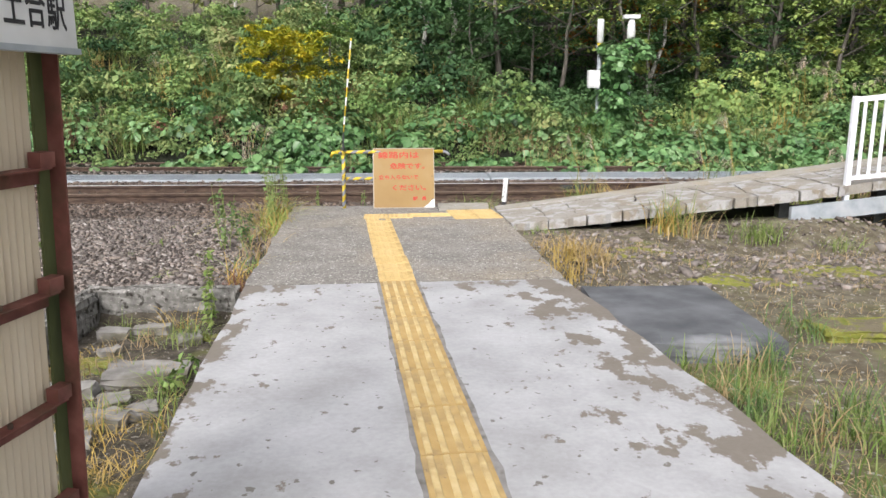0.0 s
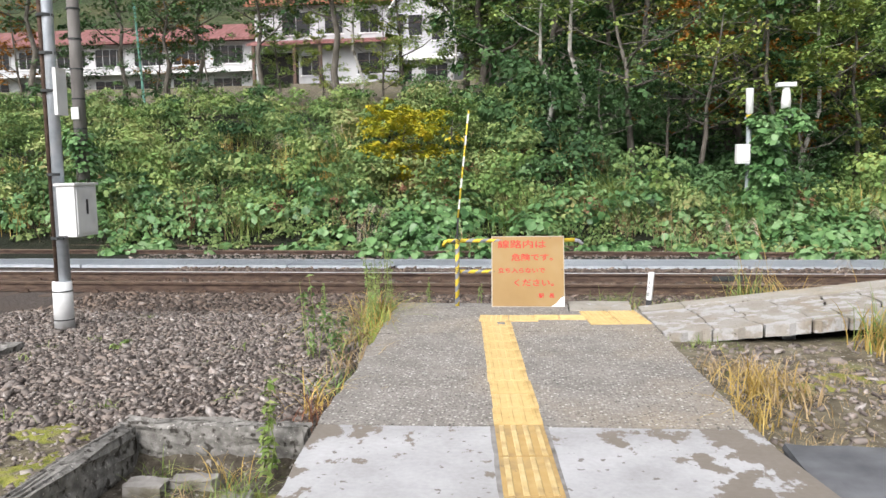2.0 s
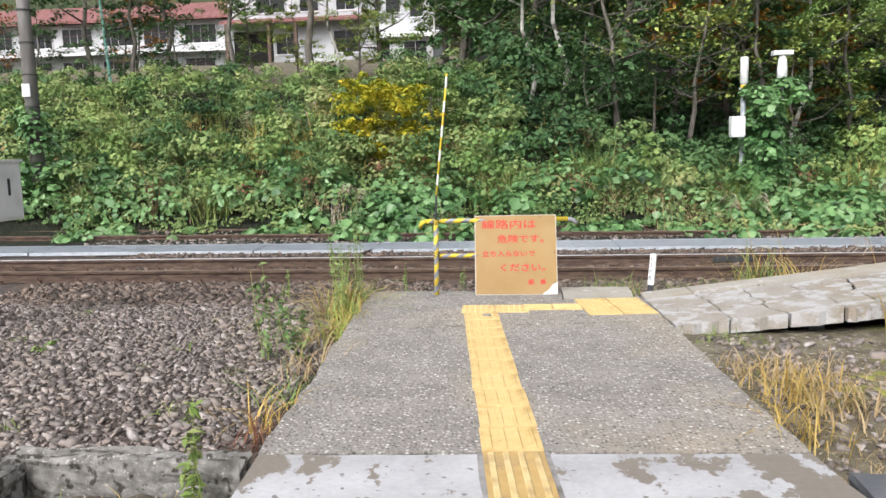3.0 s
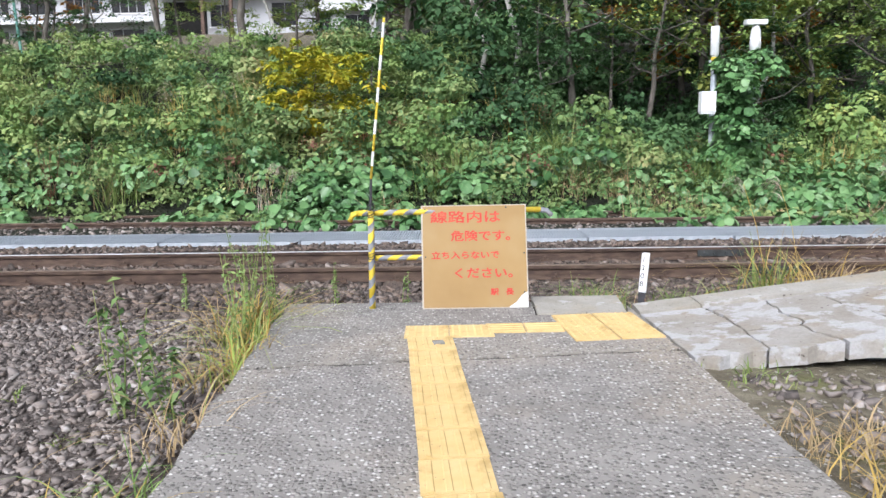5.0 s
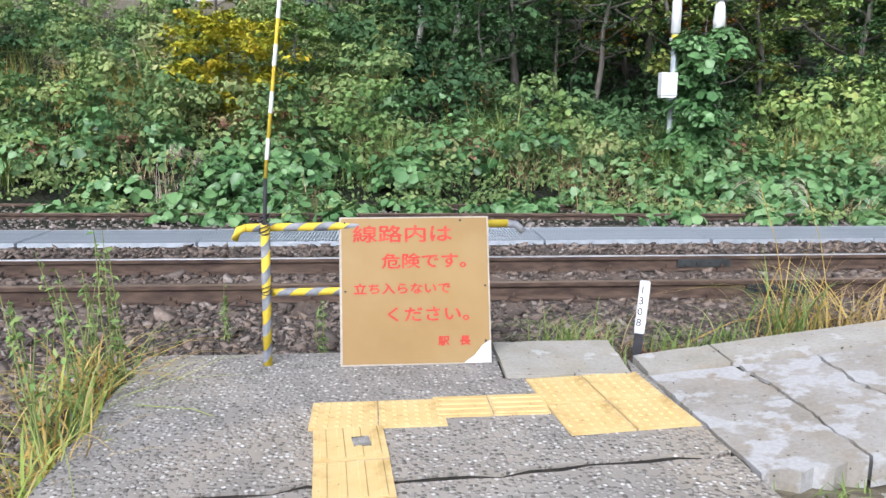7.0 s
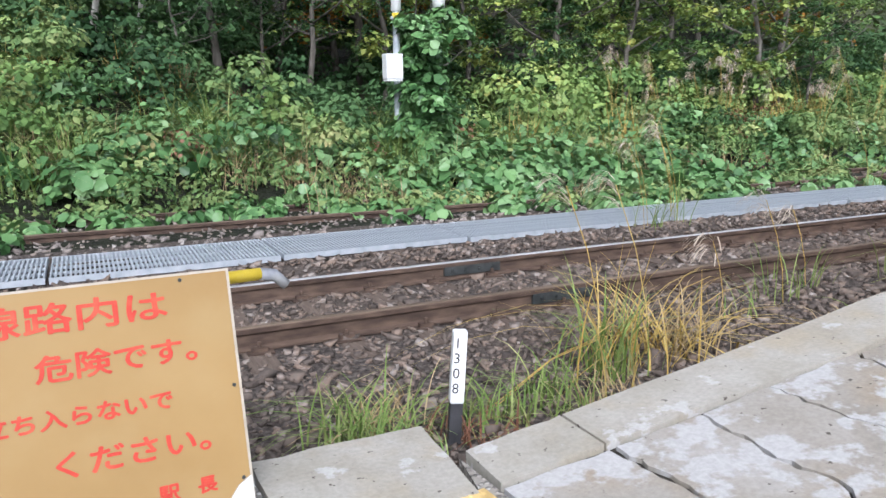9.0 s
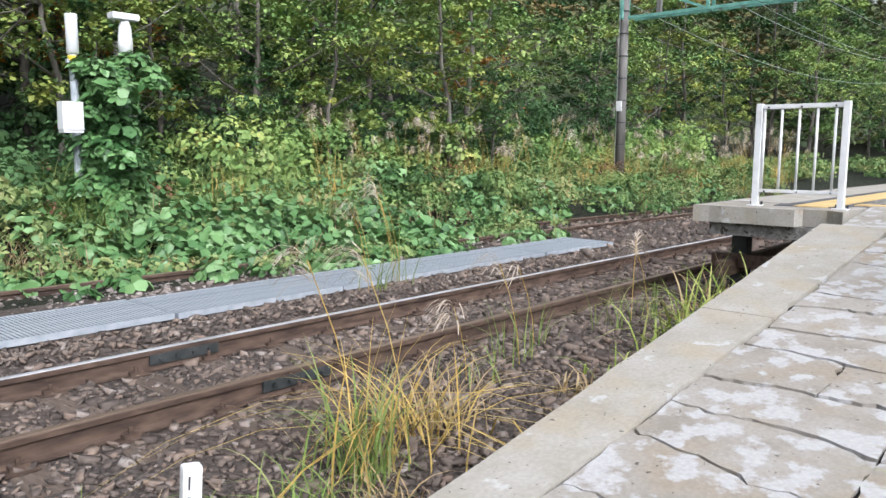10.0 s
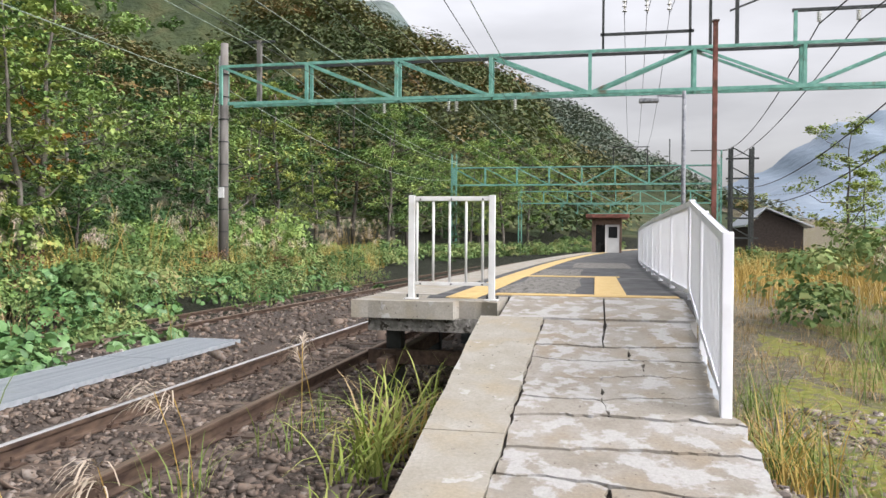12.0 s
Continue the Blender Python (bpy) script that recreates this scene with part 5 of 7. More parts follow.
def tree(kind, x, y, s=1.0, rz=None, z=None):
    rz = RNG.uniform(0, 360) if rz is None else rz
    m = pose(x, y, on_ground(x, y) if z is None else z, 0, 0, rz) @ Matrix.Diagonal((s, s, s, 1))
    src = KINDS[kind]
    if kind not in used:
        used.add(kind)
        src.matrix_world = m
        return src
    o = copy_thing(src, Matrix.Identity(4))
    o.matrix_basis = m
    return o


# edge of the woods
for k, x, y, s in ((3, 0.85, 18.0, 0.9), (3, 1.95, 18.4, 1.0), (6, 3.7, 17.3, 1.15), (6, 5.8, 17.2, 1.0), (4, 2.6, 16.4, 0.5), (4, 4.9, 18.5, 0.7), (2, 8.3, 18.6, 1.0), (3, 9.4, 18.0, 0.95), (2, 11.0, 18.8, 0.9),
                   (4, 9.0, 17.4, 0.7), (0, 13.2, 17.5, 0.75), (2, 15.2, 16.4, 0.85), (4, 12.3, 16.0, 0.55), (0, 17.4, 17.2, 0.85), (2, 19.0, 15.2, 0.95), (0, 22.0, 17.0, 0.95), (4, 20.5, 14.6, 0.6),
                   (1, 8.5, 20.5, 0.95), (5, 6.2, 21.5, 0.9), (1, 1.2, 21.5, 0.9), (1, 4.6, 23.0, 1.0), (0, 11.6, 22.0, 0.9), (5, 9.8, 20.5, 0.8), (1, 15.0, 21.0, 1.0), (0, 18.5, 21.5, 1.05)):
    tree(k, x, y, s)
# deeper woods, weighted to dark-leaved kinds whose colour carries the shade
for i in range(46):
    x = RNG.uniform(-3, 40) if i < 40 else RNG.uniform(24, 75)
    y = RNG.uniform(23, 34) if x < 24 else RNG.uniform(17.5, 34) + 0.02 * (x - 24) - 0.0009 * (x - 24) ** 2
    if x < 0 and y < 27:
        y += 5
    tree(int(RNG.choice([0, 1, 1, 0, 4, 2, 5], p=[0.2, 0.3, 0.2, 0.06, 0.14, 0.06, 0.04])), x, y, RNG.uniform(0.8, 1.15))
for i in range(30):
    x = RNG.uniform(44, 140)
    y = float(bend(x)) * 0.9 + RNG.uniform(13, 34)
    tree(int(RNG.choice([0, 1, 4, 2, 5], p=[0.4, 0.25, 0.1, 0.2, 0.05])), x, y, RNG.uniform(0.8, 1.2))
# trees in front of the house on the bank
for k, x, y, s in ((7, -8.75, 28.0, 1.05), (3, -8.0, 28.4, 0.95), (7, -17.3, 28, 0.72), (7, -16.0, 29, 0.8), (7, -13.0, 28.5, 0.8), (7, -24.3, 28, 0.95), (5, -25.6, 28.5, 0.9), (7, -21.0, 30, 0.85), (0, -6.0, 30, 0.75), (3, -3.2, 27, 0.7), (5, -19.8, 33, 0.8), (2, -10.2, 30, 0.55), (4, -15.2, 27.6, 0.72), (4, -18.3, 28.6, 0.7), (0, -12.2, 29.5, 0.5), (4, -22.6, 28.4, 0.75), (2, -6.9, 29.0, 0.62)):
    tree(k, x, y, s)
bm, (V, F) = tree_data(31, 2.2, 0.04, 0.06, 1.5, 7000, 0.11, limbs=18)
root = empty("shrub", -3.1, 12.9, on_ground(-3.1, 12.9), label="yellow-leaved shrub glowing on the bank", category="shrub")
part("trunk", bm, M_BARK, root)
raw("crown", V, F, M_YELBUSH, root)
bm, (V, F) = tree_data(32, 2.3, 0.05, 0.04, 1.3, 4200, 0.10, limbs=16)
root = empty("shrub", -1.9, 14.4, on_ground(-1.9, 14.4), label="fresh green shrub beside the yellow one", category="shrub")
part("trunk", bm, M_BARK, root)
raw("crown", V, F, M_WEEDLIGHT, root)

# ---- far hills ----
def ridge(name, x0, pts, depth, material, label):
    """A mountain ridge across the view: (y, height) along its crest."""
    ys = np.linspace(pts[0][0], pts[-1][0], 90)
    hs = np.interp(ys, [p[0] for p in pts], [p[1] for p in pts]) * (1 + 0.05 * np.sin(ys * 0.021) + 0.025 * np.sin(ys * 0.067))
    ks = np.linspace(0, 1, 14)
    V = np.array([[x0 - depth * (1 - k) + 30 * math.sin(y * 0.013 + k * 5) * (1 - k), y + 25 * math.sin(k * 7 + y * 0.02) * (1 - k), h * k ** 0.85 - 2] for y, h in zip(ys, hs) for k in ks])
    i = np.arange(90 * 14).reshape(90, 14)
    F = np.stack([i[:-1, :-1], i[1:, :-1], i[1:, 1:], i[:-1, 1:]], -1).reshape(-1, 4)
    return tagged(raw(name, V, F, material, smooth=True), label, "mountain", kind="structure")


ridge("backdrop_mountain", 1900, ((-1500, 420), (-900, 400), (-660, 330), (-500, 245), (-345, 165), (-200, 95), (0, 70), (300, 60)), 900, M_FARHILL, "mountain down the valley, tinted hazy blue")
ridge("backdrop_ridge", 1100, ((-120, 10), (-40, 70), (60, 140), (120, 235), (210, 300), (300, 350), (600, 420)), 500, M_MIDHILL, "wooded ridge behind the hillside, tinted misty grey-green")

# crowns of the hillside woods
stands = ((1700, -20, 130, 32, 140), (2400, 80, 235, -6, 75), (1300, 230, 420, -75, 170))
hx = np.concatenate([RNG.uniform(a, b, k) for k, a, b, c, d in stands])
hy = np.concatenate([RNG.uniform(c, d, k) for k, a, b, c, d in stands])
hz = height(hx, hy)
ok = (hz > 1.0) & ((hx > 2) | (hy > 80))
hx, hy, hz = hx[ok], hy[ok], hz[ok]
dist = np.hypot(hx, hy)
hr = RNG.uniform(1.8, 3.6, len(hx)) * (0.75 + dist / 330)
P, N = clump_points(np.stack([hx, hy, hz + hr * 0.6], 1), hr, 36, 1.1, 0.9)
S = np.repeat(1.0, len(P)) * RNG.uniform(0.55, 1.05, len(P)) * (0.55 + np.hypot(P[:, 0], P[:, 1]) / 260)
# Crowns beyond 250 m take the palette with haze in its colour.
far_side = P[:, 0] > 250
for nm, pick, m_, lb in (("hillside_woods", ~far_side, M_HILL, "autumn woods covering the steep hillside"), ("far_hillside_woods", far_side, M_HILLFAR, "woods on the farther ridge, tinted a hazy blue-green")):
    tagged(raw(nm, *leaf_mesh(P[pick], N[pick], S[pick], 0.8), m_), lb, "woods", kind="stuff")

# ---- danger board and barrier by the line ----
board = empty("warning_board", 0.09, 0.516, 0.004, 2.2, label="ochre warning board with faded red lettering leaning on a barrier", category="sign")
tiltm = pose(0, 0, 0, -15.5)
bm = bx(0, 0.815, -0.006, 0.006, 0, 0.802)
b0 = part("panel", bm, M_BOARDEDGE, board, "pale worn edge")
b0.matrix_local = tiltm
face = prism([(0.012, 0.010), (0.660, 0.006), (0.72, 0.045), (0.765, 0.10), (0.806, 0.125), (0.806, 0.794), (0.012, 0.794)], -0.0005, 0.0012)
cm = part("bare_corner", prism([(0.664, 0.004), (0.811, 0.004), (0.811, 0.122), (0.768, 0.098), (0.724, 0.043)], -0.0005, 0.0008), M_WHITE, board, "bare whitish corner")
cm.matrix_local = tiltm @ pose(0, -0.0075, 0, 90)
fo = part("face", face, M_BOARD, board, "faded ochre painted face")
FACE = tiltm @ pose(0, -0.0075, 0, 90)
fo.matrix_local = FACE
for text, x, y, size, sx in (("線路内は", 0.070, 0.672, 0.112, 1.22), ("危険です。", 0.225, 0.528, 0.098, 1.08), ("立ち入らないで", 0.072, 0.388, 0.072, 1.05), ("ください。", 0.235, 0.240, 0.098, 1.08), ("駅", 0.525, 0.105, 0.062, 1.0), ("長", 0.640, 0.105, 0.062, 1.0)):
    words(text, size, M_RED, board, FACE @ pose(x, y, 0.0022) @ Matrix.Diagonal((sx, 0.88, 1, 1)), "red_lettering", bold=0.0022)
for x, y in ((0.03, 0.77), (0.66, 0.78), (0.79, 0.42), (0.03, 0.40), (0.785, 0.12)):
    bm = bmesh.new()
    bmesh.ops.create_cone(bm, cap_ends=True, segments=8, radius1=0.007, radius2=0.005, depth=0.006)
    o = part("nail", bm, M_DARKSTEEL, board)
    o.matrix_local = FACE @ pose(x, y, 0.003)

barrier = empty("track_barrier", -0.30, 0.57, 0.0, label="yellow and black striped pipe barrier with a tall thin pole", category="barrier")


def striped(p, q, r, parent, pitch=0.15, base=None, mark=None, slant=1.0, name="pipe"):
    """A pipe with slanted tape stripes."""
    part(name, tube(bmesh.new(), (p, q), [r, r], 12), base or M_YELSTRIPE, parent, smooth=True)
    p, q = Vector(p), Vector(q)
    d = (q - p).normalized()
    a = d.orthogonal().normalized()
    b = d.cross(a)
    L = (q - p).length
    s = pitch * 0.4
    while s + pitch * 0.5 < L - r * slant:
        bm = bmesh.new()
        rings = []
        for off in (s, s + pitch * 0.46):
            rings.append([bm.verts.new(p + d * max(0.003, min(L - 0.003, off + math.cos(2 * math.pi * k / 14) * r * slant)) + (a * math.cos(2 * math.pi * k / 14) + b * math.sin(2 * math.pi * k / 14)) * (r + 0.0012)) for k in range(14)])
        for k in range(14):
            bm.faces.new((rings[0][k], rings[0][(k + 1) % 14], rings[1][(k + 1) % 14], rings[1][k]))
        part("stripe", bm, mark or M_GREYSTRIPE, parent, smooth=True)
        s += pitch


striped((0, 0, 0), (0.004, 0.05, 0.755), 0.024, barrier, 0.14, slant=1.5, name="post")
striped((-0.10, 0.085, 0.735), (1.32, 0.28, 0.725), 0.022, barrier, 0.16, slant=1.6, name="upper_arm")
striped((0.02, 0.06, 0.388), (0.62, 0.12, 0.382), 0.021, barrier, 0.15, slant=1.6, name="lower_arm")
part("bent_tip", tube(bmesh.new(), ((1.315, 0.28, 0.725), (1.37, 0.282, 0.715), (1.41, 0.285, 0.675)), [0.022, 0.022, 0.02], 10), M_GREYSTRIPE, barrier, smooth=True)
part("bent_tip", tube(bmesh.new(), ((-0.098, 0.085, 0.735), (-0.14, 0.083, 0.725), (-0.165, 0.08, 0.67)), [0.022, 0.022, 0.02], 10), M_YELSTRIPE, barrier, smooth=True)
part("pole_foot", tube(bmesh.new(), ((0.0, 0.055, 0.74), (0.012, 0.06, 1.0)), [0.011, 0.010], 8), M_BLACK, barrier)
striped((0.012, 0.06, 1.0), (0.137, 0.145, 2.19), 0.0095, barrier, 0.24, base=M_YELSTRIPE, mark=M_WHITE, slant=0.0, name="tall_pole")
for z in (0.72, 0.78, 0.40):
    bm = bmesh.new()
    for k in range(3):
        tube(bm, [(0.002 + 0.028 * math.cos(t), 0.048 * z / 0.79 + 0.028 * math.sin(t), z + 0.012 * k + 0.012 * math.sin(t + k)) for t in np.linspace(0, 6.28, 10)], 0.003, 5)
    part("binding_wire", bm, M_BLACK, barrier)

# ---- distance post ----
kp = empty("distance_post", 1.865, 1.06, -0.29, 0, label="white wooden distance post with worn black numerals", category="post")
bm = prism([(-0.032, -0.03), (0.032, -0.03), (0.032, 0.03), (-0.032, 0.03)], 0.29, 0.62)
o = part("white_post", bm, M_WHITE, kp, bevel=0.012)
part("foot", bx(-0.028, 0.028, -0.026, 0.026, -0.1, 0.295), M_BLACK, kp, "black foot")
for i, ch in enumerate("1308"):
    words(ch, 0.066, M_BLACK, kp, pose(-0.028, -0.0306, 0.545 - i * 0.068, 90) @ Matrix.Diagonal((1.0, 1, 1, 1)), "numeral", 0.0005)
kp.rotation_euler = (radians(-3), radians(4), radians(-18))


# ---- white railing at the platform's head ----
def railing(L, H):
    root = empty("white_railing", 8.51, 0.868, PZ, 91, label="white painted steel railing panel bolted to the platform end", category="railing")
    for x in (0, L):
        part("post", bx(x - 0.03, x + 0.03, -0.03, 0.03, 0, H), M_WHITE, root, bevel=0.005)
        part("base_plate", bx(x - 0.065, x + 0.065, -0.065, 0.065, 0, 0.012), M_WHITE, root)
        for s in (-0.05, 0.05):
            bm = bmesh.new()
            bmesh.ops.create_cone(bm, cap_ends=True, segments=6, radius1=0.012, radius2=0.012, depth=0.04, matrix=Matrix.Translation((x + s, -0.05, 0.025)))
            part("anchor_bolt", bm, M_DARKSTEEL, root)
    part("top_rail", bx(0.03, L - 0.03, -0.02, 0.02, H - 0.055, H - 0.012), M_WHITE, root, bevel=0.004)
    part("bottom_rail", bx(0.03, L - 0.03, -0.016, 0.016, 0.14, 0.172), M_WHITE, root, bevel=0.004)
    for i in range(5):
        x = L * (0.09 + i * 0.205) + 0.02
        part("baluster", rod((x, 0, 0.17), (x, 0, H - 0.06), 0.013, 8), M_WHITE, root, smooth=True)
    for x in (0.09, L / 2, L - 0.09):
        for z in (H - 0.04, 0.152):
            bm = bmesh.new()
            bmesh.ops.create_cone(bm, cap_ends=True, segments=6, radius1=0.009, radius2=0.009, depth=0.012, matrix=pose(x, 0.03, z, 90))
            part("bolt", bm, M_DARKSTEEL, root)
    return root


railing(0.79, 1.015)

# ---- white railing up the ramp and along the platform ----
fence = empty("platform_railing", 5.67, -0.815, 0.3, label="long white steel railing with upright bars along ramp and platform", category="railing")
bpy.context.view_layer.update()


def fence_y(x):
    return -0.815 - 0.068 * min(x - 5.67, 3.63) - 0.0015 * max(0, x - 9.3) + float(bend(x))


def fence_top(x):
    return 1.42 + (x - 5.67) * 0.104 if x < 9.3 else 1.798


def fence_low(x):
    return fence_top(x) - 0.90


xs = [5.67, 7.5, 9.3] + [11.3 + 2 * i for i in range(17)]
BALUSTER = bmesh.new()
box(BALUSTER, -0.018, 0.018, -0.009, 0.009, 0, 0.89)
me_b = bpy.data.meshes.new("baluster")
BALUSTER.to_mesh(me_b)
BALUSTER.free()
me_b.materials.append(M_WALLWHITE)
for a, b in zip(xs, xs[1:]):
    for nm, f, w, h in (("top_rail", fence_top, 0.045, 0.045), ("bottom_rail", fence_low, 0.036, 0.036)):
        keep(part(nm, bar((a, fence_y(a), f(a)), (b, fence_y(b), f(b)), w, h), M_WALLWHITE, bevel=0.006), fence)
    low = -0.02 if a < 6 else ramp_z(a) - 0.25 if a < 9.2 else PZ - 0.2
    keep(part("post", bx(a - 0.031, a + 0.031, fence_y(a) - 0.031, fence_y(a) + 0.031, low, fence_top(a) + 0.04), M_WALLWHITE, bevel=0.008), fence)
    n_b = int(round((b - a) / 0.115))
    for k in range(1, n_b):
        x = a + (b - a) * k / n_b
        o = new("baluster", me_b)
        o.parent, o.matrix_parent_inverse = fence, fence.matrix_world.inverted()
        o.matrix_basis = pose(x, fence_y(x), fence_low(x) + 0.005)

# ---- shelter wall and station name board ----
WALL_A = 191.5
shelter = empty("shelter_wall", -0.485, -6.86, 0, WALL_A + 0, label="corrugated plastic shelter wall on rusty red angle irons", category="shelter wall")
# local x runs back along the wall, local y points away from the footway
M_loc = Matrix(((math.sin(radians(-12)) , -math.cos(radians(-12)), 0), (-math.cos(radians(-12)), -math.sin(radians(-12)), 0), (0, 0, 1)))
rot_ = math.degrees(math.atan2(M_loc[1][0], M_loc[0][0]))
shelter.matrix_world = pose(-0.565, -6.86, 0, 0, 2.0, 0) @ pose(0, 0, 0, 0, 0, rot_)
WL = 4.2
bm = bmesh.new()
cols = []
for i in range(int(WL / 0.008) + 1):
    x = 0.06 + i * 0.008
    w = 0.007 * math.cos(2 * math.pi * x / 0.032)
    cols.append((bm.verts.new((x, -0.075 + w, 0.02)), bm.verts.new((x, -0.075 + w, 1.66))))
for u, w in zip(cols, cols[1:]):
    bm.faces.new((u[0], w[0], w[1], u[1]))
part("corrugated_sheet", bm, M_CORR, shelter, "yellowed ribbed plastic sheet", smooth=True)
part("corner_flange", bx(-0.006, 0.0, -0.09, 0.0, 0, 1.75), M_REDOXIDE, shelter, "red-brown steel flange")
part("corner_web", bx(0.0, 0.055, -0.066, -0.056, 0, 1.75), M_MOSSWOOD, shelter, "green algae-stained web")
for z in (1.29, 0.88, 0.50, 0.1):
    bm = bmesh.new()
    box(bm, 0.05, WL, -0.062, -0.008, z, z + 0.006)
    box(bm, 0.05, WL, -0.062, -0.056, z - 0.05, z)
    part("girt", bm, M_REDOXIDE, shelter, "red-brown horizontal angle iron")
    part("bracket", bx(0.03, 0.10, -0.055, -0.01, z + 0.006, z + 0.055), M_REDOXIDE, shelter)
    for x in (0.3, 0.62, 1.1, 1.6, 2.1):
        bm = bmesh.new()
        bmesh.ops.create_cone(bm, cap_ends=True, segments=6, radius1=0.009, radius2=0.009, depth=0.02, matrix=Matrix.Translation((x, -0.03, z + 0.012)))
        part("bolt", bm, M_RUST, shelter)
part("head_rail", bx(0.0, WL, -0.085, -0.005, 1.66, 1.72), M_MOSSWOOD, shelter)
part("upper_boarding", bx(0.0, WL, -0.085, -0.06, 1.72, 2.6), M_BROWNWOOD, shelter)
nb = empty("station_name_board", -0.47, -6.82, 1.66, rot_, label="white station name board with black characters", category="sign")
part("board", bx(0.02, 1.6, -0.01, 0.03, 0.0, 0.36), M_WHITE, nb, bevel=0.006)
part("rim", bx(0.014, 1.61, -0.02, 0.036, -0.012, 0.006), M_GALV, nb, "thin metal rim")
for i, ch in enumerate("駅合土"):
    words(ch, 0.125, M_BLACK, nb, pose(0.155 + i * 0.092, 0.0305, 0.068, 90, 0, 180) @ Matrix.Diagonal((0.72, 1, 1, 1)), "character", 0.0008, 0.0015)
part("green_flourish", prism([(0.42, 0.06), (0.5, 0.10), (0.62, 0.07), (0.75, 0.13), (0.62, 0.16), (0.46, 0.14)], 0.0, 0.001), leaf("mint_paint", ((0.1, 0.5, 0.3), (0.15, 0.6, 0.38))), nb).matrix_local = pose(0, 0.0315, 0, 90) @ pose(0, 0, 0)

# ---- pit kerb, dark slab and loose stones beside the footway ----
kerb = empty("pit_kerb", -1.4, -3.5, -0.3, label="rough concrete kerb round a sunken weedy bed", category="kerb", kind="structure")
bpy.context.view_layer.update()


def rough_box(x0, x1, y0, y1, z0, z1, material, cuts=6, amp=0.010, name="kerb_stone", parent=None):
    bm = bx(x0, x1, y0, y1, z0, z1)
    bmesh.ops.subdivide_edges(bm, edges=bm.edges[:], cuts=cuts, use_grid_fill=True)
    for v in bm.verts:
        v.co += Vector((RNG.normal() * amp, RNG.normal() * amp, RNG.normal() * amp))
    return keep(part(name, bm, material, None), parent) if parent else part(name, bm, material, None)


rough_box(-1.98, -0.80, -3.56, -3.42, -0.5, 0.0, M_OLDCON, 8, parent=kerb)
rough_box(-1.99, -1.85, -7.0, -3.58, -0.5, -0.005, M_OLDCON, 10, parent=kerb)
slab = rough_box(1.98, 3.0, -4.9, -3.47, -0.22, -0.035, M_DARKSLAB, 8, 0.0025, "dark_slab")
tagged(slab, "dark rendered slab beside the footway", "slab")
slab2 = rough_box(3.45, 4.7, -4.55, -4.2, -0.2, -0.09, M_MOSS, 5, 0.010, "mossy_slab")
tagged(slab2, "bright moss-covered concrete slab in the grass", "slab")
for x, y, w, d, h, rz in ((-1.10, -4.72, 0.50, 0.36, 0.06, 8), (-1.15, -5.16, 0.17, 0.14, 0.05, 20), (-1.10, -5.42, 0.26, 0.16, 0.06, -12), (-0.93, -5.33, 0.17, 0.1, 0.06, 30), (-1.46, -5.02, 0.3, 0.12, 0.07, 0),
                         (-1.62, -3.92, 0.22, 0.15, 0.06, 10), (-1.38, -3.80, 0.3, 0.12, 0.05, -4), (-1.5, -4.3, 0.14, 0.1, 0.05, 40), (-1.2, -5.75, 0.3, 0.2, 0.06, 15), (-1.02, -4.05, 0.16, 0.12, 0.06, 15)):
    o = rough_box(-w / 2, w / 2, -d / 2, d / 2, -0.05, h, M_STONEBIG, 3, 0.007, "flat_stone")
    o.matrix_world = pose(x, y, on_ground(x, y), RNG.normal() * 3, RNG.normal() * 3, rz)
    tagged(o, "flat broken grey stone lying in the weedy bed", "stone", "stones in the bed")

o = rough_box(-5.3, -4.42, -1.62, -1.08, -0.3, -0.10, M_OLDCON, 6, 0.006, "concrete_slab")
tagged(o, "old concrete cover slab lying in the ballast", "slab")

# ---- mast with a white switch box beside the ballast ----
def switch_mast(x, y):
    z = on_ground(x, y)
    root = empty("switch_mast", x, y, z, label="grey steel mast with a white switch box and white foot sleeve", category="mast")
    part("pole", tube(bmesh.new(), ((0, 0, 0), (0.0, 0, 7.5)), [0.064, 0.052], 14), M_GALV, root, smooth=True)
    part("conduit", tube(bmesh.new(), ((-0.078, -0.02, 0), (-0.078, -0.02, 7.0)), [0.026, 0.026], 8), M_RUST, root, "rusty conduit", smooth=True)
    part("foot_sleeve", tube(bmesh.new(), ((-0.03, -0.01, 0), (-0.03, -0.01, 0.53)), [0.108, 0.103], 16), M_WHITE, root, "white plastic foot sleeve", smooth=True)
    for h in (0.1, 0.42):
        part("band", tube(bmesh.new(), ((-0.03, -0.01, h), (-0.03, -0.01, h + 0.012)), [0.111, 0.111], 16), M_DARKSTEEL, root)
    for h in (1.0, 1.7, 2.6, 3.0, 3.4, 4.2):
        part("clamp", tube(bmesh.new(), ((-0.03, 0, h), (-0.03, 0, h + 0.03)), [0.09, 0.09], 10), M_DARKSTEEL, root)
    part("switch_box", bx(0.10, 0.31, -0.20, 0.20, 1.04, 1.60), M_WHITE, root, "white enamelled box", bevel=0.008)
    part("lid", bx(0.085, 0.33, -0.22, 0.22, 1.595, 1.62), M_WHITE, root)
    part("door", bx(0.31, 0.322, -0.18, 0.18, 1.07, 1.57), M_WHITE, root, bevel=0.004)
    part("handle", bx(0.322, 0.335, -0.02, 0.0, 1.28, 1.44), M_BLACK, root, "black handle")
    part("hinge", bx(0.105, 0.20, -0.22, -0.20, 1.04, 1.055), M_DARKSTEEL, root)
    part("plate", bx(0.09, 0.13, -0.12, 0.06, 2.35, 2.85), M_WHITE, root, "narrow white plate")
    return root


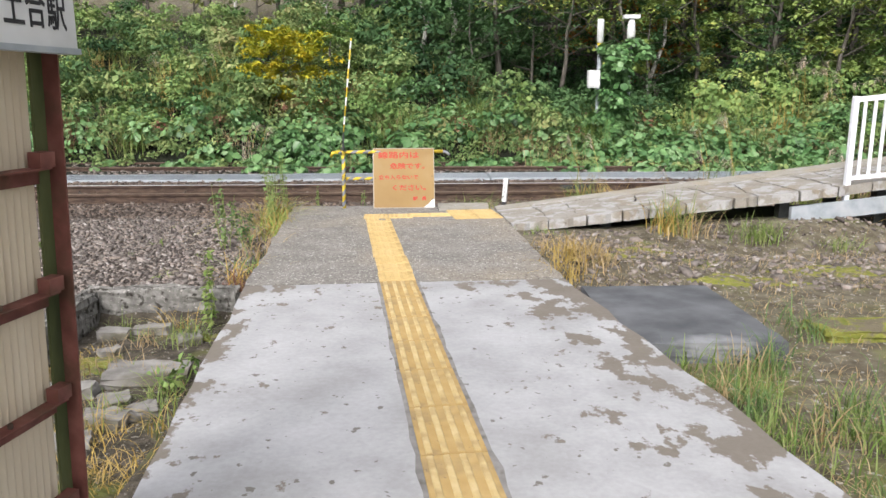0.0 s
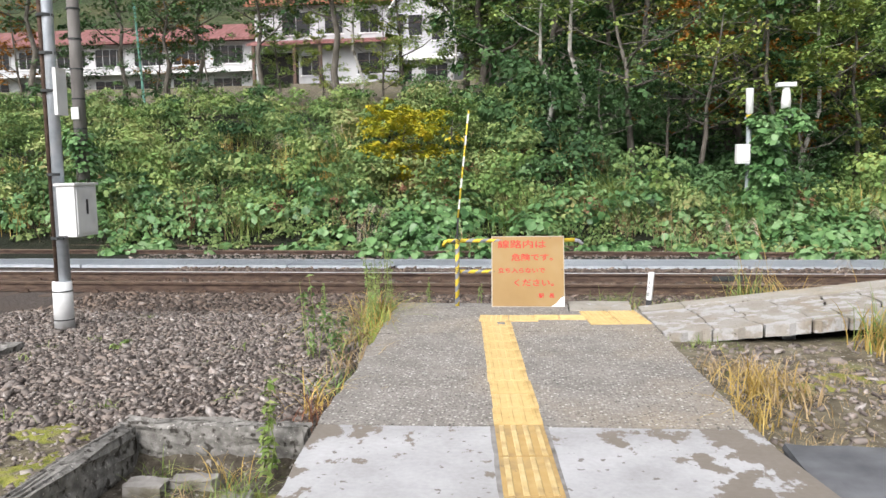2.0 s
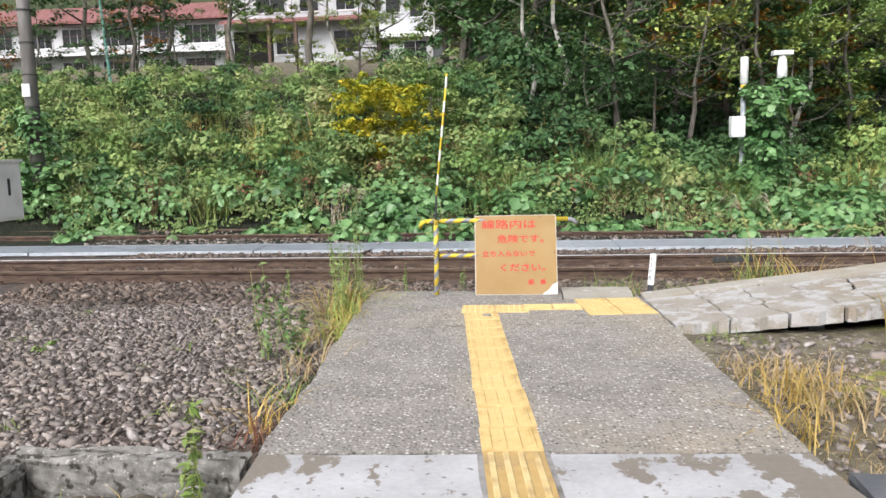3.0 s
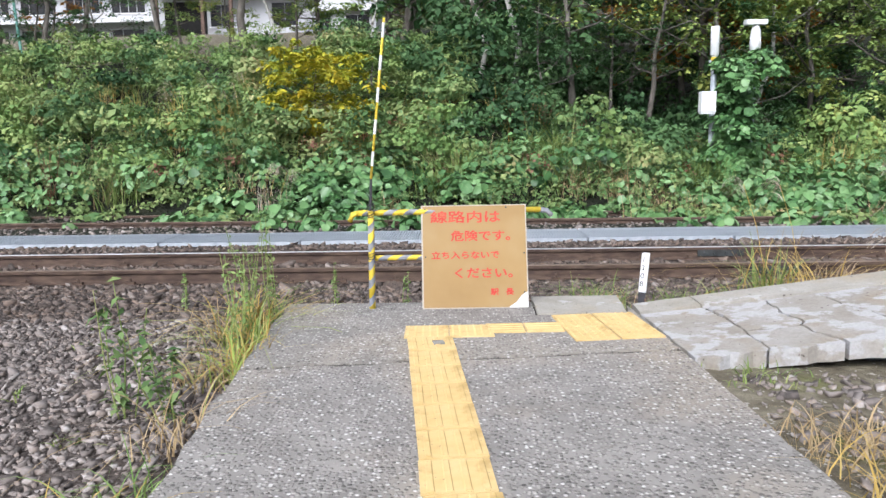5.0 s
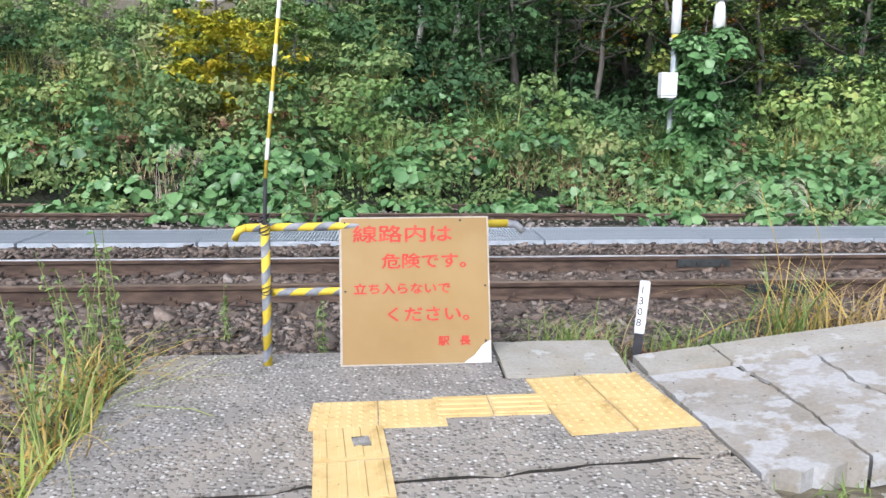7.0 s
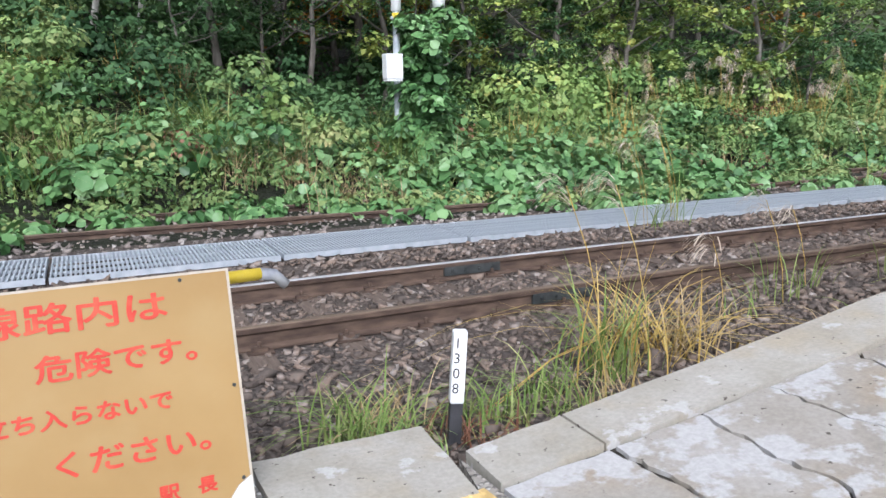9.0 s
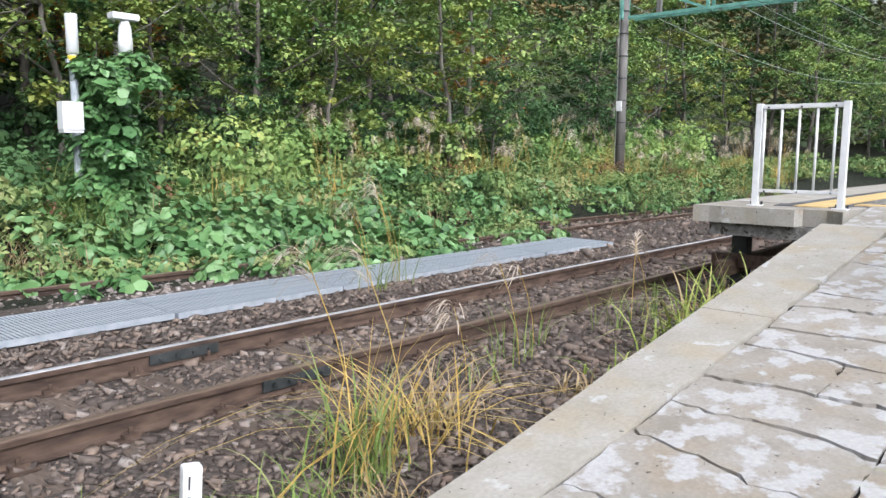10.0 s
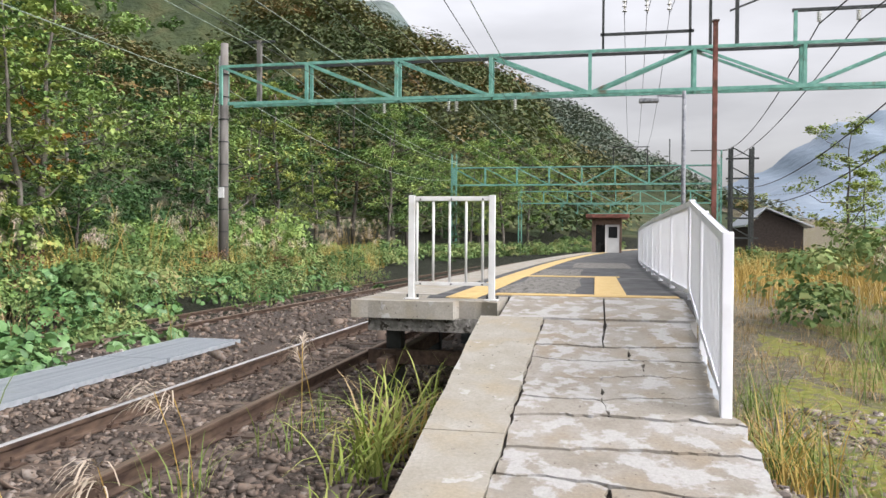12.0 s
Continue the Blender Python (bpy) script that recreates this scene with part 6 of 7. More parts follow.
switch_mast(-4.62, -0.08)


def concrete_mast(x, y, h, r, label, z=None):
    z = on_ground(x, y) if z is None else z
    root = empty("line_mast", x, y, z, label=label, category="mast")
    part("pole", tube(bmesh.new(), ((0, 0, -0.3), (0, 0, h)), [r * 1.15, r * 0.85], 14), M_POLECON, root, smooth=True)
    for k in np.arange(1.6, h - 0.5, 0.75):
        part("band", tube(bmesh.new(), ((0, 0, k), (0, 0, k + 0.035)), [r * 1.14, r * 1.14], 12), M_DARKSTEEL, root)
    part("cable_cover", bx(-0.02, 0.02, r * 1.05, r * 1.2 + 0.02, 0.5, h * 0.95), M_WHITE, root, "pale cable cover")
    return root


m2 = concrete_mast(-11.05, 10.5, 9.0, 0.15, "grey concrete line mast with vines round its foot")
part("number_plate", bx(-0.1, 0.1, -0.2, -0.17, 2.6, 2.9), M_WHITE, m2)
x, y = -11.0 + RNG.normal(0, 0.28, 22), 10.45 + RNG.normal(0, 0.25, 22)
zc = height(x, y) + RNG.uniform(0, 2.1, 22)


def climbing_vine(C, R, per, size, label, stem_x, stem_y, z0, z1):
    """A climbing plant: twining stem and a coat of broad leaves."""
    root = empty("climbing_vine", stem_x, stem_y, z0, label=label, category="vine")
    part("stem", tube(bmesh.new(), [(0.09 * math.cos(t * 9), 0.09 * math.sin(t * 9), (z1 - z0) * t) for t in np.linspace(0, 1, 24)], 0.018, 6), M_BARK, root)
    P, N = clump_points(C - np.array([stem_x, stem_y, z0]), R, per, 1.0, 0.5)
    tagged(raw("leaf_coat", *leaf_mesh(P, N, size * np.exp(RNG.normal(0, 0.28, len(P))), 0.7, True), M_KUDZU, root), kind="stuff")
    return root


climbing_vine(np.stack([x, y, zc], 1), RNG.uniform(0.25, 0.45, 22), 60, 0.12, "vine climbing the concrete mast", -11.05, 10.4, on_ground(-11.05, 10.4), 3.0)
tp = empty("flag_pole", -19.2, 29, on_ground(-19.2, 29), label="thin teal pole on the bank", category="pole")
part("pole", tube(bmesh.new(), ((0, 0, 0), (-0.5, 0, 9)), [0.07, 0.05], 8), M_GREENSTEEL, tp)

# ---- weather posts wrapped in vine ----
ws = empty("weather_station", 5.43, 10.4, on_ground(5.43, 10.4), label="white instrument posts smothered in climbing vine", category="weather station")
zb = on_ground(5.43, 10.4)
part("post", rod((0, 0, 0), (0, 0, 2.75 - zb), 0.06, 12), M_GALV, ws)
part("white_cylinder", tube(bmesh.new(), ((0, 0, 2.72 - zb), (0, 0, 2.74 - zb), (0, 0, 3.27 - zb), (0, 0, 3.29 - zb)), [0.06, 0.085, 0.085, 0.08], 16), M_WHITE, ws, smooth=True)
part("orange_band", tube(bmesh.new(), ((0, 0, 2.62 - zb), (0, 0, 2.70 - zb)), [0.07, 0.07], 14), M_YELSTRIPE, ws)
part("cross_arm", bar((-0.1, 0, 2.62 - zb), (0.95, 0, 2.66 - zb), 0.05, 0.05), M_GALV, ws)
part("post", rod((0.79, 0, 0), (0.79, 0, 2.9 - zb), 0.045, 12), M_GALV, ws)
part("sensor_body", tube(bmesh.new(), ((0.79, 0, 2.78 - zb), (0.79, 0, 2.95 - zb), (0.79, 0, 3.2 - zb), (0.79, 0, 3.3 - zb)), [0.10, 0.11, 0.09, 0.06], 14), M_WHITE, ws, smooth=True)
part("sensor_head", bx(0.57, 0.99, -0.1, 0.1, 3.30 - zb, 3.40 - zb), M_WHITE, ws, bevel=0.02)
part("instrument_box", bx(-0.36, -0.07, -0.44, -0.24, 1.62 - zb, 2.02 - zb), M_WHITE, ws, bevel=0.012)
part("box_vent", prism([(-0.35, -0.43), (-0.08, -0.43), (-0.08, -0.25), (-0.35, -0.25)], 1.585 - zb, 1.618 - zb), M_WHITE, ws)
part("box_bracket", bar((-0.2, -0.25, 1.85 - zb), (0, 0, 1.85 - zb), 0.04, 0.04), M_GALV, ws)
k = 130
vz = RNG.uniform(zb, 2.45, k)
vx = 5.80 + RNG.normal(0, 0.20, k) * (1.25 - 0.28 * (vz - zb))
climbing_vine(np.concatenate([np.stack([vx, 10.28 + RNG.normal(0, 0.2, k), vz], 1), [[6.3, 10.3, 2.6], [6.5, 10.3, 2.5], [6.1, 10.3, 2.6], [5.5, 10.3, 2.5], [6.55, 10.3, 2.3]]]), RNG.uniform(0.16, 0.30, k + 5), 66, 0.115,
              "dense vine smothering the instrument posts", 5.8, 10.4, zb, 2.5)


# ---- overhead line gantries ----
def truss_gantry(x, y0, y1, z0, z1, bays, label, full=True):
    root = empty("line_gantry", x, (y0 + y1) / 2, 0, label=label, category="gantry")
    oy = (y0 + y1) / 2
    ys = np.linspace(y0, y1, bays + 1) - oy
    for dx in (-0.22, 0.22):
        part("top_chord", bar((dx, ys[0], z1), (dx, ys[-1], z1), 0.07, 0.085), M_DARKSTEEL if dx > 0 else M_GREENSTEEL, root)
        part("bottom_chord", bar((dx, ys[0] - 0.25, z0), (dx, ys[-1], z0), 0.08, 0.10), M_GREENSTEEL, root)
        for i, y in enumerate(ys):
            part("upright", bar((dx, y, z0), (dx, y, z1), 0.08, 0.1), M_GREENSTEEL, root)
            if i < bays:
                a, b = ((z1, z0) if i < 3 or i % 2 else (z0, z1))
                if full or dx < 0:
                    part("diagonal", bar((dx, y, a), (dx, ys[i + 1], b), 0.06, 0.075), M_GREENSTEEL, root)
    if full:
        for y in ys:
            part("tie", bar((-0.22, y, z1), (0.22, y, z1), 0.05, 0.05), M_GREENSTEEL, root)
            part("tie", bar((-0.22, y, z0), (0.22, y, z0), 0.05, 0.05), M_GREENSTEEL, root)
    return root


def insulator(x, y, z, hang=0.45):
    root = empty("insulator", x, y, z, label="ribbed white insulator hanging from the gantry", category="insulator", group="gantry insulators")
    pts, rad = [], []
    for i in range(5):
        pts += [(0, 0, -hang * (i / 5)), (0, 0, -hang * (i / 5) - hang * 0.09), (0, 0, -hang * (i / 5) - hang * 0.1)]
        rad += [0.03, 0.075, 0.03]
    part("discs", tube(bmesh.new(), pts, rad, 10), M_CERAMIC, root)
    part("hook", rod((0, 0, 0.12), (0, 0, -hang * 1.1), 0.012, 6), M_DARKSTEEL, root)
    return root


GX1 = 24.6
g1 = truss_gantry(GX1, 12.1, -14.9, 5.90, 7.13, 9, "green lattice steel gantry spanning the tracks")
concrete_mast(GX1, 12.1, 7.9, 0.15, "concrete gantry mast with white cable cover and plate", z=0.05)
part("name_plate", bx(-0.21, -0.17, -0.1, 0.1, 2.75, 3.1), M_WHITE, bpy.data.objects["line_mast.001"])
concrete_mast(GX1, -15.0, 7.9, 0.15, "concrete gantry mast at the far side of the yard", z=-0.2)
oy = (12.1 - 14.9) / 2


def gpart(name, a, b, w, h, m=M_DARKSTEEL):
    return part(name, bar((a[0], a[1] - oy, a[2]), (b[0], b[1] - oy, b[2]), w, h), m, g1)


gpart("stub_post", (0, 10.84, 5.9), (0, 10.84, 8.0), 0.14, 0.14, M_POLECON)
gpart("stub_arm", (0, 10.3, 7.95), (0, 11.4, 7.95), 0.07, 0.07)
for y in (-0.28, -2.79):
    gpart("frame_post", (0, y, 7.1), (0, y, 10.2), 0.07, 0.07)
gpart("frame_arm", (0, -0.2, 7.67), (0, -2.9, 7.67), 0.07, 0.08)
gpart("frame_arm", (0, -0.2, 10.15), (0, -2.9, 10.15), 0.07, 0.08)
gpart("stub_post", (0, -3.36, 7.1), (0, -3.36, 9.6), 0.08, 0.08)
gpart("stub_post", (0, -4.1, 7.1), (0, -4.1, 8.9), 0.10, 0.10)
gpart("stub_arm", (0, -3.9, 8.2), (0, -4.7, 8.5), 0.05, 0.05)
gpart("bracket_post", (0, -5.69, 7.1), (0, -5.69, 8.1), 0.09, 0.09, M_GREENSTEEL)
gpart("bracket_arm", (0, -5.6, 8.12), (0, -9.8, 8.12), 0.08, 0.09, M_DARKSTEEL)
for y in (6.55, 4.45, 4.2, 2.36):
    insulator(GX1, y, 5.80, 0.34)
for y in (-0.9, -1.55, -2.2):
    insulator(GX1, y, 9.0, 0.75)
for y in (-6.32, -7.36):
    insulator(GX1, y, 8.05, 0.3)
for gx_, y0, y1 in ((60, 10.9, -9.0), (88, 8.4, -13.0), (118, 5.0, -14.5)):
    g = truss_gantry(gx_, y0, y1, 5.85, 7.2, 8, "distant green lattice gantry over the line", gx_ < 70)
    for y in (y0, y1):
        c = empty("lattice_mast", gx_, y, 0, label="green lattice gantry mast", category="mast")
        for dx in (-0.18, 0.18):
            for dy in (-0.18, 0.18):
                part("leg", bar((dx, dy, -0.3), (dx, dy, 8.3), 0.06, 0.06), M_GREENSTEEL, c)
        for h in np.arange(0, 8, 0.8):
            part("brace", bar((-0.18, -0.18, h), (-0.18, 0.18, h + 0.8), 0.03, 0.03), M_GREENSTEEL, c)
            part("brace", bar((-0.18, -0.18, h + 0.8), (-0.18, 0.18, h), 0.03, 0.03), M_GREENSTEEL, c)
    oyy = (y0 + y1) / 2
    for y in (-1.4, -3.9):
        part("frame_post", bar((0, y - oyy, 7.2), (0, y - oyy, 8.7), 0.06, 0.06), M_DARKSTEEL, g)
    part("frame_arm", bar((0, -1.3 - oyy, 8.65), (0, -4.0 - oyy, 8.65), 0.06, 0.06), M_DARKSTEEL, g)
    part("frame_post", bar((0, -5.5 - oyy, 7.2), (0, -5.5 - oyy, 9.2), 0.07, 0.07), M_DARKSTEEL, g)
    part("frame_arm", bar((0, -7.0 - oyy, 8.3), (0, -9.6 - oyy, 8.3), 0.06, 0.06), M_DARKSTEEL, g)


def wire(pts, r, material, label, sag=0.0):
    P = [np.array(p, float) for p in pts]
    out = []
    for a, b in zip(P, P[1:]):
        n_ = max(4, int(np.linalg.norm(b - a) / 3))
        for i in range(n_):
            t = i / n_
            out.append(tuple(a + (b - a) * t - np.array([0, 0, sag * 4 * t * (1 - t)])))
    out.append(tuple(P[-1]))
    o = part("overhead_wire", tube(bmesh.new(), out, r, 5), material, None)
    return tagged(o, label, "wire", "overhead line wires")


LBL = "overhead line wire strung between the gantries"
for y, z, y2 in ((6.55, 5.4, 6.0), (4.3, 5.4, 3.8), (2.36, 5.4, 1.9)):
    wire(((-40, y, z + 0.2), (GX1, y, z), (60, y2 - 2.0, z), (118, y2 - 7, z)), 0.008, M_WIRE, LBL, 0.15)
    wire(((-40, y, z + 1.3), (GX1, y, z + 0.95), (60, y2 - 2.0, z + 1.0), (118, y2 - 7, z + 1)), 0.010, M_WIREPALE, LBL, 0.5)
wire(((-40, 12.4, 8.6), (GX1, 12.2, 6.55), (60, 11.0, 6.3)), 0.014, M_WIREPALE, LBL, 1.0)
wire(((-40, 11.3, 9.6), (GX1, 11.25, 7.9), (60, 10.0, 7.4)), 0.014, M_WIREPALE, LBL, 0.8)
wire(((-40, 10.6, 9.7), (GX1, 10.45, 7.9), (60, 9.5, 7.4)), 0.012, M_WIREPALE, LBL, 0.8)
for y in (-0.9, -1.55, -2.2):
    wire(((-40, y, 8.4), (GX1, y, 8.2), (60, y - 1.6, 8.6), (118, y - 7, 8.6)), 0.009, M_WIRE, LBL, 0.9)
for a, b, c in (((10, -2.75, 3.98), (24.6, -6.32, 7.7), (60, -9.5, 8.35)), ((10, -3.4, 4.0), (24.6, -7.36, 7.72), (60, -9.71, 7.72))):
    wire(((-30, -7.2, 9.5), b, c), 0.02, M_WIRE, "thick black overhead cable", 0.8)
wire(((-30, -16, 9.0), (24.6, -8.1, 5.4), (60, -10.1, 5.64)), 0.02, M_WIRE, "thick black overhead cable", 0.9)
wire(((-30, -15, 6.5), (24.6, -8.1, 4.08), (60, -10.5, 4.8)), 0.02, M_WIRE, "thick black overhead cable", 0.9)

# ---- posts behind the fence ----
rp = empty("rusty_post", 16.0, -2.25, -0.2, label="rust-red steel post behind the fence", category="post")
part("post", bx(-0.042, 0.042, -0.042, 0.042, 0, 5.7), M_REDOXIDE, rp, bevel=0.006)
part("cap", bx(-0.06, 0.06, -0.06, 0.06, 5.7, 5.73), M_RUST, rp)
lp = empty("platform_lamp", 22.0, -2.36, -0.2, label="slim grey lamp post with a flat lamp head", category="lamp")
part("pole", tube(bmesh.new(), ((0, 0, 0), (0, 0, 5.6)), [0.07, 0.05], 10), M_GREYSTRIPE, lp, smooth=True)
part("arm", bar((0, 0, 5.45), (0, 0.7, 5.5), 0.04, 0.04), M_GREYSTRIPE, lp)
part("lamp_head", bx(-0.12, 0.12, 0.65, 1.15, 5.32, 5.42), M_GREYSTRIPE, lp, bevel=0.02)
sw = empty("switch_tower", 58, -10.2, -0.2, label="grey steel cable tower behind the platform", category="mast")
for dx in (-0.5, 0.5):
    for dy in (-0.7, 0.7):
        part("leg", bar((dx, dy, 0), (dx, dy, 8.4), 0.16, 0.16), M_DARKSTEEL, sw)
for h in (2, 3.4, 4.8, 6.2, 7.6):
    part("cross_arm", bar((-0.5, -1.1, h), (-0.5, 1.1, h), 0.12, 0.12), M_DARKSTEEL, sw)
    part("brace", bar((-0.5, -0.7, h), (-0.5, 0.7, h + 0.8), 0.08, 0.08), M_DARKSTEEL, sw)

# ---- platform hut ----
hut = empty("platform_hut", 46, -0.75, PZ, label="small white waiting hut with a brown roof on the platform", category="hut")
part("back_wall", bx(2.6, 2.7, -0.85, 0.85, 0, 2.0), M_PLASTER, hut)
for y in (-0.85, 0.77):
    part("side_wall", bx(0, 2.7, y, y + 0.08, 0, 2.0), M_PLASTER, hut)
part("front_wall", bx(-0.02, 0.06, -0.85, -0.72, 0, 2.0), M_BROWNWOOD, hut)
part("front_wall", bx(-0.02, 0.06, 0.62, 0.85, 0, 2.0), M_BROWNWOOD, hut)
part("lintel", bx(-0.03, 0.06, -0.85, 0.85, 1.62, 2.0), M_BROWNWOOD, hut)
door = part("door", bx(0.0, 0.05, -0.72, 0.02, 0, 1.62), M_PLASTER, hut, "white door")
part("pane", bx(-0.012, 0.0, -0.6, -0.1, 0.85, 1.5), M_GLASS, hut, "dark door pane")
# Dark slab across the doorway, its colour standing for the shade inside.
part("opening", bx(0.3, 0.36, 0.02, 0.62, 0, 1.62), M_GLASS, hut)
part("mullion", bx(-0.01, 0.05, 0.02, 0.08, 0, 1.62), M_WHITE, hut)
part("roof", bx(-0.5, 3.1, -1.25, 1.2, 2.0, 2.22), M_REDOXIDE, hut, "brown flat roof", bevel=0.03)
# ---- brown shed beyond the yard ----
shed = empty("brown_shed", 66, -14.2, -0.2, label="dark brown timber shed with a grey metal roof", category="shed")
part("wall", prism([(0, -2.2), (0, 2.0), (7, 2.0), (7, -2.2)], 0, lambda x, y: 3.0), M_DARKTIMBER, shed)
bm = bmesh.new()
for s, (ya, yb_) in enumerate(((2.3, 0.7), (0.7, -2.9))):
    za, zb_ = ((3.0, 4.45), (4.45, 2.9))[s]
    v = [bm.verts.new(p) for p in ((-0.4, ya, za), (7.4, ya, za), (7.4, yb_, zb_), (-0.4, yb_, zb_), (-0.4, ya, za + 0.12), (7.4, ya, za + 0.12), (7.4, yb_, zb_ + 0.12), (-0.4, yb_, zb_ + 0.12))]
    for f in ((0, 1, 2, 3), (4, 7, 6, 5), (0, 4, 5, 1), (1, 5, 6, 2), (2, 6, 7, 3), (3, 7, 4, 0)):
        bm.faces.new([v[i] for i in f])
part("roof", bm, M_GALV, shed, "grey sheet roof")
part("gable", prism([(0.0, 0), (0.05, 0), (0.05, 0.01), (0.0, 0.01)], 0, 0.1), M_DARKTIMBER, shed)
bm = bmesh.new()
v = [bm.verts.new(p) for p in ((0, 2.0, 3.0), (0, 0.7, 4.3), (0, -2.2, 3.0), (0.1, 2.0, 3.0), (0.1, 0.7, 4.3), (0.1, -2.2, 3.0))]
for f in ((0, 1, 2), (3, 5, 4), (0, 3, 4, 1), (1, 4, 5, 2), (2, 5, 3, 0)):
    bm.faces.new([v[i] for i in f])
part("gable_wall", bm, M_DARKTIMBER, shed)

# ---- the white lodge above the bank ----
lodge = empty("lodge", -20, 55, 8.6, label="long white two-storey lodge with red and orange roofs", category="building")
bpy.context.view_layer.update()


def lp_(name, bm, m, label="", parent=None):
    return keep(part(name, bm, m, None, label), parent or lodge)


def window(x0, x1, z0, z1, y, panes=2):
    """A sunk window with frame and sill in a front wall at y."""
    w = keep(part("window", bx(x0, x1, y - 0.02, y + 0.10, z0, z1), M_GLASS, None), lodge)
    bpy.context.view_layer.update()
    t = 0.07
    for nm, b in (("window_frame", (x0 - t, x1 + t, z1, z1 + t)), ("sill", (x0 - 0.12, x1 + 0.12, z0 - 0.10, z0)), ("window_frame", (x0 - t, x0, z0, z1)), ("window_frame", (x1, x1 + t, z0, z1))):
        keep(part(nm, bx(b[0], b[1], y - 0.09, y + 0.02, b[2], b[3]), M_WHITE if nm == "sill" else M_PLASTER, None), w)
    for i in range(1, panes):
        x = x0 + (x1 - x0) * i / panes
        keep(part("mullion", bx(x - 0.018, x + 0.018, y - 0.05, y + 0.01, z0, z1), M_PLASTER, None), w)
    keep(part("transom", bx(x0, x1, y - 0.045, y + 0.01, z0 + (z1 - z0) * 0.62, z0 + (z1 - z0) * 0.62 + 0.03), M_BROWNWOOD, None), w)
    return w


def sloped(x0, x1, y0, y1, z0, z1, m, name="roof", th=0.22, label=""):
    """A roof slope from (y0, z0) up to (y1, z1)."""
    bm = bmesh.new()
    v = [bm.verts.new(p) for p in ((x0, y0, z0), (x1, y0, z0), (x1, y1, z1), (x0, y1, z1), (x0, y0, z0 + th), (x1, y0, z0 + th), (x1, y1, z1 + th), (x0, y1, z1 + th))]
    for f in ((0, 3, 2, 1), (4, 5, 6, 7), (0, 1, 5, 4), (1, 2, 6, 5), (2, 3, 7, 6), (3, 0, 4, 7)):
        bm.faces.new([v[i] for i in f])
    return lp_(name, bm, m, label)


FY = 55.0
# main block
lp_("wall", bx(-23.0, -11.0, FY, FY + 9, 5.5, 15.3), M_PLASTER)
sloped(-23.6, -10.8, FY - 0.9, FY + 4.5, 15.2, 18.0, M_ORANGEROOF, label="orange sheet roof")
sloped(-23.6, -10.8, FY + 9.8, FY + 4.5, 15.2, 18.0, M_ORANGEROOF, label="orange sheet roof")
sloped(-23.2, -10.9, FY - 1.6, FY - 0.02, 11.9, 12.35, M_REDROOF, "canopy", 0.16, "red-brown canopy over the ground floor")
for x0, x1 in ((-20.6, -18.2), (-16.9, -15.4), (-13.9, -12.4)):
    window(x0, x1, 12.95, 14.75, FY, 2)
for x0, x1 in ((-14.2, -12.2),):
    window(x0, x1, 9.6, 11.3, FY, 2)
# Flat panel on the wall; the porch's shade is its colour, nothing is hollowed.
lp_("porch_opening", bx(-22.6, -19.3, FY - 0.03, FY + 0.1, 8.5, 11.5), M_PORCHSHADE, "near-black panel painting the shade of the open porch")
window(-19.0, -17.3, 9.6, 11.2, FY, 2)
for x in (-22.7, -19.2, -17.0):
    lp_("pillar", bx(x - 0.12, x + 0.12, FY - 1.45, FY - 1.2, 6.0, 12.0), M_BROWNWOOD, "brown porch pillar")
# gable wing
GXL, GXR, GY0 = -10.95, -5.9, FY - 1.5
bm = bmesh.new()
prof = [(GXL, 5.0), (GXR, 5.0), (GXR, 13.2), ((GXL + GXR) / 2 - 0.8, 16.8), (GXL, 14.0)]
fr = [bm.verts.new((x, GY0, z)) for x, z in prof]
bk = [bm.verts.new((x, GY0 + 12, z)) for x, z in prof]
bm.faces.new(fr)
bm.faces.new(bk[::-1])
for i in range(5):
    bm.faces.new((fr[i], bk[i], bk[(i + 1) % 5], fr[(i + 1) % 5]))
lp_("wall", bm, M_PLASTER)


def gable_slope(xa, za, xb, zb_):
    bm = bmesh.new()
    v = [bm.verts.new(p) for p in ((xa, GY0 - 0.7, za), (xb, GY0 - 0.7, zb_), (xb, GY0 + 12.4, zb_), (xa, GY0 + 12.4, za), (xa, GY0 - 0.7, za + 0.22), (xb, GY0 - 0.7, zb_ + 0.22), (xb, GY0 + 12.4, zb_ + 0.22), (xa, GY0 + 12.4, za + 0.22))]
    for f in ((0, 3, 2, 1), (4, 5, 6, 7), (0, 1, 5, 4), (1, 2, 6, 5), (2, 3, 7, 6), (3, 0, 4, 7)):
        bm.faces.new([v[i] for i in f])
    lp_("roof", bm, M_WHITE, "pale gable roof edge")


gx_mid = (GXL + GXR) / 2 - 0.8
gable_slope(GXR + 0.55, 12.85, gx_mid, 16.9)
gable_slope(GXL - 0.4, 13.8, gx_mid, 16.9)
for x0, x1, z0, z1 in ((-9.6, -8.5, 12.3, 13.9), (-7.7, -6.7, 11.9, 13.5), (-10.5, -10.0, 12.4, 14.0)):
    window(x0, x1, z0, z1, GY0, 1)
lp_("annex_wall", bx(GXL + 0.6, GXR + 0.15, GY0 - 2.4, GY0 - 0.02, 4.5, 10.0), M_PLASTER)
sloped(GXL + 0.3, GXR + 0.5, GY0 - 3.0, GY0 - 0.03, 9.95, 10.7, M_WHITE, "annex_roof", 0.14, "white lean-to roof")
for x0, x1 in ((-10.0, -9.0), (-7.9, -6.2)):
    window(x0, x1, 8.4, 9.7, GY0 - 2.4, 2)
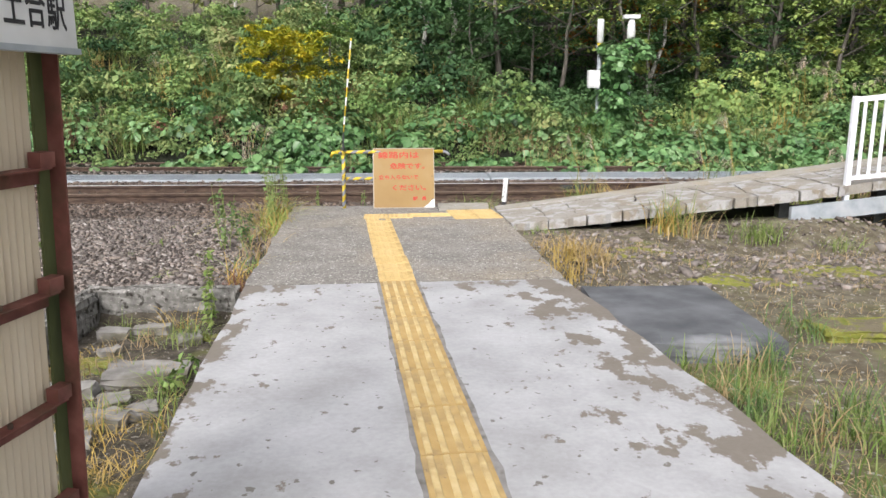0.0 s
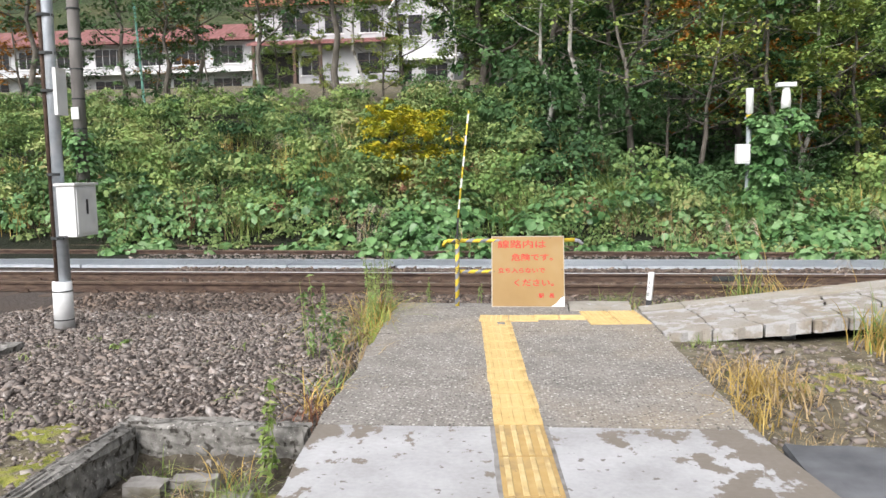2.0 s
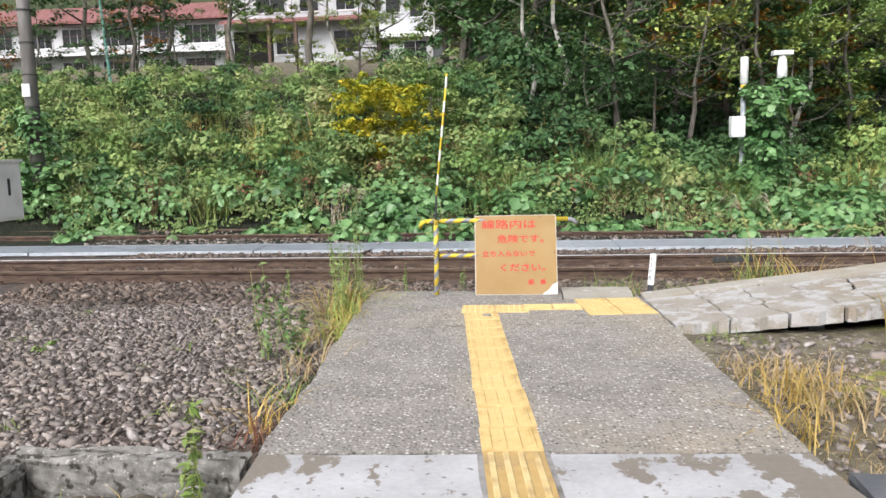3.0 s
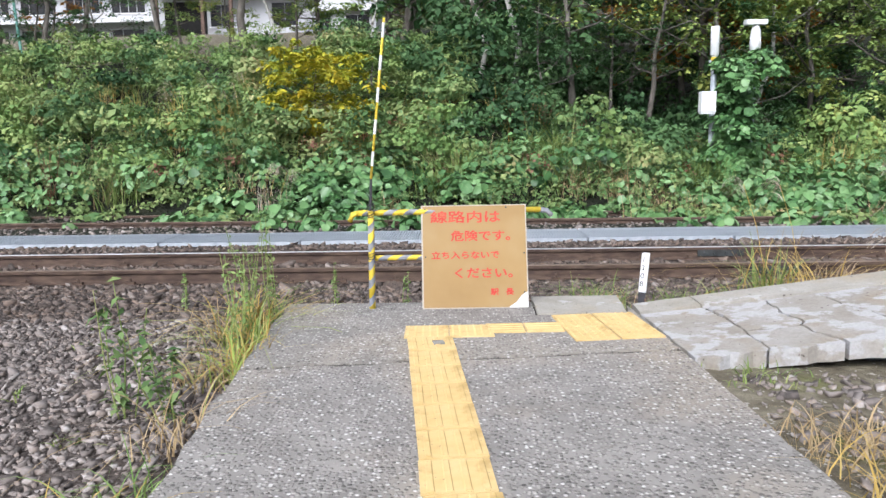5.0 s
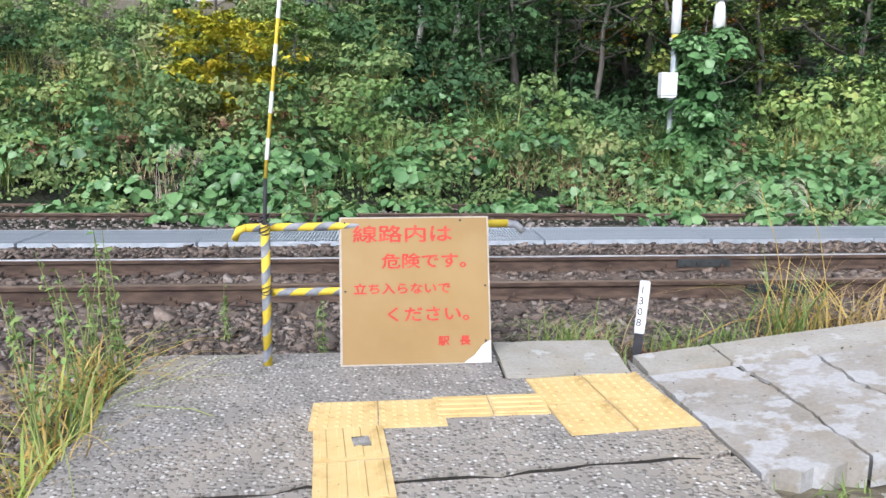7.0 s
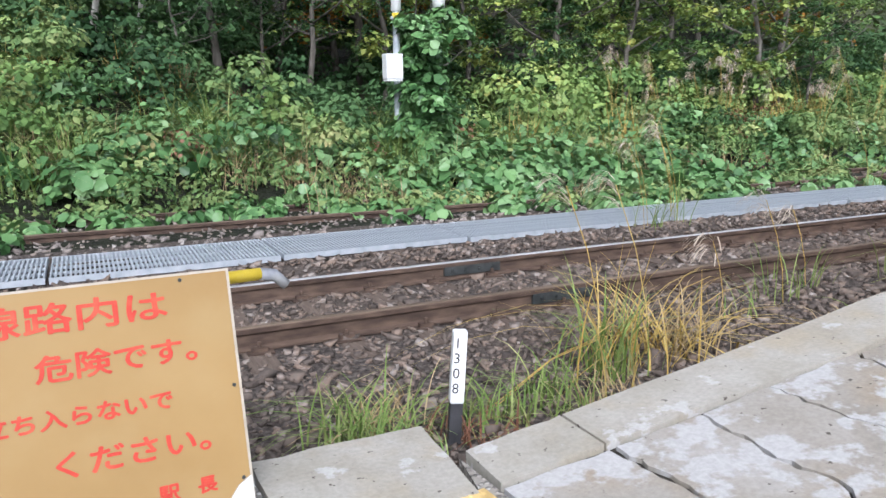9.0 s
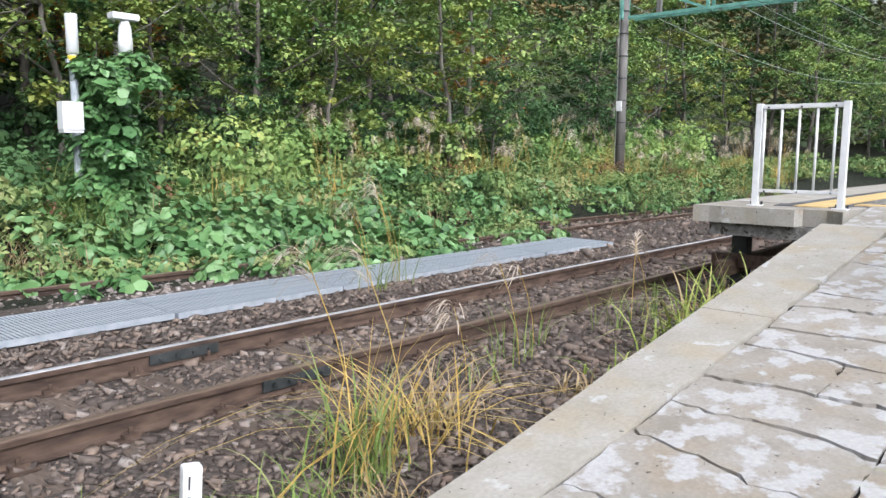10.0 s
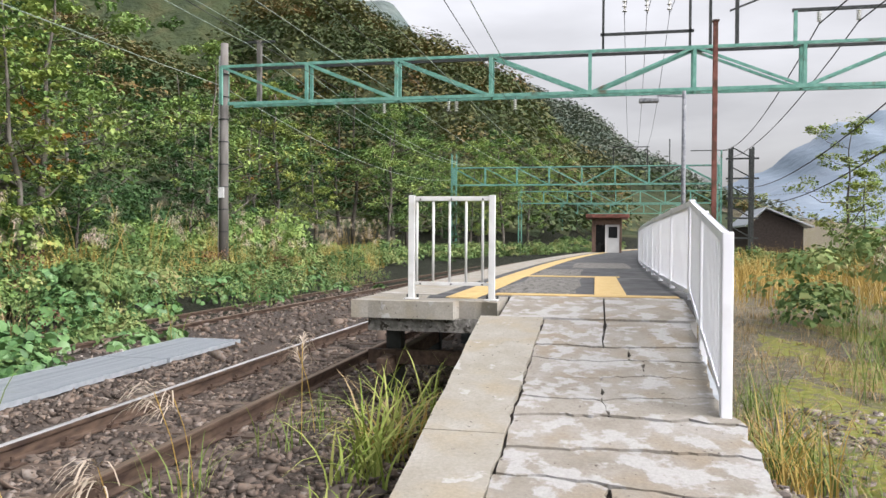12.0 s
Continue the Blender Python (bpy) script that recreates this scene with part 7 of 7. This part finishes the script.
# long left wing
lp_("wall", bx(-60, -23.02, FY + 2, FY + 10, 6.0, 13.0), M_PLASTER)
sloped(-61, -22.7, FY + 0.9, FY + 6, 12.9, 15.0, M_REDROOF, label="faded pink-red roof")
sloped(-61, -22.7, FY + 11, FY + 6, 12.9, 15.0, M_REDROOF, label="faded pink-red roof")
sloped(-60, -23.1, FY + 0.6, FY + 1.98, 10.2, 10.5, M_WHITE, "ledge", 0.14, "white ledge between the storeys")
for i in range(9):
    x0 = -27.6 - i * 3.7
    window(x0, x0 + 2.7, 11.1, 12.6, FY + 2, 4)
    window(x0 - 0.1, x0 + 2.5, 8.6, 9.8, FY + 2, 3)

# ---- plants close by ----
def weed(x, y, h, n_leaf, size, material, label, name="weed", spread=0.10, stems=4, bits=None):
    """A leafy upright weed with several stems."""
    z = on_ground(x, y)
    root = empty(name, x, y, z, label=label, category="weed")
    bm = bmesh.new()
    P, N = [], []
    for s in range(stems):
        a = RNG.uniform(0, 6.28)
        hh = h * RNG.uniform(0.7, 1.05)
        b = np.array([RNG.normal() * 0.03, RNG.normal() * 0.03, -0.02])
        t = b + np.array([math.cos(a) * spread * RNG.uniform(0.4, 1.5), math.sin(a) * spread * RNG.uniform(0.4, 1.5), hh])
        tube(bm, [tuple(b), tuple((b + t) / 2 + RNG.normal(size=3) * 0.02), tuple(t)], [0.005, 0.004, 0.002], 5)
        k = n_leaf // stems
        u = RNG.uniform(0.1, 1.0, k)
        ang = RNG.uniform(0, 6.28, k)
        rad = size * RNG.uniform(0.4, 0.8, k) * (1.2 - 0.7 * u)
        P.append(b + (t - b) * u[:, None] + np.stack([np.cos(ang) * rad, np.sin(ang) * rad, rad * 0.2], 1))
        N.append(np.stack([np.cos(ang) * 0.5, np.sin(ang) * 0.5, np.full(k, 0.8)], 1) + RNG.normal(0, 0.3, (k, 3)))
    o = part("stem" if stems < 6 else "stem_bundle", bm, M_BLADE if material is not M_REDDRY else M_REDDRY, root)
    if stems > 5:
        tagged(o, kind="stuff")
    P, N = np.concatenate(P), np.concatenate(N)
    tagged(raw("leaf_spray", *leaf_mesh(P, N, size * RNG.uniform(0.6, 1.25, len(P)), 0.38), material, root), kind="stuff")
    return root


def grass_tuft(x, y, h, n, material, label, spread=0.06, lean=0.5, w=0.009, z=None):
    root = empty("grass_tuft", x, y, on_ground(x, y) if z is None else z, label=label, category="grass")
    P = np.stack([RNG.normal(0, spread, n), RNG.normal(0, spread, n), np.full(n, -0.02)], 1)
    tagged(raw("blade_spray", *blade_mesh(P, h * RNG.uniform(0.4, 1.1, n), np.full(n, lean), w * RNG.uniform(0.6, 1.3, n), 5), material, root), kind="stuff")
    return root


# left of the footway
for x, y, h in ((-1.42, -1.25, 0.85), (-1.15, -1.35, 0.55)):
    weed(x, y, h, 90, 0.08, M_WEED, "tall leafy mugwort weed beside the footway", spread=0.12)
for x, y, h in ((-1.1, -0.35, 0.8), (-1.15, 0.25, 0.85), (-1.3, 0.7, 0.9), (-1.05, 0.55, 0.95)):
    weed(x, y, h, 90, 0.05, M_WEEDLIGHT, "spindly seeding weed at the edge of the ballast", spread=0.10, stems=5)
for x, y, h, m in ((-1.12, -0.1, 0.6, M_BLADE), (-1.25, 0.45, 0.6, M_STRAWGOLD), (-1.1, 0.75, 0.55, M_BLADE), (-1.35, 0.15, 0.5, M_DRY), (-1.02, -0.55, 0.45, M_STRAWGOLD), (-1.2, -0.75, 0.4, M_DRY), (-0.98, -2.2, 0.35, M_WEEDLIGHT), (-0.95, -2.7, 0.4, M_STRAWGOLD), (-0.92, -3.0, 0.3, M_REDDRY), (-1.0, -1.7, 0.5, M_DRY)):
    grass_tuft(x, y, h, 42, m, "yellowing grass tuft against the footway", 0.10, 1.0)
for x, y, h, m in ((-1.08, 0.05, 0.62, M_FRESH), (-1.0, -0.3, 0.5, M_STRAWGOLD), (-1.16, 0.4, 0.66, M_STRAWGOLD), (-1.05, -0.62, 0.45, M_FRESH)):
    grass_tuft(x, y, h, 46, m, "arching yellow-green grass leaning over the footway edge", 0.09, 1.5, 0.012)
weed(-0.98, -3.72, 0.62, 130, 0.07, M_BLADE, "bright green upright weed in the sunken bed", stems=2, spread=0.03)
weed(-0.85, -5.0, 0.25, 50, 0.09, M_WEEDLIGHT, "low green weed by the footway edge", stems=4, spread=0.12)
for x, y in ((-0.82, 1.88), (-0.1, 1.5), (-2.2, 1.7)):
    weed(x, y, 0.45, 70, 0.04, M_WEEDLIGHT, "small seeding weed in the ballast", stems=2, spread=0.04)
for i in range(44):
    x, y = RNG.uniform(-1.8, -0.62), RNG.uniform(-6.8, -3.7)
    grass_tuft(x, y, RNG.uniform(0.12, 0.3), 30, RNG.choice([M_DRY, M_STRAWGOLD, M_BLADE]), "short dry grass in the sunken bed", 0.07, 0.9, 0.005)
for i in range(16):
    x, y = RNG.uniform(-6, -1.2), RNG.uniform(-3.3, 0.8)
    grass_tuft(x, y, RNG.uniform(0.08, 0.16), 14, M_BLADE, "small weed in the ballast", 0.05, 1.0, 0.012)
# right of the footway
for i in range(60):
    t = RNG.uniform()
    y = -7.2 + t * 3.2
    x = 2.36 - (y + 6.8) * 0.13 + abs(RNG.normal()) * 0.45 + 0.08
    if -4.95 < y and x < 3.05:
        continue
    grass_tuft(x, y, RNG.uniform(0.16, 0.38), 46, RNG.choice([M_BLADE, M_WEED, M_WEED, M_BLADE, M_DRY]), "grass crowding the footway edge", 0.10, 0.75, 0.007)
for x, y, h, m in ((2.10, -2.45, 0.42, M_STRAWGOLD), (2.3, -2.6, 0.35, M_DRY), (2.0, -2.9, 0.35, M_STRAWGOLD), (2.25, -2.2, 0.3, M_DRY), (2.05, -1.9, 0.25, M_DRY), (3.5, -1.15, 0.55, M_STRAWGOLD), (3.55, -1.1, 0.65, M_BLADE), (3.7, -1.25, 0.45, M_DRY), (4.35, -1.35, 0.4, M_BLADE), (4.5, -1.3, 0.35, M_BLADE), (5.3, -1.5, 0.25, M_BLADE), (2.1, -0.95, 0.12, M_BLADE), (6.4, -1.35, 0.8, M_STRAWGOLD), (6.9, -1.4, 0.95, M_BLADE), (7.3, -1.5, 0.8, M_STRAWGOLD), (6.6, -1.6, 0.7, M_BLADE), (7.8, -1.4, 0.6, M_DRY), (8.8, -1.6, 0.7, M_BLADE)):
    grass_tuft(x, y, h, 80, m, "wild grass tuft beside the ramp", 0.12, 0.85)
sets = [tuft(RNG.uniform(1.9, 7), RNG.uniform(-7, -1.3), 10, RNG.uniform(0.05, 0.15), 0.12, 0.9, 0.005) for _ in range(800)]
tagged(raw("short_grass", *merge(sets), M_DRY), "short withered grass on the stony ground", "grass", kind="stuff")
sets = [tuft(RNG.uniform(7, 40), RNG.uniform(-14, -1.9), 16, RNG.uniform(0.15, 0.5), 0.25, 0.8, 0.012) for _ in range(480)]
tagged(raw("field_grass", *merge(sets), M_DRY), "dry grass over the disused yard", "grass", kind="stuff")
sets = [tuft(RNG.uniform(20, 66), RNG.uniform(-16, -3.4), 22, RNG.uniform(0.9, 1.9), 0.4, 0.5, 0.022) for _ in range(420)]
tagged(raw("tall_field_grass", *merge(sets), M_STRAWGOLD), "tall straw grass across the yard", "grass", kind="stuff")


def moss(x, y, w, d):
    pts = [(w * math.cos(a) * (1 + 0.25 * math.sin(3 * a + x) + 0.12 * RNG.normal()), d * math.sin(a) * (1 + 0.2 * math.sin(2 * a + y) + 0.12 * RNG.normal())) for a in np.linspace(0, 6.28, 26)[:-1]]
    bm = bmesh.new()
    zz = on_ground(x, y)
    c = bm.verts.new((x, y, zz + 0.016))
    ring = [bm.verts.new((x + u, y + v_, on_ground(x + u, y + v_) - 0.005)) for u, v_ in pts]
    mid = [bm.verts.new((x + u * 0.7, y + v_ * 0.7, on_ground(x + u * 0.7, y + v_ * 0.7) + 0.010 + RNG.normal() * 0.004)) for u, v_ in pts]
    for i in range(len(pts)):
        j = (i + 1) % len(pts)
        bm.faces.new((c, mid[i], mid[j]))
        bm.faces.new((mid[i], ring[i], ring[j], mid[j]))
    return tagged(part("moss_patch", bm, M_MOSS, None, smooth=True), "bright yellow-green moss cushion on the ground", "moss", "moss patches")


for x, y, w, d in ((-2.3, -3.9, 0.22, 0.3), (-2.25, -4.6, 0.2, 0.35), (-1.5, -3.25, 0.4, 0.06), (-1.0, -3.95, 0.2, 0.12), (-1.55, -4.5, 0.2, 0.25), (-2.6, -3.3, 0.3, 0.2), (3.0, -1.9, 0.35, 0.12), (2.6, -2.2, 0.3, 0.1), (4.6, -2.5, 0.6, 0.25),
                  (3.6, -2.9, 0.5, 0.2), (6.8, -2.1, 0.7, 0.35), (8.3, -2.6, 0.9, 0.5), (9.6, -2.3, 1.0, 0.4), (11.5, -3.2, 1.4, 0.6), (7.6, -1.75, 0.5, 0.2), (13.5, -3.0, 1.4, 0.5), (16, -4.4, 1.8, 0.6), (10.5, -3.7, 0.8, 0.4)):
    moss(x, y, w, d)
# between the ramp and the track
silver_grass(3.30, 1.62, 1.0, 2, 34, 2.4, "big grass clump with golden and green blades by the ramp", bh=0.95, blade_mat=M_STRAWGOLD, spread=0.2)
grass_tuft(3.15, 1.60, 0.75, 70, M_BLADE, "fresh green blades in the big clump", 0.09, 0.7, 0.012)
grass_tuft(3.6, 1.75, 0.85, 70, M_STRAWGOLD, "golden dry blades in the big clump", 0.16, 1.9, 0.011)
grass_tuft(3.85, 1.8, 0.6, 60, M_DRY, "straw-dry blades beside the ramp", 0.14, 0.8)
for x, y, h, m in ((1.55, 1.35, 0.45, M_BLADE), (1.45, 1.2, 0.5, M_BLADE), (1.7, 1.5, 0.4, M_DRY), (2.1, 1.25, 0.35, M_BLADE), (2.35, 1.3, 0.3, M_BLADE), (2.6, 1.35, 0.45, M_BLADE), (2.0, 1.05, 0.25, M_REDDRY), (1.65, 1.05, 0.2, M_WEEDLIGHT), (2.9, 1.25, 0.3, M_DRY)):
    grass_tuft(x, y, h, 60, m, "grass tuft between ramp and track", 0.12, 0.95, 0.010)
for x, y, h, m in ((6.2, 1.40, 0.75, M_BLADE), (6.6, 1.45, 0.9, M_BLADE), (7.1, 1.5, 0.95, M_BLADE), (7.4, 1.55, 0.8, M_DRY), (6.9, 1.35, 0.7, M_STRAWGOLD), (5.4, 1.35, 0.4, M_BLADE), (4.9, 1.4, 0.3, M_DRY), (7.8, 1.3, 0.8, M_BLADE)):
    grass_tuft(x, y, h, 34, M_FRESH if m is M_BLADE else m, "broad-bladed bright grass tuft between ramp and track", 0.12, 0.95, 0.021)
for x, y, h, n, ln in ((6.9, 5.15, 1.2, 4, 2.6), (6.4, 4.95, 0.9, 2, 2.8), (5.3, 2.3, 0.75, 1, 2.9), (4.7, 2.2, 0.6, 1, 3.1), (6.9, 2.2, 0.75, 1, 0.6), (7.6, 2.25, 0.7, 1, 1.0), (12.5, 6.6, 1.0, 1, 1.5), (5.9, 2.45, 0.7, 1, 2.6)):
    silver_grass(x, y, h, n, 14, ln)
for i in range(64):
    x = RNG.uniform(12, 40)
    y = RNG.uniform(9.6, 14.5) + float(bend(x)) * 0.6
    silver_grass(x, y, RNG.uniform(1.2, 2.2), 4, 16, RNG.uniform(0, 6.28), "tall silver grass with fading pinkish plumes", spread=0.3)
for x, y, h in ((9.5, -3.1, 1.5), (10.5, -3.4, 1.6), (12, -3.9, 1.7), (13, -4.4, 1.6), (14.5, -4.2, 1.6), (11.2, -4.3, 1.5)):
    silver_grass(x, y, h, 4, 40, RNG.uniform(2.5, 4.5), "silver grass with drooping plumes in the yard", spread=0.2)
x, y = RNG.uniform(12, 19, 46), RNG.uniform(-6.6, -3.6, 46)
r = RNG.uniform(0.35, 0.7, 46)
foliage("yard_bush", np.stack([x, y, height(x, y) + RNG.uniform(0.1, 1.6, 46)], 1), r, 90, 0.12, M_WEED, "dense green bushes in the disused yard", "bushes")
sets = [tuft(RNG.uniform(6.4, 22), RNG.uniform(-9, -1.5), 14, RNG.uniform(0.08, 0.34), 0.16, 0.9, 0.008) for _ in range(620)]
tagged(raw("withered_yard_grass", *merge(sets), M_DRY), "withered tan grass over mossy ground in the yard", "grass", kind="stuff")
tree(2, 40, -11.7, 0.85)
tree(2, 46, -14.5, 0.7)
tree(4, 36, -14, 0.6)

x, y = RNG.uniform(34, 58, 40), RNG.uniform(-15, -6.5, 40)
bushes("far_yard_bushes", x, y, 1.3, 0.55, 60, 0.16, M_WEED, "green bushes before the brown shed")
# saplings and plumes standing out of the scrub
for sd, x, y, h in ((41, 8.6, 11.0, 1.5), (42, 3.63, 12.0, 1.15), (43, 9.9, 11.6, 1.2)):
    bm, (V, F) = tree_data(sd, h, 0.016, 0.25, 0.34, 10, 0.1, limbs=7)
    root = empty("sapling", x, y, on_ground(x, y), label="bright yellow-green sapling with large leaves in the scrub", category="sapling")
    part("stem", bm, M_BARK, root)
    P = np.stack([RNG.normal(0, 0.17, 130), RNG.normal(0, 0.17, 130), h * RNG.uniform(0.3, 1.08, 130)], 1)
    tagged(raw("leaf_spray", *leaf_mesh(P, RNG.normal(0, 0.6, (130, 3)) + np.array([0, -0.4, 0.6]), 0.13 * RNG.uniform(0.6, 1.3, 130), 0.8, True), M_WEEDLIGHT, root), kind="stuff")
for x, y, h in ((-5.2, 14, 1.35), (-6.5, 14, 1.35), (-4.7, 14.2, 1.45), (-6.7, 14, 1.3), (-5.8, 14.5, 1.4)):
    silver_grass(x, y, h, 3, 26, RNG.uniform(2.5, 3.6), "tall silver grass with buff plumes on the bank", spread=0.2)
silver_grass(-3.4, 9.3, 0.85, 4, 34, 0.3, "arching pale silver grass among the vines", blade_mat=M_PLUME, bh=1.0, spread=0.12)
silver_grass(-3.0, 9.25, 0.75, 3, 20, 0.5, "arching pale silver grass among the vines", blade_mat=M_PLUME, bh=1.0, spread=0.1)
for x, y in ((2.0, 13.4), (2.3, 13.6), (1.7, 13.5), (-7.8, 9.6)):
    weed(x, y, 1.35, 110, 0.06, M_REDDRY, "red-brown withered stalks in the scrub", "withered_weed", spread=0.35, stems=9)
weed(-3.5, -0.94, 0.1, 40, 0.07, M_WEEDLIGHT, "bright green weed in the ballast", stems=4, spread=0.08)
# a worn grey spot on the tactile strip
o = part("worn_spot", prism([(0.20, -0.40), (0.27, -0.39), (0.285, -0.47), (0.215, -0.48)], 0.012, 0.0205), M_OLDCON)
keep(o, footway)
